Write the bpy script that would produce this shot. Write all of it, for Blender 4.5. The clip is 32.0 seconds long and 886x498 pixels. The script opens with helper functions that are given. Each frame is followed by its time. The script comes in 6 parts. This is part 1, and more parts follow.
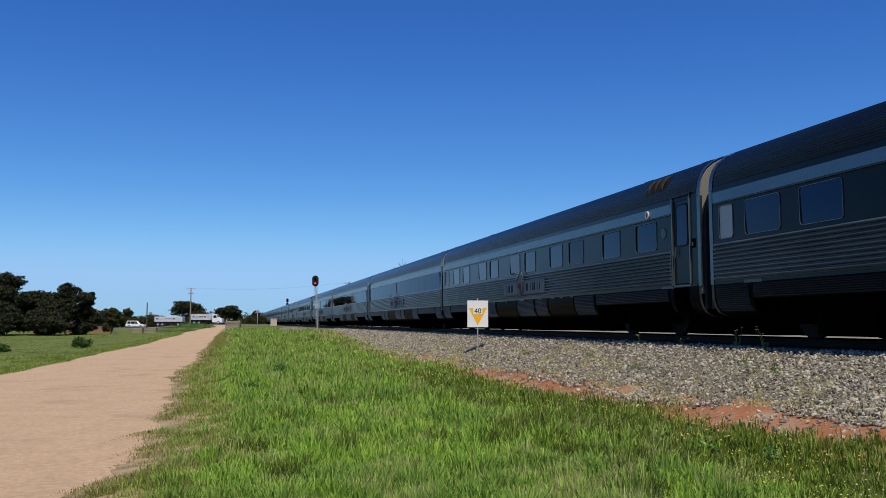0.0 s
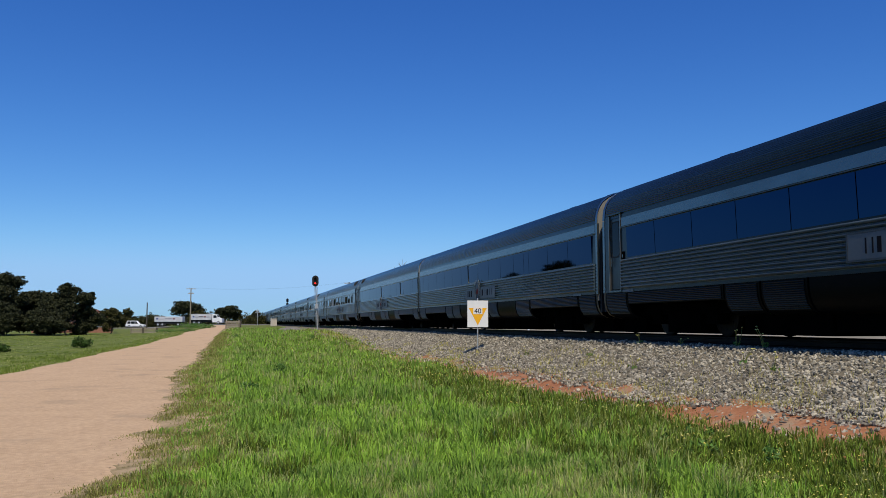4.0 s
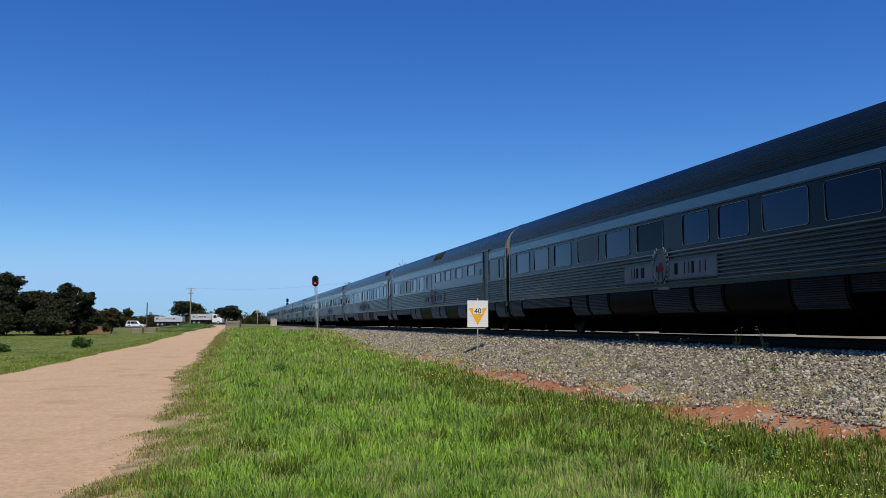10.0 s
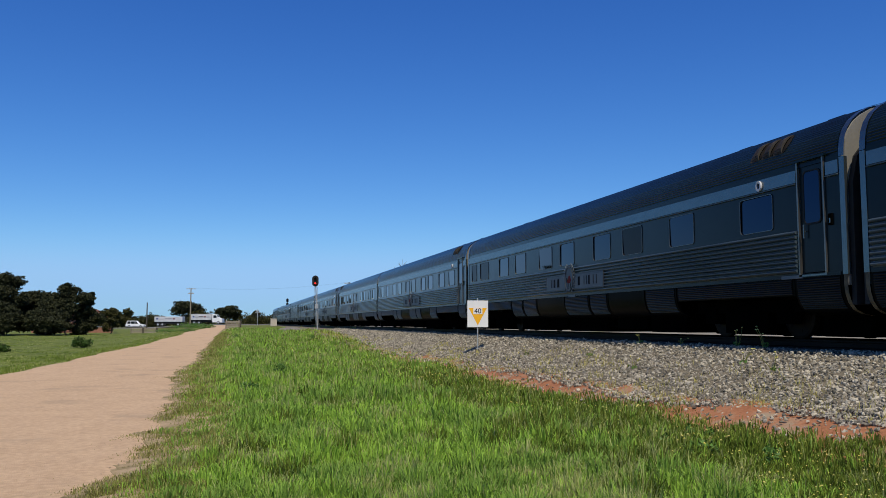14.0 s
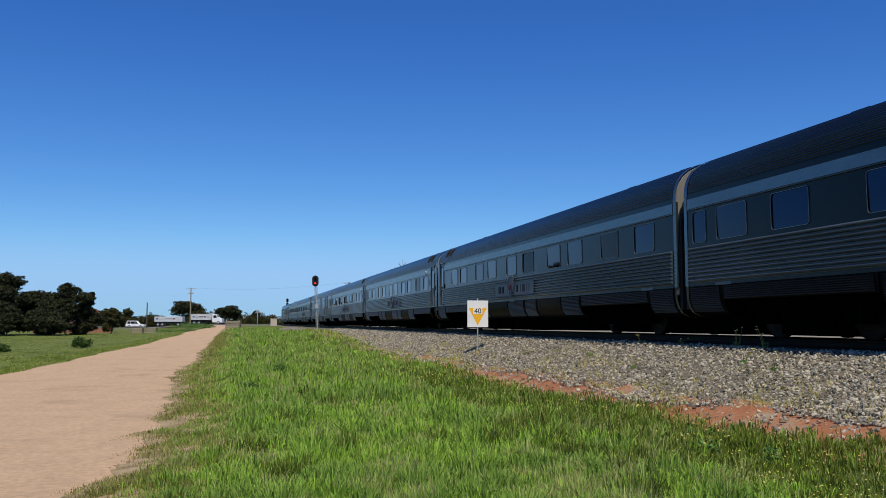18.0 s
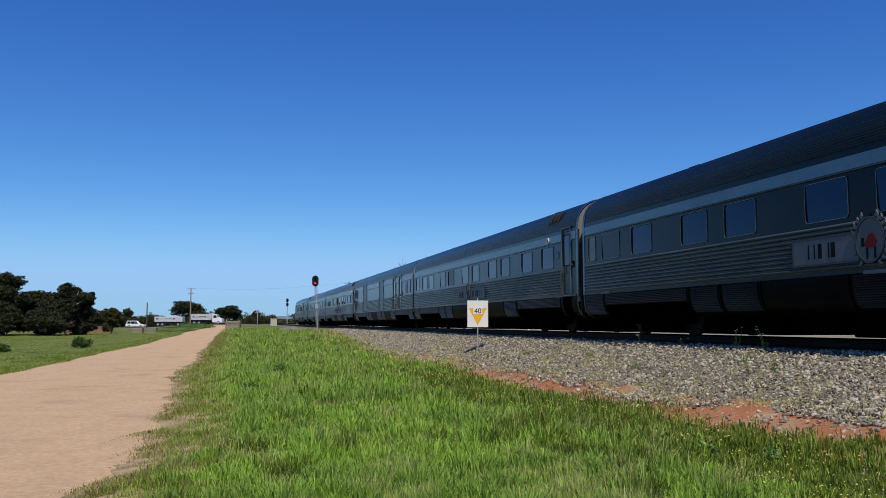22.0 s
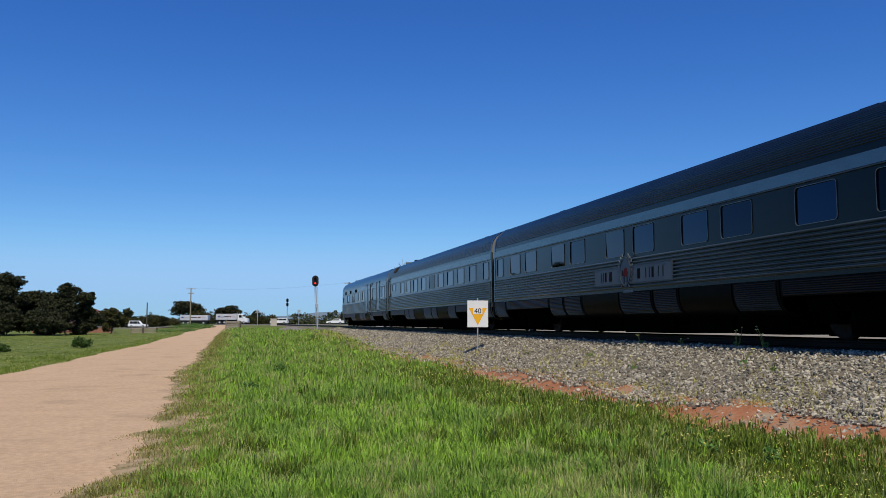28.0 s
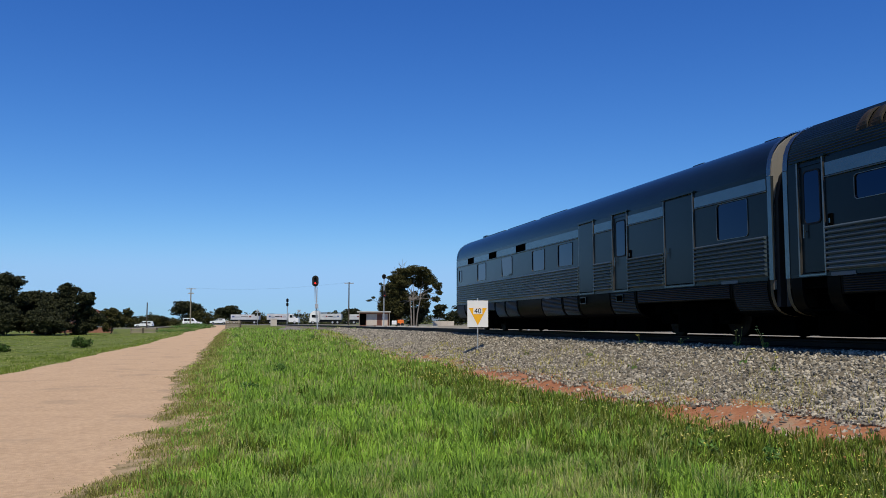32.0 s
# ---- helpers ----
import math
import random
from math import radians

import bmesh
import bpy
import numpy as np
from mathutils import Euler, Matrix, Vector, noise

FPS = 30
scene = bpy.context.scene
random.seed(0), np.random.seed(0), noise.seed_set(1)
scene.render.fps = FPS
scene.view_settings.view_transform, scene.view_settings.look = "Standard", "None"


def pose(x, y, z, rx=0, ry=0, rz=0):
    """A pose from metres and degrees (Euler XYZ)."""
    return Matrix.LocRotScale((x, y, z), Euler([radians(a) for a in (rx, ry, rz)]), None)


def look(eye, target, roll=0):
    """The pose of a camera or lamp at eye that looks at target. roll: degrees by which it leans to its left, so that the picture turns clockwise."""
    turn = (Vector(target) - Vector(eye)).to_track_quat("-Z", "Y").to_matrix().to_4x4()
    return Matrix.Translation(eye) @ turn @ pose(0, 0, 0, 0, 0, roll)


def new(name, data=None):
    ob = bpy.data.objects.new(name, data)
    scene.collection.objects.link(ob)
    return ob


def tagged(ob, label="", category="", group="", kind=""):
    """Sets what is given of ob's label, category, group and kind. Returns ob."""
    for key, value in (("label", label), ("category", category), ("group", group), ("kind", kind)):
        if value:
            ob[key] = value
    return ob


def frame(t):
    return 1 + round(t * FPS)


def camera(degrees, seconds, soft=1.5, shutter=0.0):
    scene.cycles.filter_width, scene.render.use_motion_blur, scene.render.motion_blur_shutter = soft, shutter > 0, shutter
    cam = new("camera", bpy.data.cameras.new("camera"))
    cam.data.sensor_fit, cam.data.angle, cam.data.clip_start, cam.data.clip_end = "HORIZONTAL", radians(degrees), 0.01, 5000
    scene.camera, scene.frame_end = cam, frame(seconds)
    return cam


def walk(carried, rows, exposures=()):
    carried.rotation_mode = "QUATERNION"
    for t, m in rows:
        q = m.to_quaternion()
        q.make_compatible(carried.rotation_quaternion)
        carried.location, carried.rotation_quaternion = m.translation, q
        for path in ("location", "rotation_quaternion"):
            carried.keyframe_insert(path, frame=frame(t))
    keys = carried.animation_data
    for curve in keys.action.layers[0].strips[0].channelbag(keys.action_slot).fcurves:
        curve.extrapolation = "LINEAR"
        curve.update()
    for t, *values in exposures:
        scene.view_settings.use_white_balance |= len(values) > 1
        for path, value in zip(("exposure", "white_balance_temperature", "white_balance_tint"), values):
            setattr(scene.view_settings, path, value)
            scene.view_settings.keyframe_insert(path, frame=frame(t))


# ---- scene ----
# ---- camera: stands still on a tripod beside the gravel road ----
EYE = (0.0, 0.0, 1.6)
YAW, PITCH, FOV = 13.78, 4.975, 55.03
cam = camera(FOV, 32.0, soft=0.8)
AIM = (EYE[0] + math.sin(radians(YAW)) * math.cos(radians(PITCH)),
       EYE[1] + math.cos(radians(YAW)) * math.cos(radians(PITCH)),
       EYE[2] + math.sin(radians(PITCH)))
walk(cam, [(0, look(EYE, AIM)), (32, look(EYE, AIM))], exposures=[(0, 0.0), (32, 0.0)])

# ---- light: clear midday sun high behind the camera ----
SUN_EL, SUN_AZ = 59.0, 185.0      # azimuth clockwise from +y
sun_dir = Vector((math.sin(radians(SUN_AZ)) * math.cos(radians(SUN_EL)),
                  math.cos(radians(SUN_AZ)) * math.cos(radians(SUN_EL)), math.sin(radians(SUN_EL))))
world = bpy.data.worlds.new("sky")
scene.world = world
world.use_nodes = True
wn = world.node_tree.nodes
sky = wn.new("ShaderNodeTexSky")
sky.sky_type, sky.sun_disc = "NISHITA", False
sky.sun_elevation, sky.sun_rotation = radians(SUN_EL), radians(SUN_AZ)
sky.altitude, sky.air_density, sky.dust_density, sky.ozone_density = 50, 1.0, 0.0, 3.0
# a deep, polarised blue: the sky's own gradient, steeper in red and green than in blue
split, join = wn.new("ShaderNodeSeparateColor"), wn.new("ShaderNodeCombineColor")
wl = world.node_tree.links.new
wl(sky.outputs[0], split.inputs[0])
for k, (power, gain) in enumerate(((1.6, 10.35), (1.29, 11.05), (0.96, 13.2))):
    q = [wn.new("ShaderNodeMath") for _ in range(3)]
    q[0].operation, q[1].operation, q[2].operation = "MULTIPLY", "POWER", "MULTIPLY"
    for node, value in zip(q, (0.085, power, gain)):
        node.inputs[1].default_value = value
    wl(split.outputs[k], q[0].inputs[0])
    wl(q[0].outputs[0], q[1].inputs[0])
    wl(q[1].outputs[0], q[2].inputs[0])
    ceiling = wn.new("ShaderNodeMath")
    ceiling.operation = "SMOOTH_MIN"
    ceiling.inputs[1].default_value, ceiling.inputs[2].default_value = (3.2, 5.6, 9.7)[k], 1.5
    wl(q[2].outputs[0], ceiling.inputs[0])
    wl(ceiling.outputs[0], join.inputs[k])
wl(join.outputs[0], wn["Background"].inputs["Color"])
wn["Background"].inputs["Strength"].default_value = 0.1
sun = new("sun", bpy.data.lights.new("sun", "SUN"))
sun.data.energy, sun.data.angle, sun.data.color = 4.3, radians(0.53), (1.0, 0.918, 0.755)
sun.matrix_world = look((sun_dir * 50), (0, 0, 0))


# ---- materials ----
def mat(name, c1, c2=None, scale=3.0, rough=0.7, metal=0.0, bump=0.0, bscale=None, detail=6.0,
        per_object=0.0, per_island=0.0, fine=0.25, stretch=(1, 1, 1), spec=0.2, coat=0.0, blotch=None, leafy=0.0):
    """Two tones mixed by a broad and a fine noise, with relief, at real-world size."""
    m = bpy.data.materials.new(name)
    m.use_nodes = True
    nt = m.node_tree
    n, link = nt.nodes, nt.links.new
    b = n["Principled BSDF"]
    b.inputs["Roughness"].default_value = rough
    b.inputs["Metallic"].default_value = metal
    b.inputs["Specular IOR Level"].default_value = spec
    b.inputs["Coat Weight"].default_value, b.inputs["Coat IOR"].default_value = coat, 1.155
    b.inputs["Coat Roughness"].default_value = 0.28
    c2 = c2 or tuple(0.8 * v for v in c1)
    tc = n.new("ShaderNodeTexCoord")
    mp = n.new("ShaderNodeMapping")
    mp.inputs["Scale"].default_value = stretch
    link(tc.outputs["Object"], mp.inputs["Vector"])
    broad, small = n.new("ShaderNodeTexNoise"), n.new("ShaderNodeTexNoise")
    broad.inputs["Scale"].default_value, broad.inputs["Detail"].default_value = scale, detail
    small.inputs["Scale"].default_value, small.inputs["Detail"].default_value = scale * 9, 4
    for q in (broad, small):
        link(mp.outputs[0], q.inputs["Vector"])
    mix = n.new("ShaderNodeMix")
    mix.data_type = "FLOAT"
    mix.inputs["Factor"].default_value = fine
    link(broad.outputs["Fac"], mix.inputs["A"])
    link(small.outputs["Fac"], mix.inputs["B"])
    fac = mix.outputs["Result"]
    for amount, source in ((per_object, "ShaderNodeObjectInfo"), (per_island, "ShaderNodeNewGeometry")):
        if amount:
            r = n.new(source)
            sock = r.outputs["Random"] if source == "ShaderNodeObjectInfo" else r.outputs["Random Per Island"]
            mm = n.new("ShaderNodeMix")
            mm.data_type = "FLOAT"
            mm.inputs["Factor"].default_value = amount
            link(fac, mm.inputs["A"])
            link(sock, mm.inputs["B"])
            fac = mm.outputs["Result"]
    ramp = n.new("ShaderNodeValToRGB")
    e = ramp.color_ramp.elements
    e[0].position, e[1].position = (0.32, 0.68) if not (per_object or per_island) else (0.1, 0.9)
    e[0].color, e[1].color = (*c1, 1), (*c2, 1)
    link(fac, ramp.inputs[0])
    colour = ramp.outputs[0]
    if blotch:
        tone, size, lo, hi = blotch
        nz, rr, mc = n.new("ShaderNodeTexNoise"), n.new("ShaderNodeValToRGB"), n.new("ShaderNodeMix")
        nz.inputs["Scale"].default_value, nz.inputs["Detail"].default_value, nz.inputs["Roughness"].default_value = size, 8, 0.65
        rr.color_ramp.elements[0].position, rr.color_ramp.elements[1].position = lo, hi
        mc.data_type = "RGBA"
        link(mp.outputs[0], nz.inputs["Vector"])
        link(nz.outputs["Fac"], rr.inputs[0])
        link(rr.outputs[0], mc.inputs["Factor"])
        link(colour, mc.inputs["A"])
        mc.inputs["B"].default_value = (*tone, 1)
        colour = mc.outputs["Result"]
    link(colour, b.inputs["Base Color"])
    if bump:
        bp = n.new("ShaderNodeBump")
        bp.inputs["Strength"].default_value, bp.inputs["Distance"].default_value = bump, 0.02
        nb = n.new("ShaderNodeTexNoise")
        nb.inputs["Scale"].default_value, nb.inputs["Detail"].default_value = bscale or scale * 6, 5
        link(mp.outputs[0], nb.inputs["Vector"])
        link(nb.outputs["Fac"], bp.inputs["Height"])
        link(bp.outputs[0], b.inputs["Normal"])
    if leafy:      # thin blades let light through
        thin, both = n.new("ShaderNodeBsdfTranslucent"), n.new("ShaderNodeMixShader")
        link(colour, thin.inputs["Color"])
        both.inputs[0].default_value = leafy
        link(b.outputs[0], both.inputs[1])
        link(thin.outputs[0], both.inputs[2])
        link(both.outputs[0], n["Material Output"].inputs["Surface"])
    return m


def glow(name, colour, strength):
    m = bpy.data.materials.new(name)
    m.use_nodes = True
    b = m.node_tree.nodes["Principled BSDF"]
    b.inputs["Base Color"].default_value = (*colour, 1)
    b.inputs["Emission Color"].default_value = (*colour, 1)
    b.inputs["Emission Strength"].default_value = strength
    return m


def window_glass(name, plain, tint, edge, coat=0.0):
    """Carriage glass: the sky's blue reflection is put into a metallic tint; a share of the panes is nearly black
    instead.
    """
    m = bpy.data.materials.new(name)
    m.use_nodes = True
    n, link = m.node_tree.nodes, m.node_tree.links.new
    b = n["Principled BSDF"]
    info, ramp, mix = n.new("ShaderNodeObjectInfo"), n.new("ShaderNodeValToRGB"), n.new("ShaderNodeMix")
    ramp.color_ramp.elements[0].position, ramp.color_ramp.elements[1].position = max(plain - 0.1, 0.0), plain + 0.1
    ramp.color_ramp.elements[0].color = (0, 0, 0, 1) if plain else (1, 1, 1, 1)
    link(info.outputs["Random"], ramp.inputs[0])
    link(ramp.outputs[0], b.inputs["Metallic"])
    mix.data_type = "RGBA"
    mix.inputs["A"].default_value, mix.inputs["B"].default_value = (0.0016, 0.0055, 0.0165, 1), (*tint, 1)
    link(ramp.outputs[0], mix.inputs["Factor"])
    link(mix.outputs["Result"], b.inputs["Base Color"])
    b.inputs["Specular Tint"].default_value = (*edge, 1)
    b.inputs["Coat Weight"].default_value, b.inputs["Coat IOR"].default_value, b.inputs["Coat Roughness"].default_value = coat, 1.6, 0.03
    b.inputs["Specular IOR Level"].default_value = 0.03
    noise, bump = n.new("ShaderNodeTexNoise"), n.new("ShaderNodeBump")
    noise.inputs["Scale"].default_value = 0.9
    bump.inputs["Strength"].default_value, bump.inputs["Distance"].default_value = 0.06, 0.02
    tc = n.new("ShaderNodeTexCoord")
    link(tc.outputs["Object"], noise.inputs["Vector"])
    link(noise.outputs["Fac"], bump.inputs["Height"])
    link(bump.outputs[0], b.inputs["Normal"])
    b.inputs["Roughness"].default_value = 0.03
    return m


# Side steel's near-black blue-green holds its shade and the sky's reflection.
STEEL = mat("shaded_brushed_steel", (0.00253, 0.00759, 0.0105), (0.00542, 0.013, 0.0184), 0.8, 0.23, 0.1, 0.22, 2.2, stretch=(1, 0.4, 1), coat=1.0, spec=0.08, blotch=((0.0032, 0.0065, 0.008), 0.8, 0.42, 0.72))
STEEL_SMOOTH = mat("smooth_steel", (0.115, 0.14, 0.15), (0.165, 0.198, 0.21), 0.7, 0.26, 0.85, 0.15, 2.0, stretch=(1, 0.3, 1), blotch=((0.075, 0.085, 0.088), 0.7, 0.5, 0.78))
STEEL_FLUTE = mat("fluted_steel", (0.0247, 0.0382, 0.0461), (0.0809, 0.107, 0.126), 0.6, 0.25, 0.0, 0.08, 50, stretch=(1, 0.2, 1), coat=1.0, spec=0.08)
# Ribs of the shade-darkened skirt, one step lighter than its panels.
STEEL_RIB = mat("shaded_dusty_ribbed_steel", (0.0072, 0.008, 0.008), (0.016, 0.0152, 0.0132), 1.2, 0.36, 0.0, 0.15, 6, spec=0.08, coat=0.3, blotch=((0.036, 0.021, 0.012), 0.7, 0.55, 0.82))
STEEL_EDGE = mat("bright_steel_edge", (0.17, 0.16, 0.145), (0.26, 0.245, 0.22), 3.0, 0.38, 0.9, 0.1, 30)
DOOR_STEEL = mat("bare_door_steel", (0.03, 0.045, 0.055), (0.055, 0.078, 0.092), 1.2, 0.4, 0.3, 0.1, 6, stretch=(1, 1, 0.4), coat=0.5)
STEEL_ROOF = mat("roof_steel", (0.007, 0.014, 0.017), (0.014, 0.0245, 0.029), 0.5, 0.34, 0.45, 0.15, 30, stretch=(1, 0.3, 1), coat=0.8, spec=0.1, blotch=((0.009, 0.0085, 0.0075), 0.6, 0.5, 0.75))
# Skirt panels: shade low on the carriage is put into the near-black base.
STEEL_SHADE_DIRTY = mat("shaded_dusty_steel", (0.0018, 0.00252, 0.00276), (0.0048, 0.0048, 0.00456), 1.2, 0.42, 0.0, 0.15, 6, spec=0.02, coat=0.05, blotch=((0.0121, 0.00715, 0.0044), 0.7, 0.55, 0.82))
END_PAINT = mat("end_wall_steel", (0.17, 0.16, 0.14), (0.25, 0.235, 0.205), 1.5, 0.55, 0.2, 0.1, 20, stretch=(1, 1, 0.15))
RUST_STAIN = mat("rust_stained_steel", (0.009, 0.00712, 0.00525), (0.0225, 0.0158, 0.00975), 5.0, 0.7)
BLACK = mat("black_underframe", (0.001, 0.001, 0.001), (0.003, 0.003, 0.0025), 2.0, 0.9, spec=0.0)
RUBBER = mat("black_rubber", (0.008, 0.008, 0.008), (0.018, 0.018, 0.018), 4.0, 0.75, spec=0.3)
GLASS = window_glass("tinted_glass", 0.2, (0.006, 0.02, 0.046), (1.0, 1.0, 1.0), 0.14)
GLASS_BAND = window_glass("blue_tinted_glass", 0.0, (0.0068, 0.027, 0.07), (0.62, 0.66, 0.7))
BLIND = mat("window_blind", (0.4, 0.425, 0.41), (0.46, 0.475, 0.45), 2.0, 0.5)
BLIND_DIM = mat("drawn_curtain", (0.2, 0.175, 0.16), (0.24, 0.21, 0.19), 2.0, 0.3)
BOARD = mat("dull_board", (0.045, 0.05, 0.055), (0.065, 0.07, 0.077), 2.0, 0.4, 0.3)
BLUE_PAINT = mat("blue_painted_panel", (0.012, 0.035, 0.16), (0.016, 0.045, 0.2), 0.7, 0.35, 0.0, spec=0.5)
PLATE = mat("pale_plate", (0.1, 0.118, 0.132), (0.128, 0.148, 0.162), 2.0, 0.4)
NAME_FACE = mat("dull_name_plate", (0.0854, 0.101, 0.115), (0.116, 0.134, 0.149), 2.0, 0.45)
DARK_INK = mat("dark_ink", (0.008, 0.008, 0.01), (0.014, 0.014, 0.018), 3.0, 0.8, spec=0.05)
RED_INK = mat("red_ink", (0.12, 0.012, 0.012), (0.15, 0.018, 0.016), 3.0, 0.7, spec=0.1)
WHITE_DUSTY = mat("dusty_white_paint", (0.46, 0.46, 0.48), (0.6, 0.6, 0.61), 1.0, 0.5)
WHITE = mat("white_paint", (0.74, 0.74, 0.73), (0.8, 0.8, 0.79), 1.0, 0.4)
YELLOW = mat("yellow_sign_sheet", (0.85, 0.42, 0.02), (0.9, 0.46, 0.03), 2.0, 0.5)
GALV = mat("galvanised_steel", (0.42, 0.43, 0.44), (0.52, 0.53, 0.53), 4.0, 0.5, 0.5)
RAIL = mat("rail_steel", (0.008, 0.006, 0.005), (0.018, 0.014, 0.011), 2.0, 0.6, 0.2, spec=0.1)
SLEEPER = mat("concrete_sleeper", (0.06, 0.054, 0.047), (0.1, 0.09, 0.08), 3.0, 0.9, per_object=0.4)
ROCK = mat("ballast_stone", (0.045, 0.042, 0.036), (0.53, 0.474, 0.372), 6.0, 0.9, 0, 0.4, 60, per_object=0.68)
COWL = mat("dusty_vent_hood", (0.012, 0.011, 0.01), (0.05, 0.034, 0.02), 3.0, 0.7)
# Lips paler than the hoods: sunlight on their open ends is in the colour.
COWL_LIP = mat("sunlit_hood_lip", (0.027, 0.0228, 0.018), (0.063, 0.054, 0.042), 6.0, 0.6)
FENDER = mat("worn_corner_trim", (0.05, 0.04, 0.025), (0.16, 0.13, 0.08), 4.0, 0.6)
ROCKS = mat("ballast_stones", (0.045, 0.042, 0.036), (0.53, 0.474, 0.372), 6.0, 0.9, 0, 0.4, 60, per_island=0.68)
BALLAST = mat("ballast_bed", (0.054, 0.0468, 0.0336), (0.264, 0.222, 0.156), 16.0, 0.95, 0, 0.9, 25, fine=0.5)
SAND = mat("sandy_gravel_road", (0.42, 0.286, 0.174), (0.57, 0.397, 0.248), 1.4, 0.95, 0, 0.8, 70, fine=0.7, blotch=((0.27, 0.205, 0.14), 0.45, 0.56, 0.78))
MARGIN = mat("dusty_brown_margin", (0.14, 0.11, 0.05), (0.34, 0.26, 0.14), 2.6, 0.95, 0, 0.6, 25, fine=0.5, blotch=((0.37, 0.27, 0.165), 2.2, 0.44, 0.6))
PEBBLE = mat("sandy_pebbles", (0.24, 0.18, 0.125), (0.6, 0.46, 0.32), 6.0, 0.95, per_island=0.85)
GREY_GRIT = mat("grey_grit", (0.11, 0.1, 0.085), (0.27, 0.245, 0.205), 5.0, 0.95, 0, 0.4, 40, fine=0.6)
SOIL = mat("grassy_soil", (0.0619, 0.0927, 0.0133), (0.164, 0.181, 0.0371), 0.3, 0.95, 0, 0.5, 12, fine=0.5)
RED_SOIL = mat("red_earth", (0.26, 0.1, 0.046), (0.38, 0.178, 0.092), 1.6, 0.95, 0, 0.7, 22, fine=0.5, blotch=((0.3, 0.235, 0.16), 1.6, 0.5, 0.66))
YARD = mat("pale_gravel_yard", (0.19, 0.17, 0.13), (0.27, 0.24, 0.185), 0.3, 0.95, 0, 0.3, 10, fine=0.4)
ASPHALT = mat("asphalt", (0.1, 0.095, 0.09), (0.16, 0.15, 0.14), 0.3, 0.9)
BARK = mat("grey_bark", (0.14, 0.12, 0.1), (0.26, 0.23, 0.195), 2.0, 0.9, 0, 0.4)
BARK_DARK = mat("dark_bark", (0.06, 0.05, 0.04), (0.12, 0.1, 0.08), 2.0, 0.9, 0, 0.4)
LEAF = mat("gum_leaves", (0.004, 0.006, 0.0028), (0.0576, 0.0616, 0.0272), 0.5, 0.6, per_island=0.45, spec=0.1)
LEAF_OLIVE = mat("olive_leaves", (0.014, 0.016, 0.005), (0.085, 0.08, 0.026), 0.4, 0.6, per_island=0.5, spec=0.1)
GRASS = mat("green_grass", (0.167, 0.321, 0.0323), (0.377, 0.564, 0.083), 0.5, 0.65, per_island=0.3, fine=0.45, spec=0.1, leafy=0.18)
GRASS_BLUE = mat("cool_green_grass", (0.113, 0.224, 0.0294), (0.269, 0.408, 0.0784), 0.7, 0.6, per_island=0.35, fine=0.45, spec=0.1, leafy=0.18)
GRASS_OLIVE = mat("dark_olive_grass", (0.0602, 0.0978, 0.0118), (0.183, 0.23, 0.0357), 0.6, 0.65, per_island=0.4, fine=0.45, spec=0.1, leafy=0.18)
# Track bed colour carries the shade under the train.
BED = mat("shade_dark_track_bed", (0.016, 0.014, 0.012), (0.045, 0.04, 0.034), 9.0, 0.95, 0, 0.8, 25, fine=0.5)
FIELD = mat("field_grass_green", (0.0581, 0.106, 0.0126), (0.254, 0.317, 0.0581), 0.22, 0.7, per_island=0.2, spec=0.1)
GRASS_DRY = mat("seeding_grass", (0.26, 0.32, 0.08), (0.56, 0.55, 0.23), 0.6, 0.7, per_island=0.5, spec=0.1, leafy=0.35)
WEED_YELLOW = mat("yellowish_weeds", (0.27, 0.25, 0.06), (0.48, 0.42, 0.15), 0.6, 0.7, per_island=0.5, spec=0.1)
GRASS_SHORT = mat("short_dry_grass", (0.088, 0.11, 0.0158), (0.334, 0.308, 0.0968), 0.9, 0.7, per_island=0.55, spec=0.15)
WEED = mat("dark_weed_leaves", (0.03, 0.09, 0.015), (0.15, 0.26, 0.05), 2.0, 0.5, per_island=0.5)
FLOWER = mat("yellow_flowers", (0.42, 0.36, 0.05), (0.62, 0.56, 0.19), 3.0, 0.7, per_island=0.5, spec=0.05)
TIMBER = mat("weathered_timber", (0.19, 0.16, 0.115), (0.37, 0.32, 0.25), 2.0, 0.85, per_object=0.4)
CONCRETE = mat("concrete", (0.36, 0.35, 0.32), (0.46, 0.45, 0.42), 1.0, 0.85)
BRICK = mat("red_brown_brickwork", (0.242, 0.11, 0.077), (0.352, 0.165, 0.11), 3.0, 0.85)
ROOF_TILE = mat("red_roof_iron", (0.12, 0.05, 0.035), (0.17, 0.07, 0.05), 1.0, 0.7)
CREAM = mat("cream_painted_wall", (0.46, 0.4, 0.34), (0.54, 0.48, 0.41), 1.0, 0.8)
BROWN = mat("brown_door_paint", (0.12, 0.05, 0.035), (0.16, 0.07, 0.05), 2.0, 0.6)
DARK_GLASS = mat("vehicle_glass", (0.01, 0.012, 0.014), (0.014, 0.016, 0.018), 2.0, 0.05)
ORANGE = mat("orange_paint", (0.75, 0.16, 0.03), (0.8, 0.2, 0.04), 2.0, 0.5)
# Distance haze is put into the hills' pale blue colour.
HILL = mat("haze_tinted_far_hills", (0.2, 0.27, 0.36), (0.24, 0.31, 0.4), 0.002, 1.0, spec=0.0)
LEAF_BUSH = mat("bush_leaves", (0.012, 0.032, 0.006), (0.07, 0.125, 0.024), 0.6, 0.6, per_island=0.5, spec=0.1)
FARWOOD = mat("far_scrub", (0.035, 0.045, 0.02), (0.08, 0.085, 0.04), 0.08, 0.9, per_island=0.5)
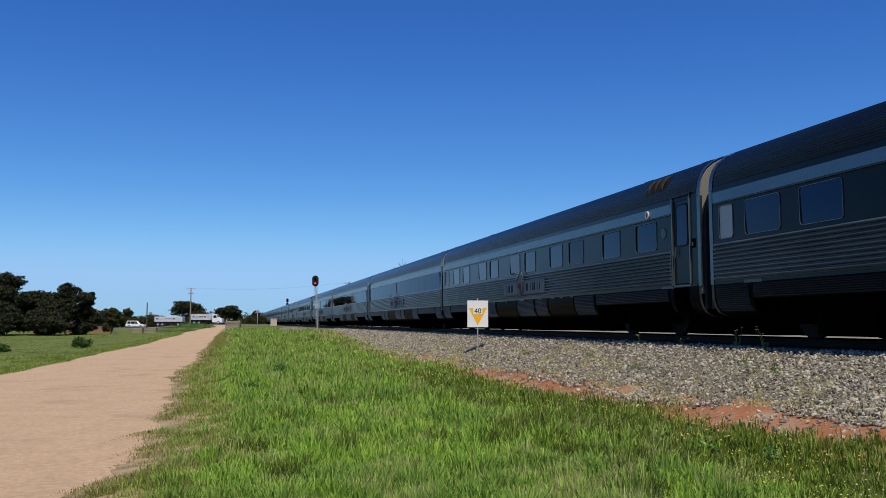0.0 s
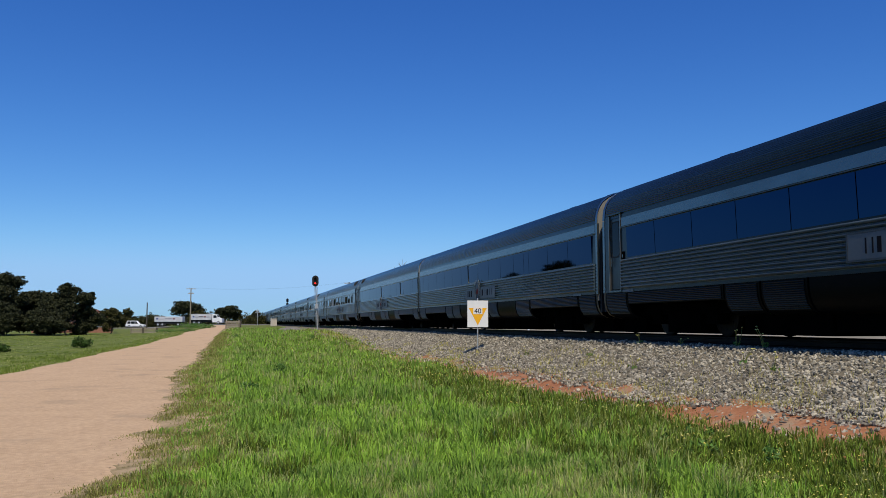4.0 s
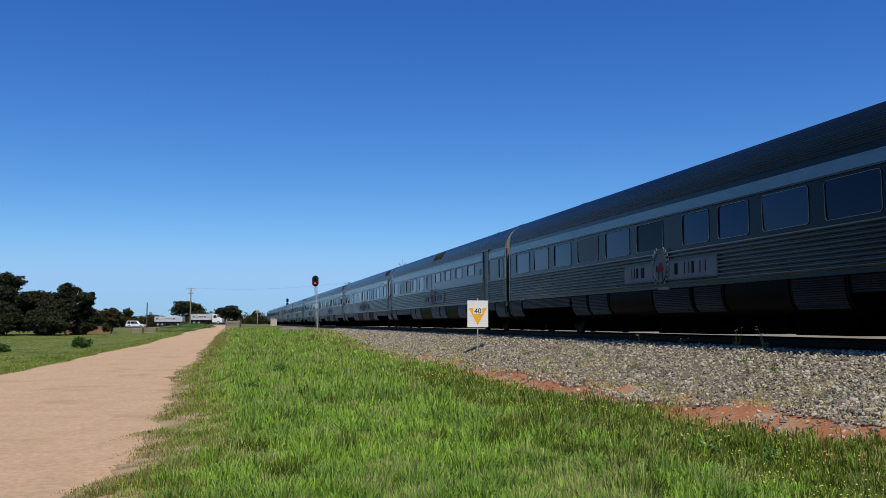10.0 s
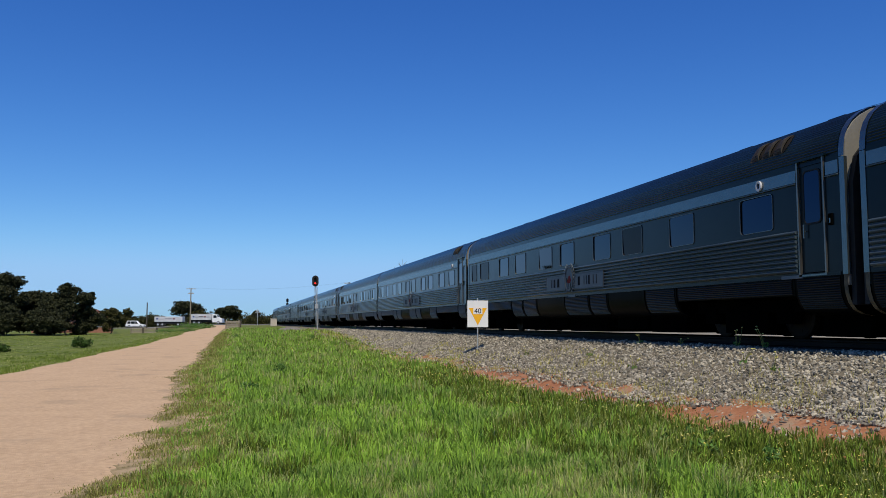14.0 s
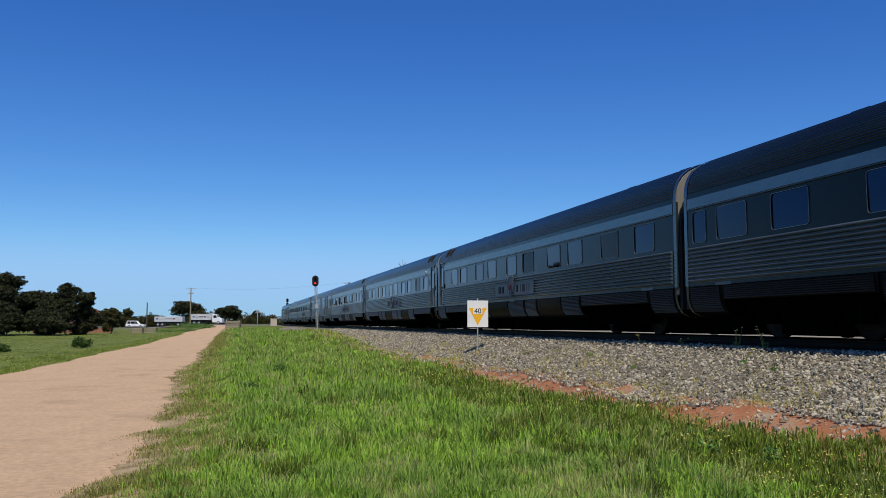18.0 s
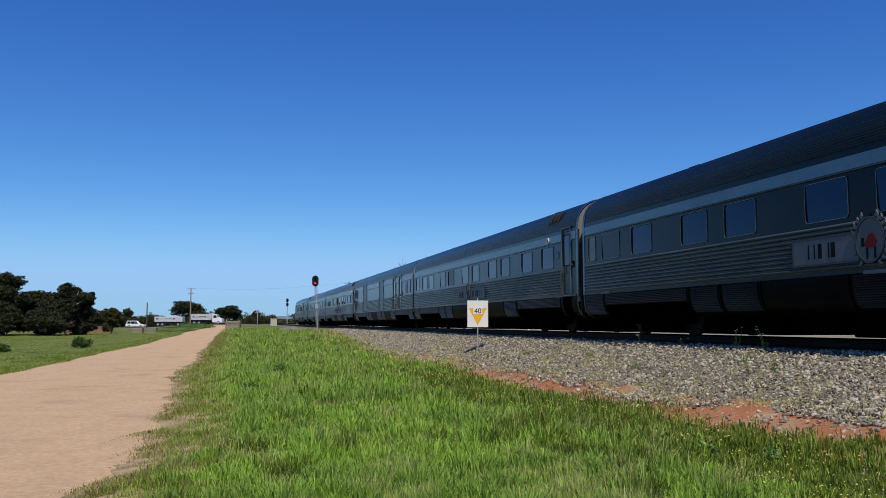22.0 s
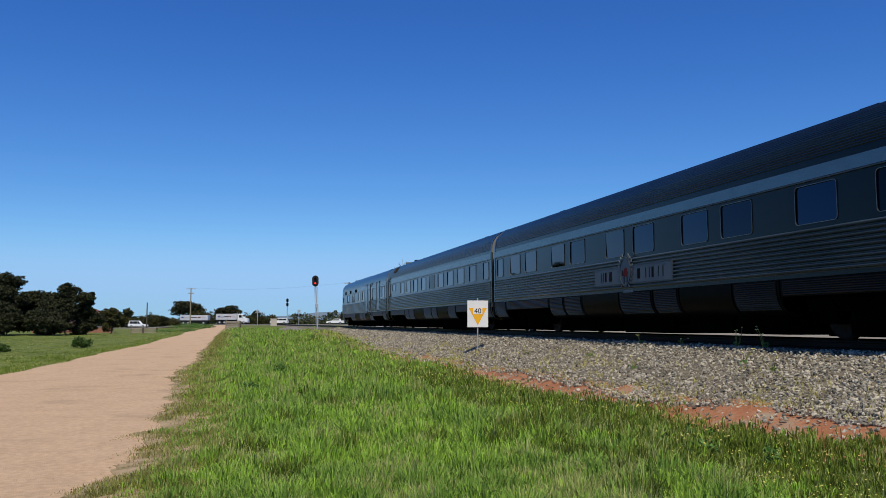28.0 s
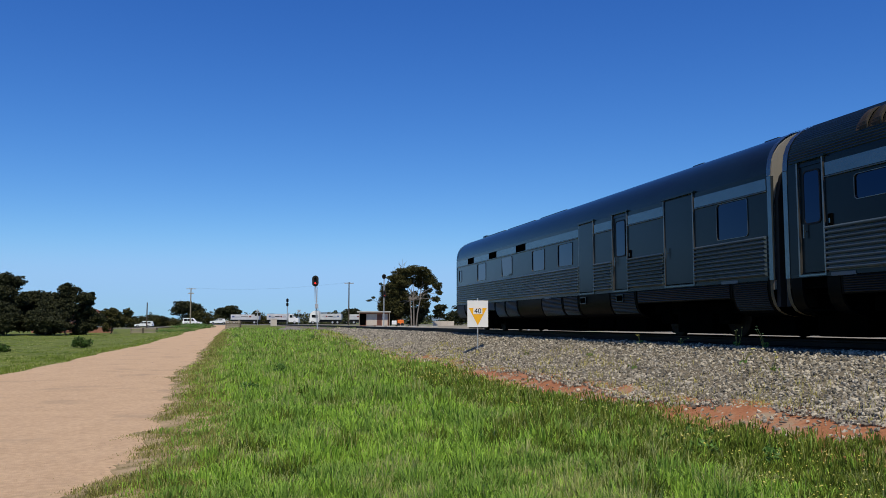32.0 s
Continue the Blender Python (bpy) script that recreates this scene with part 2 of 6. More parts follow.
SIGNAL_RED = glow("red_signal_light", (1.0, 0.04, 0.03), 1.6)
SIGNAL_DIM = glow("dim_red_signal_light", (0.6, 0.03, 0.02), 0.35)


# ---- mesh helpers ----
def part(name, bm, material, parent=None, label="", smooth=False):
    """Links a bmesh as one mesh object under a thing or a part."""
    me = bpy.data.meshes.new(name)
    bm.to_mesh(me)
    bm.free()
    me.materials.append(material)
    if smooth:
        for p in me.polygons:
            p.use_smooth = True
    ob = new(name, me)
    ob.parent = parent
    if label:
        ob["label"] = label
    return ob


def array_mesh(name, verts, faces, material, parent=None, smooth=False):
    """A mesh from numpy arrays: verts (n, 3), faces (m, 3) or (m, 4)."""
    me = bpy.data.meshes.new(name)
    k = faces.shape[1]
    me.vertices.add(len(verts))
    me.vertices.foreach_set("co", np.asarray(verts, dtype=np.float32).ravel())
    me.loops.add(faces.size)
    me.loops.foreach_set("vertex_index", faces.astype(np.int32).ravel())
    me.polygons.add(len(faces))
    me.polygons.foreach_set("loop_start", np.arange(0, faces.size, k, dtype=np.int32))
    me.polygons.foreach_set("use_smooth", np.full(len(faces), smooth))
    me.update(calc_edges=True)
    me.materials.append(material)
    ob = new(name, me)
    ob.parent = parent
    return ob


def empty(name, m=None):
    ob = new(name)
    ob.empty_display_size = 0.3
    if m is not None:
        ob.matrix_basis = m
    return ob


def box(bm, x0, x1, y0, y1, z0, z1, bevel=0.0):
    v = [bm.verts.new(p) for p in ((x0, y0, z0), (x1, y0, z0), (x1, y1, z0), (x0, y1, z0),
                                   (x0, y0, z1), (x1, y0, z1), (x1, y1, z1), (x0, y1, z1))]
    fs = [bm.faces.new([v[i] for i in q]) for q in ((3, 2, 1, 0), (4, 5, 6, 7), (0, 1, 5, 4), (1, 2, 6, 5), (2, 3, 7, 6), (3, 0, 4, 7))]
    if bevel:
        edges = {e for f in fs for e in f.edges}
        bmesh.ops.bevel(bm, geom=list(edges), offset=bevel, segments=2, affect="EDGES", profile=0.5)
    return bm


def boxed(*a, bevel=0.0):
    return box(bmesh.new(), *a, bevel=bevel)


def sweep(bm, profile, y0, y1, closed=False, caps=False):
    """Extrudes a profile of (x, z) points along y."""
    a = [bm.verts.new((x, y0, z)) for x, z in profile]
    b = [bm.verts.new((x, y1, z)) for x, z in profile]
    n = len(profile)
    for i in range(n if closed else n - 1):
        j = (i + 1) % n
        bm.faces.new((a[i], a[j], b[j], b[i]))
    if caps:
        bm.faces.new(a[::-1])
        bm.faces.new(b)
    return bm


def rod(bm, p, q, r0, r1=None, n=8):
    """A tapered rod from p to q."""
    p, q = Vector(p), Vector(q)
    r1 = r0 if r1 is None else r1
    m = (q - p).to_track_quat("Z", "Y").to_matrix()
    ring = [[bm.verts.new(c + m @ Vector((r * math.cos(2 * math.pi * i / n), r * math.sin(2 * math.pi * i / n), 0))) for i in range(n)]
            for c, r in ((p, r0), (q, r1))]
    for i in range(n):
        j = (i + 1) % n
        bm.faces.new((ring[0][i], ring[0][j], ring[1][j], ring[1][i]))
    bm.faces.new(ring[0][::-1])
    bm.faces.new(ring[1])
    return bm


def wheel_mesh(bm, centre, r, w, n=20):
    """A disc wheel with a rounded tread and a dished face, its axle along x."""
    x, y, z = centre
    rings = [(-w / 2, r * 0.55), (-w / 2, r * 0.9), (-w * 0.38, r), (w * 0.38, r), (w / 2, r * 0.9), (w / 2, r * 0.55), (w * 0.3, r * 0.45), (w * 0.3, 0.05)]
    rows = [[bm.verts.new((x + dx, y + rr * math.cos(2 * math.pi * i / n), z + rr * math.sin(2 * math.pi * i / n))) for i in range(n)] for dx, rr in rings]
    for a, b in zip(rows, rows[1:]):
        for i in range(n):
            j = (i + 1) % n
            bm.faces.new((a[i], a[j], b[j], b[i]))
    bm.faces.new(rows[0])
    bm.faces.new(rows[-1])
    return bm


def rounded_rect(y0, y1, z0, z1, r, n=4):
    pts = []
    for cy, cz, a0 in ((y1 - r, z1 - r, 0), (y0 + r, z1 - r, 90), (y0 + r, z0 + r, 180), (y1 - r, z0 + r, 270)):
        for i in range(n + 1):
            a = radians(a0 + 90 * i / n)
            pts.append((cy + r * math.cos(a), cz + r * math.sin(a)))
    return pts


def ring_plate(bm, outer, inner, x0, x1):
    """A frame between two outlines of equal count, from x0 (out) to x1 (in)."""
    n = len(outer)
    o0 = [bm.verts.new((x0, y, z)) for y, z in outer]
    i0 = [bm.verts.new((x0, y, z)) for y, z in inner]
    o1 = [bm.verts.new((x1, y, z)) for y, z in outer]
    i1 = [bm.verts.new((x1, y, z)) for y, z in inner]
    for i in range(n):
        j = (i + 1) % n
        bm.faces.new((o0[i], o0[j], i0[j], i0[i]))
        bm.faces.new((o0[i], o1[i], o1[j], o0[j]))
        bm.faces.new((i0[i], i0[j], i1[j], i1[i]))
    return bm


def disc_plate(bm, outline, x0, x1, tip=0.0):
    """A flat plate with the given outline; tip: how far its outer face leans out per metre of height."""
    foot = min(z for _, z in outline)
    a = [bm.verts.new((x0 - tip * (z - foot), y, z)) for y, z in outline]
    b = [bm.verts.new((x1, y, z)) for y, z in outline]
    bm.faces.new(a)
    n = len(a)
    for i in range(n):
        j = (i + 1) % n
        bm.faces.new((a[i], b[i], b[j], a[j]))
    return bm


def ss(a, b, v):
    t = np.clip((np.asarray(v, dtype=float) - a) / (b - a), 0, 1)
    return t * t * (3 - 2 * t)


# ---- the lie of the land: x across the line, y along it ----
TRACK_X, RAIL_Z = 11.17, 1.30
FWD = Vector((math.sin(radians(YAW)), math.cos(radians(YAW)), 0))
RIGHT = Vector((math.cos(radians(YAW)), -math.sin(radians(YAW)), 0))
ROAD_Z = 228.0                     # the cross road lies square to FWD at this distance


def height(x, y):
    x, y = np.asarray(x, dtype=float), np.asarray(y, dtype=float)
    lane = 0.55 * ss(50, 135, y) + 0.45 * ss(135, 225, y)
    verge = 0.72 * ss(32, 82, y) + 0.3 * ss(110, 225, y)
    field = 0.16 * ss(110, 230, y)
    wv, wl = ss(-2.4, -0.4, x), 1 - ss(-13.5, -7.6, x)
    h = lane * (1 - wv) + verge * wv
    h = h * (1 - wl) + field * wl
    h = h + (0.12 * ss(-2.2, 1.0, x) * (1 - ss(3.5, 6.4, x))) * (1 - ss(40, 80, y))
    bank = 0.34 * ss(6.6, 8.3, x) + 0.68 * ss(8.6, 10.2, x)
    h = np.maximum(h, bank)
    far = ss(300, 700, np.hypot(x, y))
    return h * (1 - far) + 1.0 * far


def on_cross_road(px, z=ROAD_Z):
    """World place on the cross road, px metres to the right of the aim."""
    p = FWD * z + RIGHT * px
    return p.x, p.y


# ---- ground, lane, embankment, line ----
def uneven_axis(marks):
    out = []
    for a, b, step in marks:
        out.extend(np.arange(a, b, step))
    out.append(marks[-1][1])
    return np.array(out)


def sheet(name, xs, ys, zfun, material, keep=None):
    X, Y = np.meshgrid(xs, ys)
    Z = zfun(X, Y)
    nx, ny = len(xs), len(ys)
    i = np.arange(nx * ny).reshape(ny, nx)
    f = np.stack([i[:-1, :-1], i[:-1, 1:], i[1:, 1:], i[1:, :-1]], -1).reshape(-1, 4)
    return array_mesh(name, np.stack([X, Y, Z], -1).reshape(-1, 3), f, material, smooth=True)


def lumpy(x, y):
    return 0.025 * np.sin(1.7 * x + 0.6 * y) * np.sin(0.9 * y - 0.4 * x) + 0.02 * np.sin(3.9 * x) * np.sin(3.1 * y)


XS = uneven_axis([(-2600, -300, 230), (-300, -60, 20), (-60, -12, 3), (-12, 14, 0.4), (14, 60, 4), (60, 300, 20), (300, 2900, 260)])
YS = uneven_axis([(-400, -20, 38), (-20, 3, 2.3), (3, 45, 0.6), (45, 130, 1.7), (130, 320, 6), (320, 800, 40), (800, 4200, 340)])
ground = sheet("ground", XS, YS, lambda x, y: height(x, y) + lumpy(x, y) * (np.abs(x) < 60) - 0.16 * ss(-8.0, -7.0, x) * (1 - ss(-1.0, 0.2, x)) - 0.12 * ss(6.5, 7.0, x) * (1 - ss(8.7, 9.0, x)) * (1 - ss(80, 90, y)), SOIL)
tagged(ground, "grassy flat ground reaching the horizon", "ground", kind="structure")


def lane_edges(y):
    """Left and right edge of the gravel lane at y."""
    left = -7.15 + 0.5 * ss(35, 60, y) + 0.75 * ss(60, 95, y) + 0.8 * ss(95, 165, y) + 0.18 * np.sin(y * 0.21) + 0.1 * np.sin(y * 0.83 + 1)
    right = -1.0 - 0.4 * (1 - ss(8.3, 11.5, y)) - 0.75 * ss(8, 26, y) + 0.1 * np.sin(y * 0.37 + 0.5) + 0.05 * np.sin(y * 1.9) + 0.05 * np.sin(y * 4.3)
    return left, right


def build_lane():
    ys = uneven_axis([(-30, 4, 2), (4, 60, 0.25), (60, 226, 2)])
    l, r = lane_edges(ys)
    t = np.linspace(0, 1, 14)
    X = l[:, None] + (r + 0.45 - l)[:, None] * t[None, :]
    Y = np.repeat(ys[:, None], 14, 1)
    crown = 0.035 + 0.03 * np.sin(np.pi * t)[None, :] - 0.02 * np.exp(-((t[None, :] - 0.3) / 0.07) ** 2) - 0.02 * np.exp(-((t[None, :] - 0.68) / 0.07) ** 2)
    crown[:, 0] = -0.05
    crown[:, -1] = -0.06
    Z = height(X, Y) + crown
    i = np.arange(X.size).reshape(X.shape)
    f = np.stack([i[:-1, :-1], i[:-1, 1:], i[1:, 1:], i[1:, :-1]], -1).reshape(-1, 4)
    ob = array_mesh("road", np.stack([X, Y, Z], -1).reshape(-1, 3), f, SAND, smooth=True)
    tagged(ob, "pale pinkish sandy gravel lane beside the railway", "road", kind="structure")


build_lane()


def build_margin():
    """Dusty strip of trodden earth between the lane and the long grass."""
    ys = uneven_axis([(-30, 4, 2), (4, 60, 0.15), (60, 150, 2)])
    _, r = lane_edges(ys)
    t = np.linspace(0, 1, 8)
    X = (r - 0.12 + 0.14 * np.sin(ys * 2.9) + 0.1 * np.sin(ys * 6.7 + 1))[:, None] + 1.9 * t[None, :]
    Y = np.repeat(ys[:, None], 8, 1)
    Z = height(X, Y) + 0.02 + 0.4 * lumpy(X, Y) + 0.02 * np.sin(9 * X + 4 * Y) * np.sin(7 * Y)
    Z[:, -1] -= 0.1
    Z[:, 0] -= 0.06
    i = np.arange(X.size).reshape(X.shape)
    f = np.stack([i[:-1, :-1], i[:-1, 1:], i[1:, 1:], i[1:, :-1]], -1).reshape(-1, 4)
    ob = array_mesh("lane_margin", np.stack([X, Y, Z], -1).reshape(-1, 3), f, MARGIN, smooth=True)
    tagged(ob, "dusty brown margin between lane and grass", "earth", kind="structure")


build_margin()


def red_strip():
    ys = uneven_axis([(-30, 4, 2), (4, 60, 0.5), (60, 90, 2)])
    e0 = 6.5 + 0.2 * np.sin(ys * 0.5) + 0.12 * np.sin(ys * 1.7)
    e1 = 8.9 + 0 * ys
    t = np.linspace(0, 1, 9)
    X = e0[:, None] + (e1 - e0)[:, None] * t
    Y = np.repeat(ys[:, None], 9, 1)
    Z = height(X, Y) + 0.03 + lumpy(X, Y) * 1.4
    Z[:, 0] -= 0.1
    i = np.arange(X.size).reshape(X.shape)
    f = np.stack([i[:-1, :-1], i[:-1, 1:], i[1:, 1:], i[1:, :-1]], -1).reshape(-1, 4)
    ob = array_mesh("embankment_foot", np.stack([X, Y, Z], -1).reshape(-1, 3), f, RED_SOIL, smooth=True)
    tagged(ob, "bare red earth at the foot of the ballast", "earth bank", kind="structure")


red_strip()


def toe(y):
    return 8.0 - 0.28 * ss(12, 13.5, y) - 0.25 * ss(12.8, 13.8, y) * (1 - ss(16.4, 17.6, y)) - 0.3 * ss(22, 26, y) + 0.08 * np.sin(y * 0.9) + 0.08 * np.sin(y * 2.3 + 1) + 0.05 * np.sin(y * 5.1)


def ballast_top(x, y):
    """Height of the stone bed across the line."""
    tz = 0.34 * ss(6.6, 8.3, toe(y)) + 0.03
    a = tz + (1.10 - tz) * np.clip((x - toe(y)) / (9.8 - toe(y)), 0, 1)
    b = 1.10 + 0.16 * np.clip((x - 12.5) / 0.4, 0, 1) - 0.3 * np.clip((x - 13.2) / 0.4, 0, 1)
    return np.minimum(a, b) + 0.02 * np.sin(4.1 * x + 1.3 * y) * np.sin(2.7 * y)


def build_ballast():
    ys = uneven_axis([(-40, 4, 2), (4, 60, 0.4), (60, 450, 4)])
    t = np.concatenate([np.linspace(0, 0.32, 9), np.linspace(0.4, 1, 9)])
    X = toe(ys)[:, None] + (13.6 - toe(ys))[:, None] * t
    Y = np.repeat(ys[:, None], len(t), 1)
    Z = ballast_top(X, Y)
    Z[:, 0] -= 0.15
    Z[:, -1] -= 0.3
    i = np.arange(X.size).reshape(X.shape)
    f = np.stack([i[:-1, :-1], i[:-1, 1:], i[1:, 1:], i[1:, :-1]], -1).reshape(-1, 4)
    ob = array_mesh("ballast", np.stack([X, Y, Z], -1).reshape(-1, 3), f, BALLAST, smooth=True)
    return tagged(ob, "grey crushed stone ballast shoulder of the railway", "ballast", kind="structure")


ballast = build_ballast()


def build_gravel_heap():
    """A long low heap of leftover stone at the verge's far end."""
    n, k = 26, 10
    P = []
    for i in range(n):
        for j in range(k):
            u, v = i / (n - 1) * 2 - 1, j / (k - 1) * 2 - 1
            x, y = 6.5 + 1.9 * v + 0.5 * u, 100 + 8.5 * u
            e = max(0.0, 1 - u * u - v * v * 0.9)
            P.append((x, y, float(height(x, y)) - 0.1 + 0.5 * e ** 0.8 * (1 + 0.12 * math.sin(9 * u) * math.sin(5 * v + 1))))
    f = np.array([[i * k + j, (i + 1) * k + j, (i + 1) * k + j + 1, i * k + j + 1] for i in range(n - 1) for j in range(k - 1)])
    tagged(array_mesh("gravel_heap", np.array(P), f, GREY_GRIT, smooth=True), "long low heap of grey gravel beside the line", "gravel heap")


build_gravel_heap()


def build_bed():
    """Near-black stone sheet between and beside the rails; the train's shade is put into its colour."""
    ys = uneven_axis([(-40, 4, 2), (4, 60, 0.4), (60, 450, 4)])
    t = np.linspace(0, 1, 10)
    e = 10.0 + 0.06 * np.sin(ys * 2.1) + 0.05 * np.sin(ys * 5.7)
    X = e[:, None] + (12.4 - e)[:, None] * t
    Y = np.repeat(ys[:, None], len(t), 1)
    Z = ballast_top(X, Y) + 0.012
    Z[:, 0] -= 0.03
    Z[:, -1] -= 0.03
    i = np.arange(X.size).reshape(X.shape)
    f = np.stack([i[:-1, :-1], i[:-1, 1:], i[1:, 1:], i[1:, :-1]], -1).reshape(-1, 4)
    tagged(array_mesh("track_bed", np.stack([X, Y, Z], -1).reshape(-1, 3), f, BED, smooth=True), "dark stone bed under the rails with painted-in shade", "track bed", kind="structure")


build_bed()

RAIL_PROFILE = [(-0.07, -0.16), (0.07, -0.16), (0.07, -0.145), (0.01, -0.125), (0.01, -0.045), (0.036, -0.035), (0.036, -0.006), (0.028, 0), (-0.028, 0), (-0.036, -0.006), (-0.036, -0.035), (-0.01, -0.045), (-0.01, -0.125), (-0.07, -0.145)]


def build_track():
    track = tagged(empty("railway_track", pose(TRACK_X, 0, RAIL_Z)), "steel rails on concrete sleepers", "railway track", kind="structure")
    for side in (-1, 1):
        bm = sweep(bmesh.new(), [(side * 0.7535 + x, z) for x, z in RAIL_PROFILE], -40, 450, closed=True, caps=True)
        part("rail", bm, RAIL, track)
    one = boxed(-1.25, 1.25, -0.11, 0.11, -0.36, -0.165, bevel=0.02)
    first = part("sleeper", one, SLEEPER, track)
    first.location = (0, 2, 0)
    for i in range(1, 240):
        ob = new("sleeper", first.data)
        ob.parent = track
        ob.location = (0, 2 + i * 0.62, 0)
    rest = bmesh.new()
    for i in range(240, 640):
        box(rest, -1.25, 1.25, 2 + i * 0.62 - 0.11, 2 + i * 0.62 + 0.11, -0.36, -0.165)
    tagged(part("sleepers", rest, SLEEPER, track), kind="stuff")


build_track()


def build_cross_road():
    xs = np.linspace(-130, 130, 60)
    t = np.array([-4.2, -3.8, 0, 3.8, 4.2])
    P = np.array([[on_cross_road(px, ROAD_Z + dz) for dz in t] for px in xs])
    Z = road_level(xs)[:, None] + np.array([-0.25, 0.02, 0.06, 0.02, -0.25])[None, :]
    i = np.arange(Z.size).reshape(Z.shape)
    f = np.stack([i[:-1, :-1], i[1:, :-1], i[1:, 1:], i[:-1, 1:]], -1).reshape(-1, 4)
    ob = array_mesh("cross_road", np.concatenate([P, Z[..., None]], -1).reshape(-1, 3), f, ASPHALT, smooth=True)
    tagged(ob, "grey sealed road over the level crossing", "road", kind="structure")


def road_level(px):
    """Height of the cross road, px metres to the right of the aim; it climbs to the rails."""
    return 0.3 + 0.92 * ss(-84, -60, px)


build_cross_road()
yard = sheet("yard", np.arange(14.2, 130, 4.0), np.arange(-40, 190, 5.0), lambda x, y: height(x, y) + 0.03, YARD)
tagged(yard, "pale gravel yard beyond the railway line", "yard", kind="structure")


# ---- the train ----
CAR_L, HALF_W = 23.04, 1.45
PANE_TIP = 0.036
PANE_TIPS = (0.0, 0.034, 0.006, -0.004, 0.022)     # no two panes sit quite true
ROOF = [(-1.45, 3.05), (-1.44, 3.2), (-1.415, 3.36), (-1.355, 3.52), (-1.25, 3.67), (-1.09, 3.80), (-0.88, 3.91), (-0.6, 3.99), (-0.3, 4.04), (0, 4.055)]
ROOF = ROOF + [(-x, z) for x, z in ROOF[-2::-1]]
SKIRT = [(-1.45, 1.10), (-1.45, 0.92), (-1.435, 0.78), (-1.39, 0.64), (-1.30, 0.52), (-1.15, 0.45), (-0.95, 0.42)]


def hole_wall(bm, y0, y1, z0, z1, holes, x=-HALF_W, depth=0.045):
    """A flat side wall with real openings and their reveals."""
    ys = sorted({y0, y1, *[h[0] for h in holes], *[h[1] for h in holes]})
    zs = sorted({z0, z1, *[h[2] for h in holes], *[h[3] for h in holes]})
    for a, b in zip(ys, ys[1:]):
        for c, d in zip(zs, zs[1:]):
            my, mz = (a + b) / 2, (c + d) / 2
            if any(h[0] < my < h[1] and h[2] < mz < h[3] for h in holes):
                continue
            bm.faces.new([bm.verts.new(p) for p in ((x, b, c), (x, a, c), (x, a, d), (x, b, d))])
    for a, b, c, d in holes:
        for p, q in (((a, c), (b, c)), ((b, c), (b, d)), ((b, d), (a, d)), ((a, d), (a, c))):
            bm.faces.new([bm.verts.new(v) for v in ((x, *p), (x, *q), (x + depth, *q), (x + depth, *p))])
    bmesh.ops.remove_doubles(bm, verts=bm.verts, dist=1e-5)
    return bm


def ribs(bm, y0, y1, z0, z1, n, depth, x=-HALF_W):
    """Horizontal rounded flutes pressed in a panel, with closed ends."""
    pts = [(x, z0)]
    h = (z1 - z0) / n
    for i in range(n):
        b = z0 + i * h
        pts += [(x - 0.002, b + 0.15 * h), (x - depth * 0.7, b + 0.26 * h), (x - depth * 0.95, b + 0.42 * h), (x - depth, b + 0.56 * h), (x - depth * 0.95, b + 0.7 * h), (x - depth * 0.7, b + 0.85 * h), (x - 0.002, b + 0.95 * h)]
    pts.append((x, z1))
    sweep(bm, pts, y0, y1)
    for y in (y0, y1):
        bm.faces.new([bm.verts.new((px, y, pz)) for px, pz in (pts if y == y0 else pts[::-1])])
    return bm


def roof_ribs(bm, y0, y1, n=25):
    """Fine corrugation that follows the lower curve of the roof."""
    line = []
    lo = [Vector((x, 0, z)) for x, z in ROOF[:8]]
    seg = [(b - a).length for a, b in zip(lo, lo[1:])]
    total = sum(seg)
    for i in range(n * 3 + 1):
        d = 0.1 + (total - 0.12) * i / (n * 3)
        j = 0
        while j < len(seg) - 1 and d > seg[j]:
            d -= seg[j]
            j += 1
        p = lo[j].lerp(lo[j + 1], d / seg[j])
        t = (lo[j + 1] - lo[j]).normalized()
        out = Vector((-t.z, 0, t.x)) * (0.012 if i % 3 == 1 else 0.003)
        line.append((p.x + out.x, p.z + out.z))
    return sweep(bm, line, y0, y1)


def skirt_ribs(bm, y0, y1, upto):
    """Shallow corrugation that follows the skirt's curve downwards."""
    pts = [Vector((x, 0, z)) for x, z in SKIRT[:min(upto, 5)]]
    seg = [(b - a).length for a, b in zip(pts, pts[1:])]
    total = sum(seg)
    n = int(total / 0.042)
    line = []
    for i in range(n * 4 + 1):
        d = 0.03 + (total - 0.05) * i / (n * 4)
        j = 0
        while j < len(seg) - 1 and d > seg[j]:
            d -= seg[j]
            j += 1
        p, t = pts[j].lerp(pts[j + 1], d / seg[j]), (pts[j + 1] - pts[j]).normalized()
        lift = (0.003, 0.014, 0.018, 0.014)[i % 4]
        line.append((p.x + t.z * lift, p.z - t.x * lift))
    return sweep(bm, line, y0, y1)


WHEELSETS = []


def wheelset_data():
    bm = bmesh.new()
    for side in (-0.75, 0.75):
        wheel_mesh(bm, (side, 0, 0), 0.46, 0.13)
        for k in range(6):
            a = k * math.pi / 3
            rod(bm, (side - 0.075 if side < 0 else side + 0.075, 0.3 * math.cos(a), 0.3 * math.sin(a)), (side, 0.3 * math.cos(a), 0.3 * math.sin(a)), 0.035, n=6)
    rod(bm, (-1.0, 0, 0), (1.0, 0, 0), 0.08, n=10)
    me = bpy.data.meshes.new("wheelset")
    bm.to_mesh(me)
    bm.free()
    me.materials.append(RAIL)
    return me


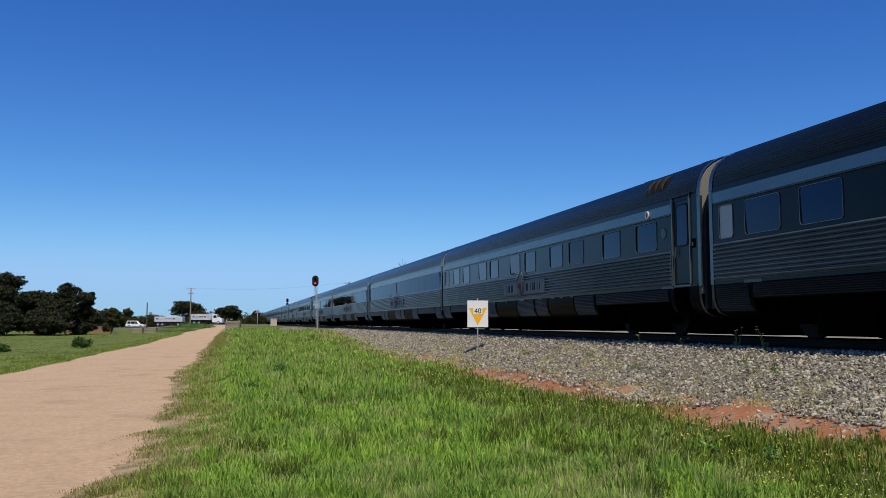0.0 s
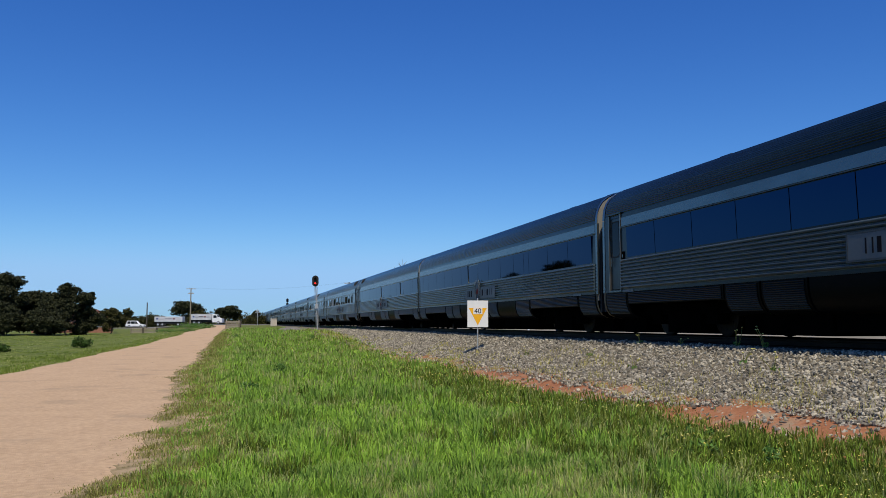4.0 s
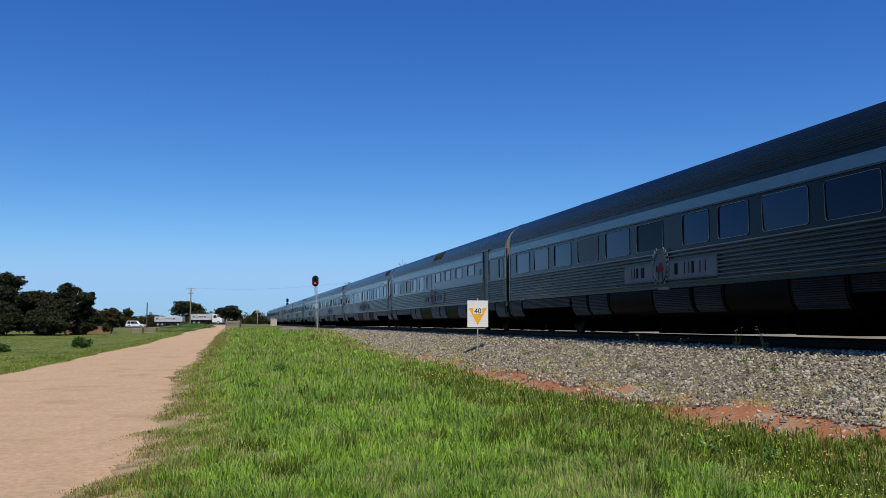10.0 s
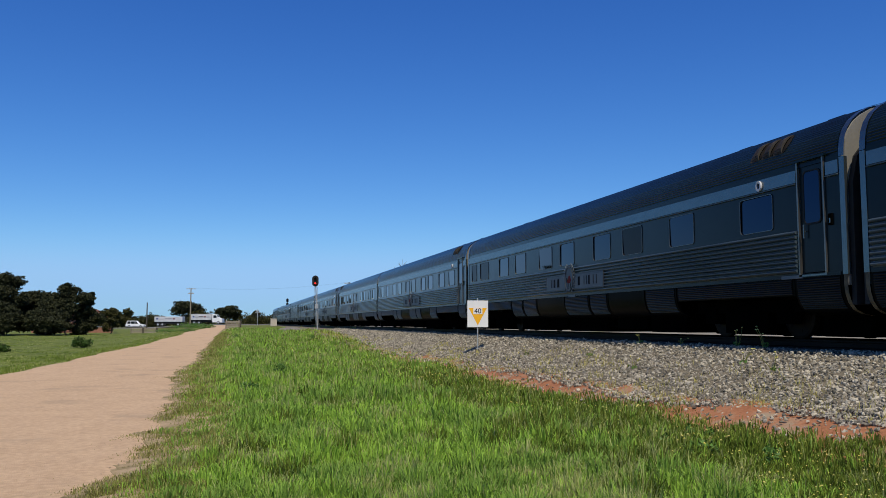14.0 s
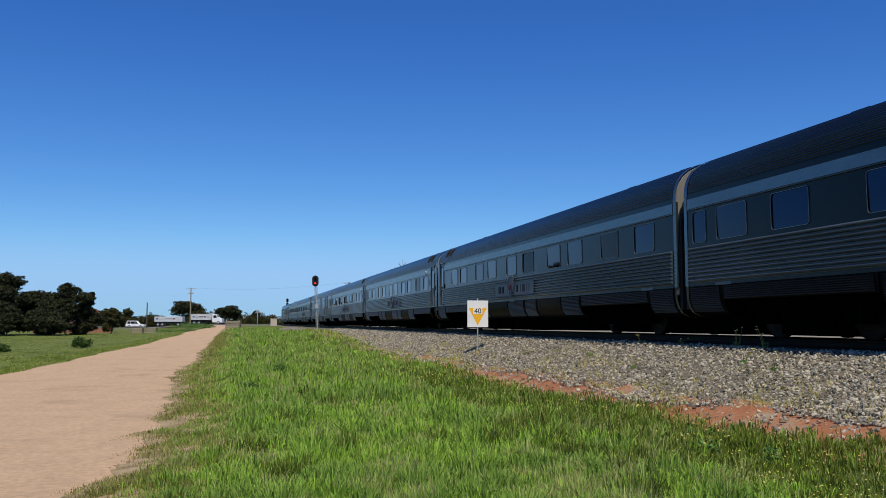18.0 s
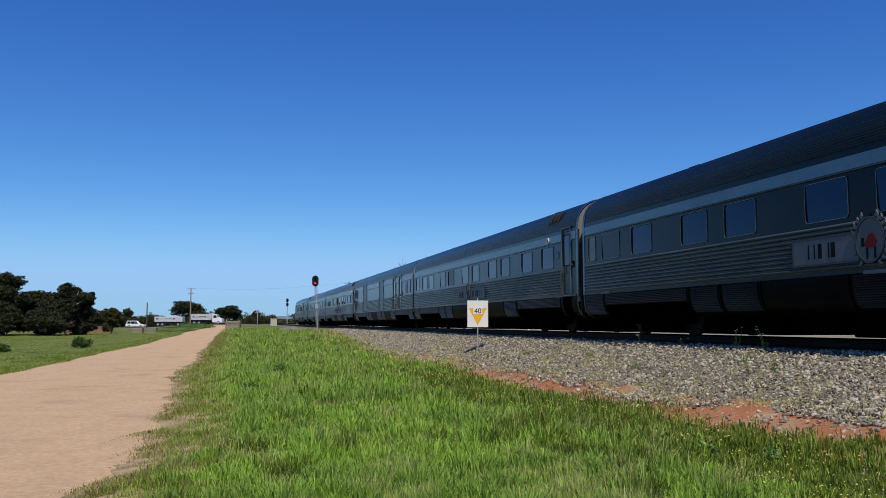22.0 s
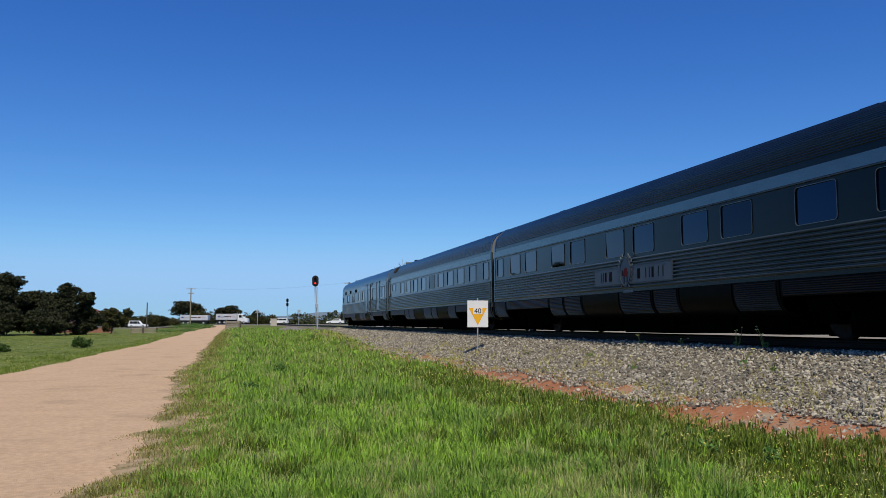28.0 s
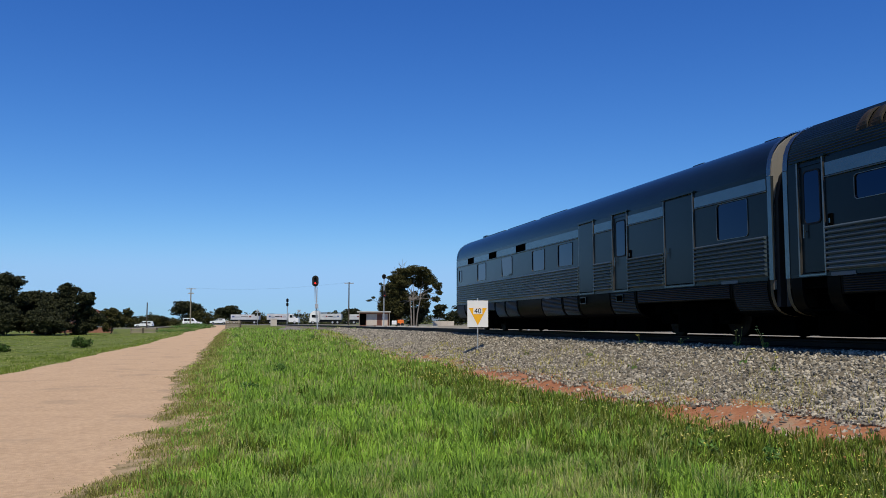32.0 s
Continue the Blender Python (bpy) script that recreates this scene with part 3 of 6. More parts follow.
def mesh_of(name, bm, material):
    me = bpy.data.meshes.new(name)
    bm.to_mesh(me)
    bm.free()
    me.materials.append(material)
    return me


def bogie_data():
    """Meshes of the bolster and of one side frame with its axle boxes."""
    bolster = box(bmesh.new(), -0.62, 0.62, -1.95, 1.95, 0.06, 0.86, bevel=0.03)
    bm = sweep(bmesh.new(), [(-0.08, 0.5), (0.08, 0.5), (0.08, 0.74), (-0.08, 0.74)], -1.85, 1.85, closed=True, caps=True)
    for y in (-1.25, 1.25):
        box(bm, -0.13, 0.13, y - 0.2, y + 0.2, 0.28, 0.62)
    box(bm, -0.1, 0.1, -0.72, 0.72, 0.09, 0.52)
    return mesh_of("bogie", bolster, BLACK), mesh_of("side_frame", bm, BLACK)


WHEELSET, (BOGIE, SIDE_FRAME) = wheelset_data(), bogie_data()


def add_window(car, y0, y1, z0=2.03, z1=2.70, glass=None, rim=True):
    r = min(0.065, (y1 - y0) * 0.2, (z1 - z0) * 0.2)
    if rim:
        frame_part = part("window", ring_plate(bmesh.new(), rounded_rect(y0 - 0.009, y1 + 0.009, z0 - 0.009, z1 + 0.009, r + 0.008), rounded_rect(y0, y1, z0, z1, r), -HALF_W - 0.016, -HALF_W + 0.03), STEEL_EDGE, car, "rounded bright steel window frame")
        part("pane", disc_plate(bmesh.new(), rounded_rect(y0 - 0.01, y1 + 0.01, z0 - 0.01, z1 + 0.01, r), -HALF_W + 0.012, -HALF_W + 0.03, PANE_TIPS[int(y0 * 7.3) % 5]), glass or GLASS, frame_part, "pale blind behind glass" if glass is BLIND else "curtained pane" if glass is BLIND_DIM else "dark tinted pane")
    else:
        part("pane", disc_plate(bmesh.new(), rounded_rect(y0, y1, z0, z1, 0.015, 2), -HALF_W - 0.008, -HALF_W + 0.03, PANE_TIP), glass or GLASS_BAND, car, "blue tinted window pane")


def add_door(car, y0, y1, z0=1.16, z1=3.12, window=True, recess=0.05, handle=True, material=None):
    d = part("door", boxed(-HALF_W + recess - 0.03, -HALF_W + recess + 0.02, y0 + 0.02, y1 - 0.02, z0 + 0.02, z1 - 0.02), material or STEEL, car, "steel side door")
    for a, b in ((y0 - 0.025, y0 + 0.01), (y1 - 0.01, y1 + 0.025)):
        part("door_jamb", boxed(-HALF_W - 0.03, -HALF_W + 0.05, a, b, z0 - 0.02, z1 + 0.02), STEEL_EDGE, d, "bright steel door jamb")
    part("drip_rail", boxed(-HALF_W - 0.05, -HALF_W + 0.05, y0 - 0.08, y1 + 0.08, z1 + 0.02, z1 + 0.06), STEEL, d)
    part("door_sill", boxed(-HALF_W - 0.03, -HALF_W + 0.05, y0 - 0.025, y1 + 0.025, z0 - 0.05, z0 - 0.02), STEEL_SMOOTH, d)
    w = y1 - y0
    if window:
        zz0 = z0 + (z1 - z0) * 0.45
        part("pane", disc_plate(bmesh.new(), rounded_rect(y0 + w * 0.2, y1 - w * 0.2, zz0, z1 - 0.18, 0.07), -HALF_W + recess - 0.04, -HALF_W + recess), GLASS, d, "tall dark door pane")
        part("gasket", ring_plate(bmesh.new(), rounded_rect(y0 + w * 0.2 - 0.03, y1 - w * 0.2 + 0.03, zz0 - 0.03, z1 - 0.15, 0.09), rounded_rect(y0 + w * 0.2, y1 - w * 0.2, zz0, z1 - 0.18, 0.07), -HALF_W + recess - 0.045, -HALF_W + recess - 0.02), RUBBER, d)
    if handle:
        hy = y1 - 0.14
        bm = rod(bmesh.new(), (-HALF_W + recess - 0.08, hy, z0 + 0.62), (-HALF_W + recess - 0.08, hy, z0 + 0.86), 0.015, n=6)
        rod(bm, (-HALF_W + recess - 0.08, hy, z0 + 0.74), (-HALF_W + recess - 0.02, hy, z0 + 0.74), 0.012, n=6)
        part("handle", bm, STEEL_SMOOTH, d, "steel door handle")
    if window:
        hb = part("handle_box", boxed(-HALF_W - 0.03, -HALF_W + 0.01, y0 - 0.2, y0 - 0.1, z0 + 0.78, z0 + 0.98, bevel=0.01), BLACK, d, "small black release box")
        part("tab", boxed(-HALF_W - 0.036, -HALF_W - 0.03, y0 - 0.17, y0 - 0.14, z0 + 0.82, z0 + 0.9), STEEL_SMOOTH, hb)
    return d


def add_name_board(car):
    """Pale name plate with an oval emblem; its lettering is plain dark bars."""
    x = -HALF_W - 0.074
    board = part("name_board", boxed(x, -HALF_W - 0.015, 9.3, 13.55, 1.30, 1.72, bevel=0.006), NAME_FACE, car, "pale steel name plate with plain bars for lettering")
    part("border", ring_plate(bmesh.new(), [(9.27, 1.27), (13.58, 1.27), (13.58, 1.75), (9.27, 1.75)], [(9.3, 1.30), (13.55, 1.30), (13.55, 1.72), (9.3, 1.72)], x - 0.004, -HALF_W - 0.01), BOARD, board)
    oval = [(11.65 + 0.32 * math.cos(a), 1.6 + 0.37 * math.sin(a)) for a in np.linspace(0, 2 * math.pi, 28, endpoint=False)]
    inner = [(11.65 + 0.29 * math.cos(a), 1.6 + 0.335 * math.sin(a)) for a in np.linspace(0, 2 * math.pi, 28, endpoint=False)]
    part("emblem_ground", disc_plate(bmesh.new(), inner, x - 0.02, x), NAME_FACE, board)
    part("emblem_ring", ring_plate(bmesh.new(), oval, inner, x - 0.035, x), BOARD, board, "oval steel emblem ring")
    bm = disc_plate(bmesh.new(), [(11.78, 1.52), (11.67, 1.68), (11.57, 1.7), (11.49, 1.56), (11.55, 1.48), (11.71, 1.47)], x - 0.028, x - 0.02)
    part("emblem_shape", bm, RED_INK, board, "plain red emblem shape")
    for a, b, c, d in ((11.52, 11.56, 1.3, 1.49), (11.69, 11.73, 1.3, 1.49), (11.77, 11.83, 1.5, 1.64)):
        part("emblem_bar", disc_plate(bmesh.new(), [(a, c), (b, c), (b, d), (a, d)], x - 0.026, x - 0.02), DARK_INK, board)
    for side in (-1, 1):
        bm = bmesh.new()
        for k in range(9):
            a = radians(-62 + 15 * k)
            cy, cz = 11.65 + side * 0.345 * math.cos(a), 1.6 + 0.4 * math.sin(a)
            for turn, size in ((0.75, 0.115), (1.5, 0.08)):
                ty, tz = side * math.cos(a + turn), math.sin(a + turn)
                leaf = [(cy, cz), (cy + size * (0.5 * ty - 0.22 * tz), cz + size * (0.5 * tz + 0.22 * ty)), (cy + size * ty, cz + size * tz), (cy + size * (0.5 * ty + 0.22 * tz), cz + size * (0.5 * tz - 0.22 * ty))]
                disc_plate(bm, leaf, x - 0.025, x)
        part("wreath", bm, NAME_FACE, board, "small steel leaf wreath")
    strokes = [(13.12, 0.03), (12.97, 0.03), (12.8, 0.09), (12.61, 0.03), (12.47, 0.1),
               (10.87, 0.14), (10.55, 0.03), (10.37, 0.03), (10.17, 0.1), (9.91, 0.03), (9.7, 0.03)]
    for y, w in strokes:
        part("bar", disc_plate(bmesh.new(), [(y, 1.39), (y + w, 1.39), (y + w, 1.64), (y, 1.64)], x - 0.006, x), DARK_INK, board)


def add_roof_cowls(car, y0, n=4, step=0.32, material=None):
    """Curved scoops on the roof's shoulder: a crescent lip at the open end, tapering off behind."""
    arc = ROOF[2:6]
    line = []
    for i in range(9):
        u = 0.3 + i / 8 * (len(arc) - 1.5)
        k = min(int(u), len(arc) - 2)
        a, b = arc[k], arc[k + 1]
        t = u - k
        dx, dz = b[0] - a[0], b[1] - a[1]
        q = math.hypot(dx, dz)
        line.append((a[0] + dx * t, a[1] + dz * t, -dz / q, dx / q, math.sin(math.pi * i / 8) ** 0.7))
    for k in range(n):
        y = y0 + k * step
        bm = bmesh.new()
        rows = [[bm.verts.new((x + nx * (0.012 + lift * c), y + dy, z + nz * (0.012 + lift * c))) for x, z, nx, nz, c in line]
                for dy, lift in ((0.0, 0.055), (0.05, 0.06), (0.16, 0.04), (0.27, 0.0))]
        for a, b in zip(rows, rows[1:]):
            for i in range(8):
                bm.faces.new((a[i], a[i + 1], b[i + 1], b[i]))
        hood = part("roof_cowl", bm, material or COWL, car, "dusty rust-streaked curved vent hood")
        bm = bmesh.new()
        o = [bm.verts.new((x + nx * (0.012 + 0.062 * c), y - 0.004, z + nz * (0.012 + 0.062 * c))) for x, z, nx, nz, c in line]
        w = [bm.verts.new((x + nx * (0.012 + 0.018 * c), y - 0.004, z + nz * (0.012 + 0.018 * c))) for x, z, nx, nz, c in line]
        r = [bm.verts.new((x + nx * (0.012 + 0.062 * c), y + 0.03, z + nz * (0.012 + 0.062 * c))) for x, z, nx, nz, c in line]
        for i in range(8):
            bm.faces.new((o[i], o[i + 1], w[i + 1], w[i]))
            bm.faces.new((o[i], r[i], r[i + 1], o[i + 1]))
        part("lip", bm, COWL_LIP, hood, "pale lip of the hood, sunlight put into its colour")
        bm = bmesh.new()
        low = [bm.verts.new((x + nx * 0.014, y - 0.01, z + nz * 0.014)) for x, z, nx, nz, c in line]
        out = [bm.verts.new((x + nx * 0.014, y - 0.01 - 0.13 * c, z + nz * 0.014)) for x, z, nx, nz, c in line]
        for i in range(8):
            bm.faces.new((low[i], low[i + 1], out[i + 1], out[i]))
        part("rust_streak", bm, RUST_STAIN, hood, "rusty stain before the hood")


def build_car(label, windows=(), doors=(), band=None, board=True, steps=(), cowls=(), blinds=(), stripe=True, emblem=None, lamp=None, bare=(), ribbed=True):
    """One stainless steel carriage; y = 0 is its leading end. windows: (y0, y1[, z0, z1]); doors: dicts for add_door."""
    car = empty("passenger_car")
    tagged(car, label, "train carriage", "train")
    holes = [(d["y0"], d["y1"], d.get("z0", 1.16), d.get("z1", 3.12)) for d in doors]
    for w in windows:
        z0, z1 = (w[2], w[3]) if len(w) > 2 else (2.03, 2.70)
        holes.append((w[0], w[1], z0, z1))
    for a, b in zip(band[0], band[0][1:]) if band else ():
        if any(abs(a - f) < 0.05 for f in band[1]):
            holes.append((a + 0.05, b - 0.05, 1.99, 2.70))
    # shell: roof, far side, end walls, floor
    bm = bmesh.new()
    sweep(bm, ROOF, 0, CAR_L)
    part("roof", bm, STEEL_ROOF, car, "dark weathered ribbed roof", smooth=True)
    part("side_wall", hole_wall(bmesh.new(), 0, CAR_L, 1.10, 3.05, holes), STEEL, car, "stainless steel side, near-black with shade in its colour")
    bm = bmesh.new()
    sweep(bm, [(1.45, 3.05), (1.45, 1.1), (1.44, 0.8), (1.3, 0.55), (1.25, 0.9), (-1.4, 0.9), (-1.4, 1.1)], 0.02, CAR_L - 0.02)
    part("underframe", bm, BLACK, car, "black underframe and far side")
    for y, s in ((0, -1), (CAR_L, 1)):
        bm = bmesh.new()
        pts = [(-1.45, 0.92), *ROOF, (1.45, 0.92)]
        a = [bm.verts.new((px, y, pz)) for px, pz in pts]
        bm.faces.new(a)
        b = [bm.verts.new((px * 0.985, y + s * 0.05, 0.92 + (pz - 0.92) * 0.99)) for px, pz in pts]
        bm.faces.new(b)
        for i in range(len(a)):
            j = (i + 1) % len(a)
            bm.faces.new((a[i], a[j], b[j], b[i]))
        end = part("end_wall", bm, END_PAINT, car, "pale beige carriage end")
        arch = [(-1.39, 0.6), (-1.38, 2.6), (-1.27, 3.05), (-1.02, 3.35), (-0.7, 3.5), (0, 3.55), (0.7, 3.5), (1.02, 3.35), (1.27, 3.05), (1.38, 2.6), (1.39, 0.6)]
        bm = sweep(bmesh.new(), arch, min(y + s * 0.052, y + s * 0.16), max(y + s * 0.052, y + s * 0.16), closed=True, caps=True)
        sweep(bm, [(px * 0.55, 0.7 + (pz - 0.6) * 0.88) for px, pz in arch], min(y + s * 0.16, y + s * 0.248), max(y + s * 0.16, y + s * 0.248), closed=True, caps=True)
        part("gangway", bm, RUBBER, end, "black full-width gangway bellows")
        bm = bmesh.new()
        ring = [(px, pz) for px, pz in ROOF]
        rows = [[bm.verts.new((px * 1.008, y + s * dy, pz + 0.012)) for px, pz in ring] for dy in (-0.06, 0.07)]
        for i in range(len(ring) - 1):
            bm.faces.new((rows[0][i], rows[0][i + 1], rows[1][i + 1], rows[1][i]))
        part("end_hoop", bm, STEEL_SMOOTH, car, "steel hoop round the carriage end")
        part("corner_post", boxed(-HALF_W - 0.012, -HALF_W + 0.05, min(y - s * 0.05, y + s * 0.07), max(y - s * 0.05, y + s * 0.07), 1.1, 3.05), STEEL_SMOOTH, car)
        bm = sweep(bmesh.new(), [(px * 1.004, pz) for px, pz in SKIRT], y - 0.05 if s < 0 else y - 0.04, y + 0.04 if s < 0 else y + 0.05)
        part("corner_fender", bm, FENDER, car, "yellow-brown lower corner trim")
    # fluted lower side, split at the doors
    cuts = sorted([(d["y0"] - 0.06, d["y1"] + 0.06) for d in doors if d.get("z0", 1.16) < 1.5] + list(bare))
    spans, y = [], 0.12 if not any(c[0] < 0.6 for c in cuts) else 0.12
    for a, b in cuts:
        if a - y > 0.4:
            spans.append((y, a))
        y = b
    if CAR_L - 0.12 - y > 0.4:
        spans.append((y, CAR_L - 0.12))
    for a, b in spans:
        part("fluted_panel", ribs(bmesh.new(), a, b, 1.17, 1.94, 9, 0.066), STEEL_FLUTE, car, "horizontally fluted stainless steel panel")
    # bright letterboard strip and gutter, split at tall doors
    tall = sorted([(d["y0"] - 0.06, d["y1"] + 0.06) for d in doors if d.get("z1", 3.12) > 2.8])
    spans, y = [], 0.08
    for a, b in tall:
        if a - y > 0.3:
            spans.append((y, a))
        y = b
    if CAR_L - 0.08 - y > 0.3:
        spans.append((y, CAR_L - 0.08))
    if stripe:
        for a, b in spans:
            part("letterboard", boxed(-HALF_W - 0.014, -HALF_W + 0.02, a, b, 2.8, 3.02), STEEL_SMOOTH, car, "smooth bright steel letterboard strip")
            part("gutter", boxed(-HALF_W - 0.04, -HALF_W + 0.02, a, b, 2.765, 2.785), STEEL_FLUTE, car)
    if ribbed:
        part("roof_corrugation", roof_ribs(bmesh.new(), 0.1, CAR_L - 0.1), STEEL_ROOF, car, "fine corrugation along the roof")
    # belt rail
    part("belt_rail", boxed(-HALF_W - 0.02, -HALF_W + 0.02, 0.1, CAR_L - 0.1, 1.095, 1.15), STEEL_ROOF, car)
    # skirts: end pieces, shallow ones over the bogies, deep equipment panels between
    def skirt(a, b, upto=len(SKIRT), fluted=False):
        bm = sweep(bmesh.new(), SKIRT[:upto], a, b)
        sweep(bm, [(x + 0.05, z) for x, z in SKIRT[:upto]], a, b)
        for y in (a, b):
            o = [bm.verts.new((x, y, z)) for x, z in SKIRT[:upto]]
            i = [bm.verts.new((x + 0.05, y, z)) for x, z in SKIRT[:upto]]
            for k in range(upto - 1):
                bm.faces.new((o[k], o[k + 1], i[k + 1], i[k]))
        sk = part("skirt_panel", bm, STEEL_SHADE_DIRTY, car, "dusty curved steel skirt panel with painted-in shade", smooth=True)
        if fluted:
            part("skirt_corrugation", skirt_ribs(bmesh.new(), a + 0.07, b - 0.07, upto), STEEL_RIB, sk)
    gap = [(s0, s1) for s0, s1 in steps]
    for a, b in ((0.06, 1.3), (21.7, CAR_L - 0.06)):
        cut = [g for g in gap if a < (g[0] + g[1]) / 2 < b]
        if cut:
            if cut[0][0] - a > 0.1:
                skirt(a, cut[0][0])
            if b - cut[0][1] > 0.1:
                skirt(cut[0][1], b)
            g = cut[0]
            bm = boxed(-HALF_W + 0.02, -0.9, g[0], g[1], 0.5, 0.54)
            box(bm, -HALF_W + 0.25, -0.9, g[0], g[1], 0.8, 0.84)
            box(bm, -1.0, -0.95, g[0], g[1], 0.5, 1.15)
            part("steps", bm, BLACK, car, "black recessed entrance steps")
        else:
            skirt(a, b, fluted=True)
    skirt(1.32, 5.48, 3, True)
    skirt(17.32, 21.68, 3, True)
    y = 5.5
    k = 0
    while y < 17.2:
        w = (1.55, 2.1, 1.25, 1.85, 2.4, 1.4)[k % 6]
        b = min(y + w, 17.3)
        skirt(y + 0.03, b - 0.03, fluted=k % 3 != 1)
        y, k = b, k + 1
    # number plate strip, tanks under the floor, couplers
    for a, b, z in ((1.07, 1.65, 1.085), (21.3, 21.88, 1.085), (11.35, 11.9, 1.07)):
        part("plate", boxed(-HALF_W - 0.03, -HALF_W, a, b, z, z + 0.06), PLATE, car, "small pale plate")
    deep = len(cars) % 2 == 0 and len(cars) != 6
    for a, b, low in ((5.7, 7.4, 0.01 if deep else 0.08), (7.45 if deep else 7.6, 9.3, 0.015 if deep else 0.14), (10.0, 12.6, 0.06), (12.9, 14.4, 0.13), (14.5, 17.1, 0.07)):
        part("underfloor_box", boxed(-1.12, 1.05, a, b, low, 0.92, bevel=0.03), BLACK, car, "black underfloor equipment")
    part("pipe", rod(bmesh.new(), (-1.0, 5.6, 0.22), (-1.0, 17.2, 0.22), 0.03, n=6), BLACK, car)
    for y0 in (-0.25, CAR_L + 0.03):
        part("coupler", boxed(-0.1, 0.1, y0, y0 + 0.21, 0.75, 0.95, bevel=0.02), BLACK, car, "black coupler")
        part("hose", rod(bmesh.new(), (-0.45, y0 + 0.15, 0.85), (-0.45, y0 + 0.2, 0.4), 0.035, n=6), BLACK, car)
        part("hose", rod(bmesh.new(), (-0.6, y0 + 0.1, 0.85), (-0.6, y0 + 0.2, 0.35), 0.03, n=6), BLACK, car)
    for a, b in ((0.08, 1.25), (21.7, CAR_L - 0.08)):
        part("draft_gear", boxed(-0.95, 0.95, a, b, 0.06, 0.95, bevel=0.03), BLACK, car, "black draft gear and tanks")
    for y in (3.35, 19.5):
        bogie = new("bogie", BOGIE)
        bogie.parent = car
        bogie.location = (0, y, 0)
        for side in (-1.02, 1.02):
            o = new("side_frame", SIDE_FRAME)
            o.parent, o.location = bogie, (side, 0, 0)
        for dy in (-1.25, 1.25):
            w = new("wheelset", WHEELSET)
            w.parent = bogie
            w.matrix_parent_inverse = Matrix.Translation((0, dy, 0))
            w.location = (0, 0, 0.46)
            WHEELSETS.append(w)
    # openings
    for i, w in enumerate(windows):
        z = (w[2], w[3]) if len(w) > 2 else (2.03, 2.70)
        add_window(car, w[0], w[1], *z, glass=(BLIND if len(cars) in (0, 1, 12) else BLIND_DIM) if i in blinds else None)
    for d in doors:
        add_door(car, **d)
    if band:
        lines, framed = band
        for a, b in zip(lines, lines[1:]):
            if any(abs(a - f) < 0.05 for f in framed):
                add_window(car, a + 0.05, b - 0.05, 1.99, 2.70, glass=GLASS_BAND)
            else:
                add_window(car, a + 0.012, b - 0.012, 1.97, 2.735, rim=False)
    if board:
        add_name_board(car)
    for c in cowls:
        add_roof_cowls(car, *c)
    if emblem:
        part("round_badge", disc_plate(bmesh.new(), [(emblem + 0.12 * math.cos(a), 2.38 + 0.12 * math.sin(a)) for a in np.linspace(0, 2 * math.pi, 20, endpoint=False)], -HALF_W - 0.015, -HALF_W), PLATE, car, "round pale steel badge")
    if lamp:
        ring = [[(lamp + ry * math.cos(a), 2.9 + rz * math.sin(a)) for a in np.linspace(0, 2 * math.pi, 16, endpoint=False)] for ry, rz in ((0.085, 0.1), (0.045, 0.06))]
        holder = part("marker_lamp", ring_plate(bmesh.new(), ring[0], ring[1], -HALF_W - 0.05, -HALF_W), WHITE_DUSTY, car, "small oval marker lamp with a pale rim")
        part("lens", disc_plate(bmesh.new(), ring[1], -HALF_W - 0.03, -HALF_W), RUBBER, holder)
    # low vents on the ridge
    for y in (1.2, 4.1, 18.6):
        part("roof_vent", boxed(-0.35, 0.35, y, y + 0.5, 4.0, 4.13, bevel=0.03), STEEL_ROOF, car, "low roof vent")
    return car


# windows: (near end, far end[, sill, head]) along the carriage; doors and bands likewise, from its leading end
SLEEPER_WINDOWS = [(1.9, 2.97), (3.88, 4.96), (6.28, 7.36), (7.88, 8.96), (10.28, 11.36), (11.88, 12.96), (14.4, 15.48), (15.95, 17.03), (18.43, 19.53), (20.08, 21.15), (22.03, 22.74)]
END_DOOR = dict(y0=0.46, y1=1.15)
FAR_DOOR = dict(y0=22.02, y1=22.68)
SILVER = "silver stainless steel sleeping carriage with fluted sides and name plate"
cars = []
# C0 .. C15, from the leading carriage to the tail van
cars.append(build_car("silver stainless steel sleeping carriage with a pale drawn blind", [(1.87, 2.97), (3.81, 4.91), (6.25, 7.35), (7.85, 8.95), (10.27, 11.35), (11.87, 12.95), (14.4, 15.5), (16.75, 17.85), (19.05, 20.15), (20.72, 21.82), (22.25, 22.74)], [END_DOOR], blinds=(10,)))
cars.append(build_car(SILVER, SLEEPER_WINDOWS, [dict(y0=0.37, y1=1.12)], steps=[(0.46, 1.15)], cowls=[(1.65, 3)], blinds=(10,), emblem=1.55, lamp=2.3))
cars.append(build_car("silver dining carriage with a continuous band of blue tinted windows", [], [FAR_DOOR], band=([0.25, 1.93, 3.11, 3.7, 4.87, 6.13, 7.28, 8.04, 9.19, 10.47, 11.65, 13.35, 15.05, 16.75, 18.45, 20.15, 21.65], [10.47])))
cars.append(build_car("silver lounge carriage with a continuous band of blue tinted windows", [], [], band=([0.3, 2.05, 3.75, 5.55, 6.07, 7.17, 8.73, 10.25, 11.75, 13.31, 14.42, 16.02, 17.45, 19.08, 20.96, 22.07, 22.9], [11.75])))
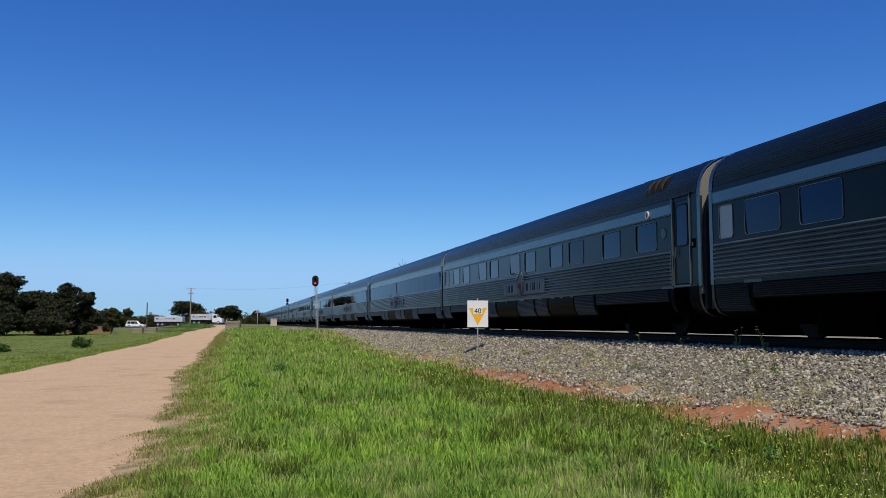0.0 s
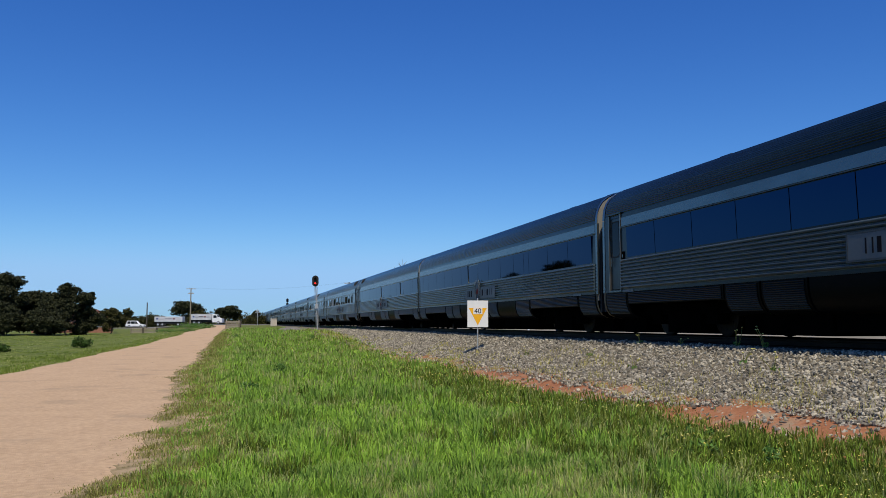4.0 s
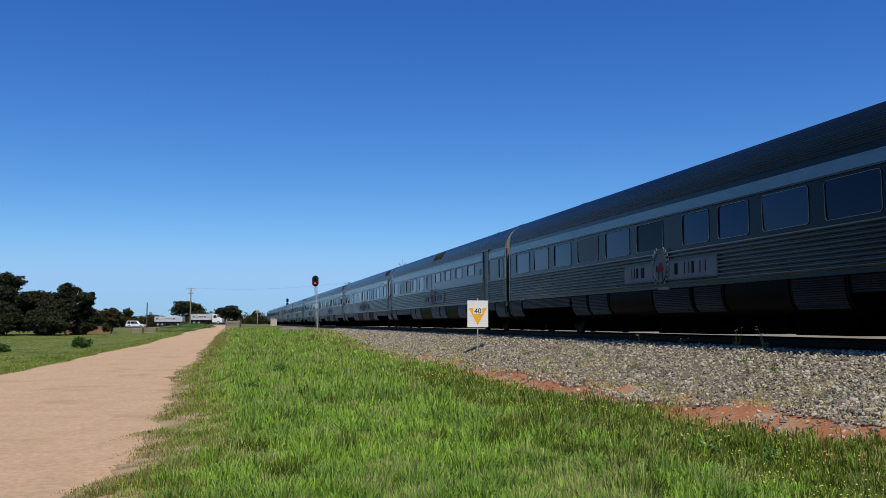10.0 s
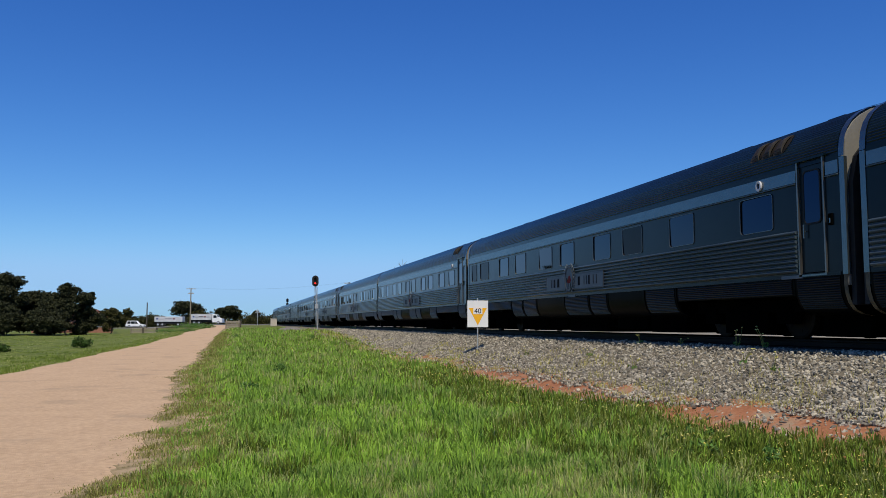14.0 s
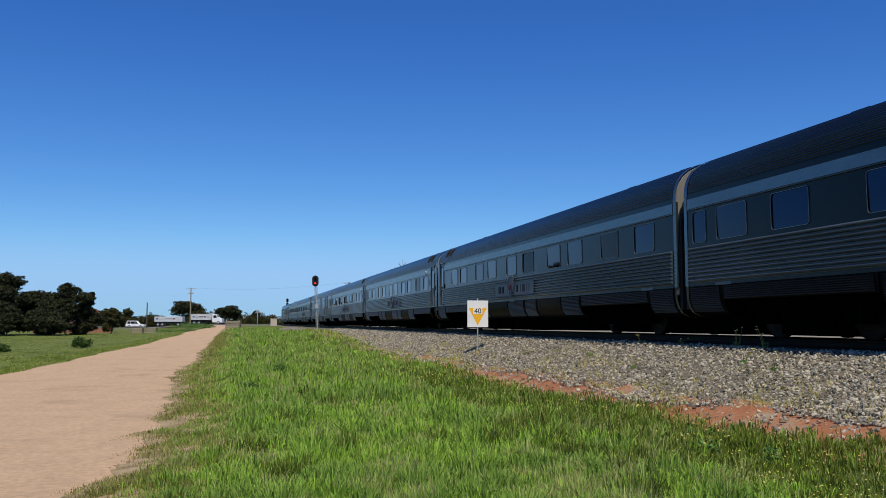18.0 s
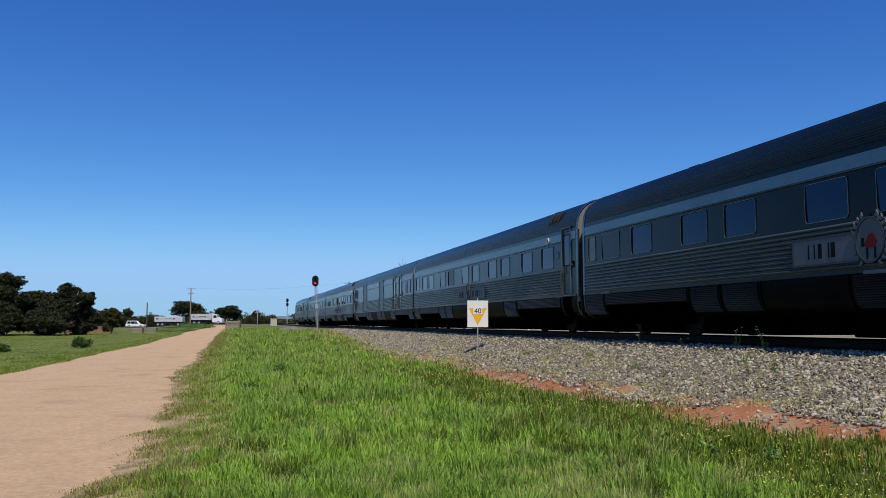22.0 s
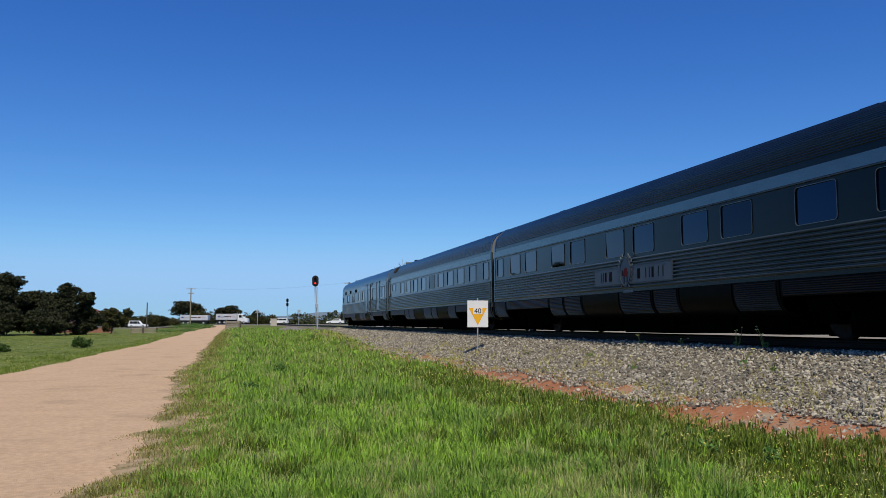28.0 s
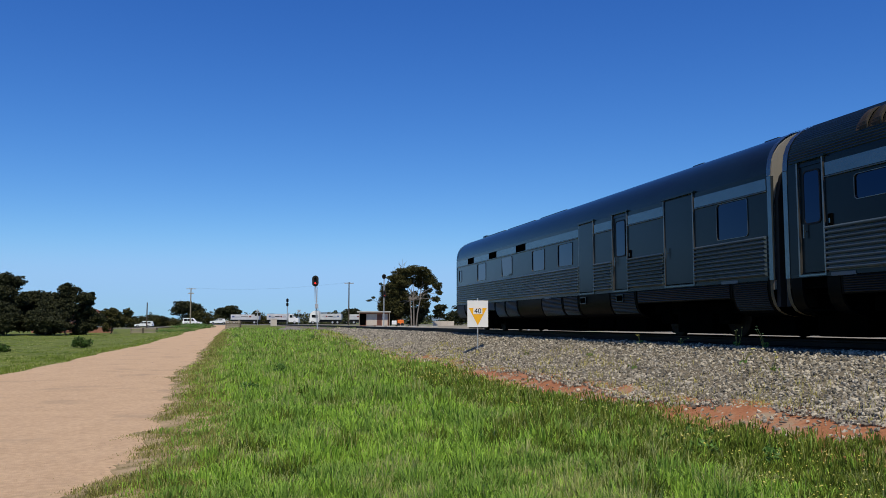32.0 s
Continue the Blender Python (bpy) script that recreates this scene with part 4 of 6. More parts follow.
cars.append(build_car("silver restaurant carriage with blue window band and end door", [], [FAR_DOOR], band=([0.11, 1.37, 2.07, 3.98, 5.16, 6.24, 8.18, 10.85, 11.98, 13.65, 15.35, 17.05, 18.75, 20.35, 21.75], [3.98, 10.85]), steps=[(22.02, 22.68)], cowls=[(20.8, 3)]))
cars.append(build_car("silver sitting carriage with wide square windows and name plate", [(2.9, 3.68), (4.69, 6.0), (6.43, 7.77), (8.22, 9.3), (9.66, 10.75), (11.65, 12.97), (13.39, 14.82), (15.3, 16.74), (17.26, 18.62), (19.12, 20.47), (20.94, 22.31)], [dict(y0=0.46, y1=1.18)], cowls=[(1.35, 4)]))
cars.append(build_car("silver crew carriage with an inset side door and short windows", [(0.33, 0.84, 2.0, 2.72), (4.22, 5.29, 2.3, 2.73), (6.22, 7.31, 2.3, 2.73), (8.25, 9.35, 2.3, 2.73), (10.25, 11.35, 2.3, 2.73), (12.15, 13.3), (13.95, 15.05), (15.77, 16.87), (17.55, 18.75), (19.4, 20.6), (21.34, 22.42)], [dict(y0=2.17, y1=2.93, window=False, material=DOOR_STEEL)], cowls=[(10.45, 4, 0.42)], emblem=3.35))
cars.append(build_car(SILVER, [(1.88, 2.92), (4.69, 5.75), (7.12, 8.19), (8.95, 10.05), (11.45, 12.55), (13.25, 14.4), (15.75, 16.85), (17.65, 18.75), (20.15, 21.3), (21.85, 22.55)], [dict(y0=0.45, y1=1.12)], cowls=[(1.62, 3, 0.36)], lamp=2.25))
cars.append(build_car(SILVER, [(1.93, 3.01), (3.9, 5.02), (6.3, 7.43), (8.0, 9.13), (10.52, 11.62), (12.19, 13.3), (14.61, 15.72), (16.36, 17.46), (18.88, 19.95), (20.75, 21.81), (22.24, 22.76)], [dict(y0=0.5, y1=1.3)], cowls=[(1.55, 3)], lamp=2.3))
cars.append(build_car("silver sleeping carriage with the entrance door at its rear end", [(0.99, 2.03), (2.97, 4.03), (5.35, 6.43), (7.05, 8.15), (9.45, 10.55), (11.25, 12.35), (13.65, 14.75), (15.4, 16.49), (17.87, 18.96), (19.4, 20.47)], [FAR_DOOR], cowls=[(20.9, 2, 0.7)]))
cars.append(build_car(SILVER, SLEEPER_WINDOWS[:3] + [(7.97, 9.07), (10.46, 11.55), (12.2, 13.27), (14.74, 15.82), (16.48, 17.56), (18.97, 20.03), (20.72, 21.81), (22.23, 22.71)], [END_DOOR], steps=[(0.46, 1.15)], cowls=[(1.3, 2, 0.65)], emblem=1.55, lamp=2.3, blinds=(10,)))
cars.append(build_car(SILVER, SLEEPER_WINDOWS[:9] + [(19.95, 21.05), (21.93, 22.66)], [END_DOOR], steps=[(0.46, 1.15)], cowls=[(1.55, 3)], emblem=1.55, lamp=2.3))
cars.append(build_car("silver luggage carriage with several wide side doors and louvres", [(0.31, 0.79, 2.0, 2.72), (1.59, 2.05, 2.03, 2.72)], [dict(y0=3.31, y1=4.15), dict(y0=5.3, y1=6.15, z0=1.1), dict(y0=9.65, y1=11.3, window=False, recess=0.02, material=DOOR_STEEL), dict(y0=17.05, y1=18.75, window=False, recess=0.02, material=DOOR_STEEL)], board=False, blinds=(1,), bare=[(21.83, 22.9)]))
cars.append(build_car(SILVER, SLEEPER_WINDOWS, [END_DOOR], steps=[(0.46, 1.15)], cowls=[(1.55, 3)], emblem=1.55, lamp=2.3))
cars.append(build_car("silver crew sleeping carriage with plain fluted sides", [(0.33, 1.1), (2.16, 3.18), (4.05, 5.15), (5.95, 7.05), (7.85, 8.95), (9.75, 10.85), (11.65, 12.75), (13.75, 14.83), (15.67, 16.73), (17.55, 18.6), (20.23, 21.27, 2.3, 2.7)], [FAR_DOOR], board=False, steps=[(22.02, 22.68)], cowls=[(20.35, 3)]))
cars.append(build_car("silver power van at the tail with vents and doors", [(0.7, 1.79, 2.0, 2.74), (9.6, 10.75), (11.95, 13.1), (15.25, 16.45), (18.55, 19.75), (22.25, 22.65, 2.1, 2.6)], [dict(y0=2.72, y1=4.0, window=False, recess=0.02), dict(y0=5.95, y1=6.8), dict(y0=8.05, y1=9.05, window=False, recess=0.0, handle=False)], board=False, ribbed=False))


def add_extras():
    """Louvres on the luggage carriage, vents and roof gear on the tail van."""
    c = cars[12]
    for a, b, z0, z1 in ((21.9, 22.35, 1.23, 2.12), (22.38, 22.83, 1.23, 2.12), (21.9, 22.35, 2.24, 2.96), (22.38, 22.83, 2.24, 2.96)):
        lv = part("louvre", ring_plate(bmesh.new(), [(a, z0), (b, z0), (b, z1), (a, z1)], [(a + 0.025, z0 + 0.025), (b - 0.025, z0 + 0.025), (b - 0.025, z1 - 0.025), (a + 0.025, z1 - 0.025)], -HALF_W - 0.055, -HALF_W), STEEL_FLUTE, c, "black louvred vent in a steel frame")
        bm = bmesh.new()
        n = 14
        for i in range(n):
            z = z0 + 0.05 + (z1 - z0 - 0.1) * i / n
            sweep(bm, [(-HALF_W - 0.05, z), (-HALF_W - 0.035, z + 0.06)], a + 0.04, b - 0.04)
        part("slats", bm, RUBBER, lv, "dark slats")
    for y in (7.15, 7.95, 8.7, 9.85, 13.35, 14.95):
        part("plate", boxed(-HALF_W - 0.026, -HALF_W, y - 0.1, y + 0.1, 1.06, 1.092), PLATE, cars[1], "small pale plate")
    part("marking", disc_plate(bmesh.new(), [(21.62, 2.24), (21.71, 2.37), (21.62, 2.5), (21.53, 2.37)], -HALF_W - 0.012, -HALF_W - 0.006), PLATE, cars[4], "white diamond marking")
    t = cars[15]
    for a, b in ((20.25, 21.15), (17.1, 18.05), (13.75, 14.75)):
        part("vent", boxed(-HALF_W - 0.022, -HALF_W, a, b, 2.77, 3.04), BLACK, t, "square black vent opening")
    for y, l, h in ((12.2, 2.4, 0.06), (15.2, 3.0, 0.06), (18.8, 2.6, 0.07)):
        part("roof_box", boxed(-0.6, 0.6, y, y + l, 3.93, 3.985 + h, bevel=0.03), STEEL_ROOF, t, "flat roof equipment box")
    part("roof_box", boxed(-0.4, 0.4, 22.1, 22.5, 3.98, 4.18, bevel=0.05), STEEL_ROOF, t)
    for y in (6.2, 8.6):
        vb = part("skirt_vent", ring_plate(bmesh.new(), [(y, 0.84), (y + 0.42, 0.84), (y + 0.42, 1.04), (y, 1.04)], [(y + 0.03, 0.87), (y + 0.39, 0.87), (y + 0.39, 1.01), (y + 0.03, 1.01)], -HALF_W - 0.03, -HALF_W), STEEL, t, "small framed skirt vent")
        part("opening", boxed(-HALF_W - 0.02, -HALF_W, y + 0.03, y + 0.39, 0.87, 1.01), BLACK, vb)
    t.name = "power_van"
    c.name = "luggage_car"
    part("disc_vent", rod(bmesh.new(), (-0.3, 21.1, 3.98), (-0.3, 21.1, 4.13), 0.34, n=20), END_PAINT, cars[14], "round flat roof vent")
    part("vent_cap", rod(bmesh.new(), (-0.3, 19.3, 4.0), (-0.3, 19.3, 4.16), 0.16, n=12), COWL, cars[14])


add_extras()


# ---- signs and signals ----
def lettering(name, text, size, m, material, parent, label=""):
    cu = bpy.data.curves.new(name, "FONT")
    cu.body, cu.size, cu.align_x, cu.align_y, cu.extrude = text, size, "CENTER", "CENTER", 0.002
    tmp = bpy.data.objects.new(name, cu)
    scene.collection.objects.link(tmp)
    me = bpy.data.meshes.new_from_object(tmp.evaluated_get(bpy.context.evaluated_depsgraph_get()))
    bpy.data.objects.remove(tmp)
    me.materials.clear()
    me.materials.append(material)
    ob = new(name, me)
    ob.parent = parent
    ob.matrix_basis = m
    if label:
        ob["label"] = label
    return ob


def turned(x, y, z, towards=(0, 0)):
    """A pose at x, y, z whose -y side faces a point."""
    return pose(x, y, z, 0, 0, math.degrees(math.atan2(towards[0] - x, -(towards[1] - y))))


def build_speed_board():
    x, y = 8.55, 29.6
    z = 0.42
    s = tagged(empty("speed_sign", pose(x, y, z, 0, 0, -6)), "white speed board with a yellow triangle reading 40", "railway sign")
    part("post", rod(bmesh.new(), (0, 0.03, -0.2), (0, 0.03, 2.08), 0.025, n=10), GALV, s, "thin galvanised post")
    part("board", boxed(-0.38, 0.38, -0.012, 0.0, 1.03, 1.99, bevel=0.004), WHITE, s, "white sheet metal board")
    bm = bmesh.new()
    for a in (1.2, 1.8):
        box(bm, -0.3, 0.3, 0.0, 0.03, a, a + 0.03)
    part("bracket", bm, GALV, s)
    tri = [(-0.33, 1.72), (0.33, 1.72), (0, 1.1)]
    bm = bmesh.new()
    a = [bm.verts.new((px, -0.017, pz)) for px, pz in tri]
    b = [bm.verts.new((px, -0.012, pz)) for px, pz in tri]
    bm.faces.new(a)
    for i in range(3):
        j = (i + 1) % 3
        bm.faces.new((a[i], b[i], b[j], a[j]))
    part("triangle", bm, YELLOW, s, "yellow downward triangle")
    part("number_patch", boxed(-0.165, 0.165, -0.021, -0.017, 1.5, 1.71), WHITE, s)
    lettering("number", "40", 0.26, pose(0, -0.024, 1.61, 90), DARK_INK, s, "dark numerals 40")


build_speed_board()


def signal_head(parent, x, y, z, w, h, lit, name="signal_head"):
    """An oval black target plate with a hooded lamp on it."""
    pts = []
    r = w / 2
    for i in range(24):
        a = 2 * math.pi * i / 24
        pts.append((x + r * math.cos(a), z + h / 2 + (h / 2 - r) * (1 if math.sin(a) > 0 else -1) + r * math.sin(a)))
    bm = bmesh.new()
    a = [bm.verts.new((px, y - 0.03, pz)) for px, pz in pts]
    b = [bm.verts.new((px, y + 0.03, pz)) for px, pz in pts]
    bm.faces.new(a)
    bm.faces.new(b[::-1])
    for i in range(24):
        j = (i + 1) % 24
        bm.faces.new((a[i], b[i], b[j], a[j]))
    box(bm, x - r * 0.6, x + r * 0.6, y + 0.03, y + 0.3, z + h * 0.25, z + h * 0.75)
    head = part(name, bm, RUBBER, parent, "black oval signal head")
    for zz, on in ((z + h * 0.3, lit), (z + h * 0.7, False)):
        bm = bmesh.new()
        ring = [[bm.verts.new((x + q * math.cos(t), y - d, zz + q * math.sin(t))) for t in np.linspace(0, math.pi, 9)] for q, d in ((0.14, 0.03), (0.14, 0.28))]
        for i in range(8):
            bm.faces.new((ring[0][i], ring[0][i + 1], ring[1][i + 1], ring[1][i]))
        part("hood", bm, RUBBER, head)
        bm = bmesh.new()
        rim = [bm.verts.new((x + 0.1 * math.cos(t), y - 0.045, zz + 0.1 * math.sin(t))) for t in np.linspace(0, 2 * math.pi, 16, endpoint=False)]
        mid = bm.verts.new((x, y - 0.07, zz))
        for i in range(16):
            bm.faces.new((rim[i], rim[(i + 1) % 16], mid))
        part("lens", bm, (SIGNAL_DIM if z > 4.9 else SIGNAL_RED) if on else RUBBER, head, "lit red lens" if on else "dark unlit lens")
    return head


def build_signals():
    x, y = on_cross_road(-13.8, 94)
    s = tagged(empty("railway_signal", turned(x, y, 1.0)), "tall leaning grey railway signal showing red", "railway signal")
    part("mast", rod(bmesh.new(), (0, 0.1, -0.3), (-0.3, 0.1, 5.5), 0.075, 0.06, 10), GALV, s, "slim grey mast")
    part("foot", boxed(-0.2, 0.2, -0.1, 0.3, -0.5, -0.1, bevel=0.03), SLEEPER, s)
    signal_head(s, -0.31, 0, 4.62, 0.72, 1.22, True)
    bm = bmesh.new()
    for k in range(13):
        z = 0.4 + k * 0.32
        rod(bm, (-0.16 - 0.055 * z, 0.2, z), (0.16 - 0.055 * z, 0.2, z), 0.012, n=5)
    for q in (-0.16, 0.16):
        rod(bm, (q, 0.2, 0), (q - 0.25, 0.2, 4.6), 0.015, n=5)
    part("ladder", bm, GALV, s, "thin steel ladder")
    part("control_box", boxed(-0.32, 0.0, -0.1, 0.1, 2.2, 2.7), GALV, s)
    x, y = on_cross_road(-40.0, 219)
    s = tagged(empty("railway_signal", turned(x, y, 1.0)), "distant grey railway signal with two dark heads", "railway signal")
    part("mast", rod(bmesh.new(), (0, 0.1, -0.3), (0, 0.1, 6.9), 0.1, n=8), GALV, s)
    signal_head(s, 0, 0, 5.9, 0.62, 1.0, False)
    signal_head(s, 0, 0, 4.85, 0.62, 0.98, False)
    x, y = on_cross_road(-10.4, 150)
    s = tagged(empty("railway_signal", turned(x, y, 1.05)), "tall railway signal beside the big gum tree", "railway signal")
    part("mast", rod(bmesh.new(), (0, 0.1, -0.1), (0, 0.1, 9.2), 0.09, n=8), GALV, s)
    signal_head(s, 0, 0, 8.3, 0.75, 0.85, False)
    signal_head(s, 0.1, 0, 5.0, 0.6, 1.3, True)


build_signals()


def build_crossing_light(px, z, label):
    x, y = on_cross_road(px, z)
    s = tagged(empty("crossing_light", turned(x, y, float(road_level(px)) - 0.1)), label, "crossing light")
    part("mast", rod(bmesh.new(), (0, 0.1, -0.3), (0, 0.1, 4.0), 0.07, n=8), GALV, s)
    for a in (-35, 35):
        bm = boxed(-0.6, 0.6, -0.02, 0.02, -0.1, 0.1)
        bmesh.ops.rotate(bm, verts=bm.verts, matrix=Matrix.Rotation(radians(a), 3, "Y"))
        bmesh.ops.translate(bm, verts=bm.verts, vec=(0, 0, 3.5))
        part("crossbuck", bm, GALV, s, "white crossing board")
    part("arm", boxed(-0.5, 0.5, 0, 0.06, 2.55, 2.65), GALV, s)
    for q in (-0.42, 0.42):
        part("target", rod(bmesh.new(), (q, -0.02, 2.6), (q, 0.04, 2.6), 0.3, n=16), RUBBER, s, "round black target")


build_crossing_light(-37.0, 219, "level crossing mast with crossed white boards")
build_crossing_light(-48.3, 222, "level crossing mast beside the lane end")


def build_cabinet():
    x, y = on_cross_road(-35.3, 178)
    s = tagged(empty("relay_cabinet", turned(x, y, 0.95)), "pale beige steel relay cabinet beside the line", "cabinet")
    part("body", boxed(-0.65, 0.65, -0.3, 0.3, 0.0, 1.5, bevel=0.02), CREAM, s)
    part("lid", boxed(-0.72, 0.72, -0.36, 0.36, 1.5, 1.58), CREAM, s)
    part("door", boxed(-0.6, -0.02, -0.33, -0.3, 0.1, 1.42), CREAM, s)
    part("door", boxed(0.02, 0.6, -0.33, -0.3, 0.1, 1.42), CREAM, s)


build_cabinet()


def build_pole(px, z, top, label, arms=1):
    x, y = on_cross_road(px, z)
    g = float(height(x, y))
    s = tagged(empty("utility_pole", turned(x, y, g)), label, "utility pole")
    part("mast", rod(bmesh.new(), (0, 0, -0.4), (0, 0, top - g), 0.17, 0.12, 10), TIMBER if arms > 1 else BARK_DARK, s, "brown steel-and-timber pole")
    for k in range(arms):
        zz = top - g - 0.35 - 1.1 * k
        part("crossarm", boxed(-1.1 + 0.4 * k, 1.1 - 0.4 * k, -0.07, 0.07, zz, zz + 0.14), TIMBER, s)
        for q in (-0.95, -0.35, 0.35, 0.95):
            if abs(q) < 1.1 - 0.4 * k:
                part("insulator", rod(bmesh.new(), (q, 0, zz + 0.14), (q, 0, zz + 0.34), 0.05, 0.03, 6), CONCRETE, s)


build_pole(-61.6, 208, 10.2, "tall utility pole with two crossarms", 2)
build_pole(-72.2, 208, 6.6, "short bare dark pole", 0)
build_pole(-22.1, 200, 11.2, "tall utility pole beyond the railway", 1)


def build_power_line():
    """Two thin wires sagging from pole to pole across the railway."""
    ax, ay = on_cross_road(-61.6, 208)
    bx, by = on_cross_road(-22.1, 200)
    line = tagged(empty("power_line", pose(0, 0, 0)), "thin dark wires strung between the utility poles", "power line")
    for off, drop in ((-0.9, 0.05), (0.9, 0.0)):
        a, b = Vector((ax + off * 0.97, ay - off * 0.24, 10.2)), Vector((bx + off * 0.97, by - off * 0.24, 11.2))
        bm = bmesh.new()
        pts = [a.lerp(b, i / 10) - Vector((0, 0, drop + 0.9 * 4 * (i / 10) * (1 - i / 10))) for i in range(11)]
        for p, q in zip(pts, pts[1:]):
            rod(bm, p, q, 0.005, n=5)
        part("wire", bm, RUBBER, line)


build_power_line()


# ---- hut, house, walls, timber stacks ----
def build_hut():
    x, y = on_cross_road(-13.0, 160)
    g = float(height(x, y))
    h = tagged(empty("brick_hut", turned(x, y, g)), "small flat-roofed hut with cream panels and brown door", "hut")
    part("wall", boxed(-2.75, 2.75, 0.0, 3.6, -0.2, 2.55), BRICK, h, "dark brown brick wall")
    part("roof", boxed(-3.15, 3.2, -0.9, 4.0, 2.55, 2.78, bevel=0.03), CONCRETE, h, "flat pale roof slab")
    part("panel", boxed(-1.35, 0.6, -0.06, -0.002, 0.15, 2.3), CREAM, h, "cream painted panel")
    part("panel", boxed(1.55, 2.6, -0.06, -0.002, 0.1, 2.3), CREAM, h, "cream painted panel")
    d = part("door", boxed(0.68, 1.48, -0.06, -0.002, 0.05, 2.15), BROWN, h, "brown door")
    part("handle", boxed(0.78, 0.84, -0.1, -0.06, 1.0, 1.1), GALV, d)
    part("opening", boxed(-2.6, -1.45, -0.05, -0.002, 0.2, 2.3), BLACK, h, "dark open bay")
    for q in (-2.7, 2.9):
        part("post", boxed(q, q + 0.1, -0.85, -0.75, -0.2, 2.55), TIMBER, h)


build_hut()


def build_house(px, z, label):
    x, y = on_cross_road(px, z)
    h = tagged(empty("house", turned(x, y, float(height(x, y)))), label, "house")
    part("wall", boxed(-6, 6, 0, 8, -0.2, 2.7), BRICK, h, "red-brown brick walls")
    bm = bmesh.new()
    v = [bm.verts.new(p) for p in ((-6.6, -0.6, 2.7), (6.6, -0.6, 2.7), (6.6, 8.6, 2.7), (-6.6, 8.6, 2.7), (-3, 4, 4.0), (3, 4, 4.0))]
    for q in ((0, 1, 5, 4), (1, 2, 5), (2, 3, 4, 5), (3, 0, 4), (3, 2, 1, 0)):
        bm.faces.new([v[i] for i in q])
    part("roof", bm, ROOF_TILE, h, "red hipped iron roof")
    for a in (-4.5, 0.5, 3.2):
        w = part("window", boxed(a, a + 1.5, -0.06, -0.002, 0.9, 2.1), WHITE, h)
        part("pane", boxed(a + 0.08, a + 1.42, -0.075, -0.06, 0.98, 2.02), DARK_GLASS, w)
    part("door", boxed(-1.8, -0.9, -0.05, -0.002, 0, 2.05), BROWN, h)


build_house(-59.4, 137, "red-roofed brick house half hidden by gum trees")


def build_timber_stack(px, z, w, n, label, base=None):
    x, y = on_cross_road(px, z)
    s = tagged(empty("timber_barrier", turned(x, y, float(height(x, y)) if base is None else base)), label, "timber barrier", "timber barriers by the lane")
    one = boxed(-w / 2, w / 2, -0.1, 0.1, -0.068, 0.068, bevel=0.015)
    first = part("timber", one, TIMBER, s)
    first.location = (0, 0, 0.1)
    for k in range(1, n):
        ob = new("timber", first.data)
        ob.parent = s
        ob.location = (0.04 * math.sin(k * 2.1), 0.012 * math.cos(k), 0.1 + k * 0.2)
    for q in (-w / 2 + 0.15, w / 2 - 0.1):
        part("post", boxed(q - 0.1, q + 0.1, 0.11, 0.3, -0.3, n * 0.2 + 0.1), TIMBER, s)
    part("end_post", boxed(w / 2 + 0.02, w / 2 + 0.28, -0.12, 0.25, -0.2, n * 0.2 + 0.02), BARK_DARK, s, "dark end post")


build_timber_stack(-46.7, 130, 1.7, 4, "low barrier of stacked grey timbers")
build_timber_stack(-44.6, 130, 1.7, 4, "low barrier of stacked grey timbers")
build_timber_stack(-33.3, 135, 2.2, 8, "tall barrier of stacked grey timbers at the lane's edge", 0.32)


def build_low_wall():
    x, y = on_cross_road(0.1, 172)
    s = tagged(empty("low_wall", turned(x, y, float(height(x, y)))), "low white concrete wall beyond the line", "wall")
    for k in range(3):
        part("block", boxed(-2.1 + k * 1.42, -0.7 + k * 1.42, 0, 0.4, 0, 0.95, bevel=0.03), CREAM, s)
    for k in range(7):
        x, y = on_cross_road(-11.0 + k * 1.6, 128)
        s = tagged(empty("kerb_block", turned(x, y, float(height(x, y)))), "pale concrete kerb block", "kerb", "kerb blocks in the yard")
        part("block", boxed(-0.6, 0.6, -0.15, 0.15, -0.05, 0.18, bevel=0.02), CONCRETE, s)
    x, y = on_cross_road(-7.9, 150)
    s = tagged(empty("plant_trailer", turned(x, y, float(height(x, y)))), "small orange compressor trailer with a white box", "trailer")
    part("body", boxed(-0.1, 1.0, 0, 0.9, 0.35, 1.15, bevel=0.08), ORANGE, s, "orange housing")
    part("box", boxed(-1.1, -0.25, 0, 0.8, 0.3, 1.0, bevel=0.04), WHITE, s, "white side box")
    for q in (0.1, 0.75):
        part("tyre", rod(bmesh.new(), (q, -0.08, 0.3), (q, 0.1, 0.3), 0.3, n=14), RUBBER, s)
    part("drawbar", boxed(-1.2, -0.1, 0.35, 0.45, 0.25, 0.33), RUBBER, s)
    for px, z in ((-14.0, 60), (-7.6, 64), (19.5, 48.5), (21.0, 56)):
        x, y = on_cross_road(px + 20, z)
        s = tagged(empty("marker_post", pose(x, y, float(height(x, y)))), "short white marker post beyond the rails", "post", "white marker posts")
        part("post", boxed(-0.06, 0.06, -0.06, 0.06, -0.1, 0.85, bevel=0.01), WHITE, s)


build_low_wall()


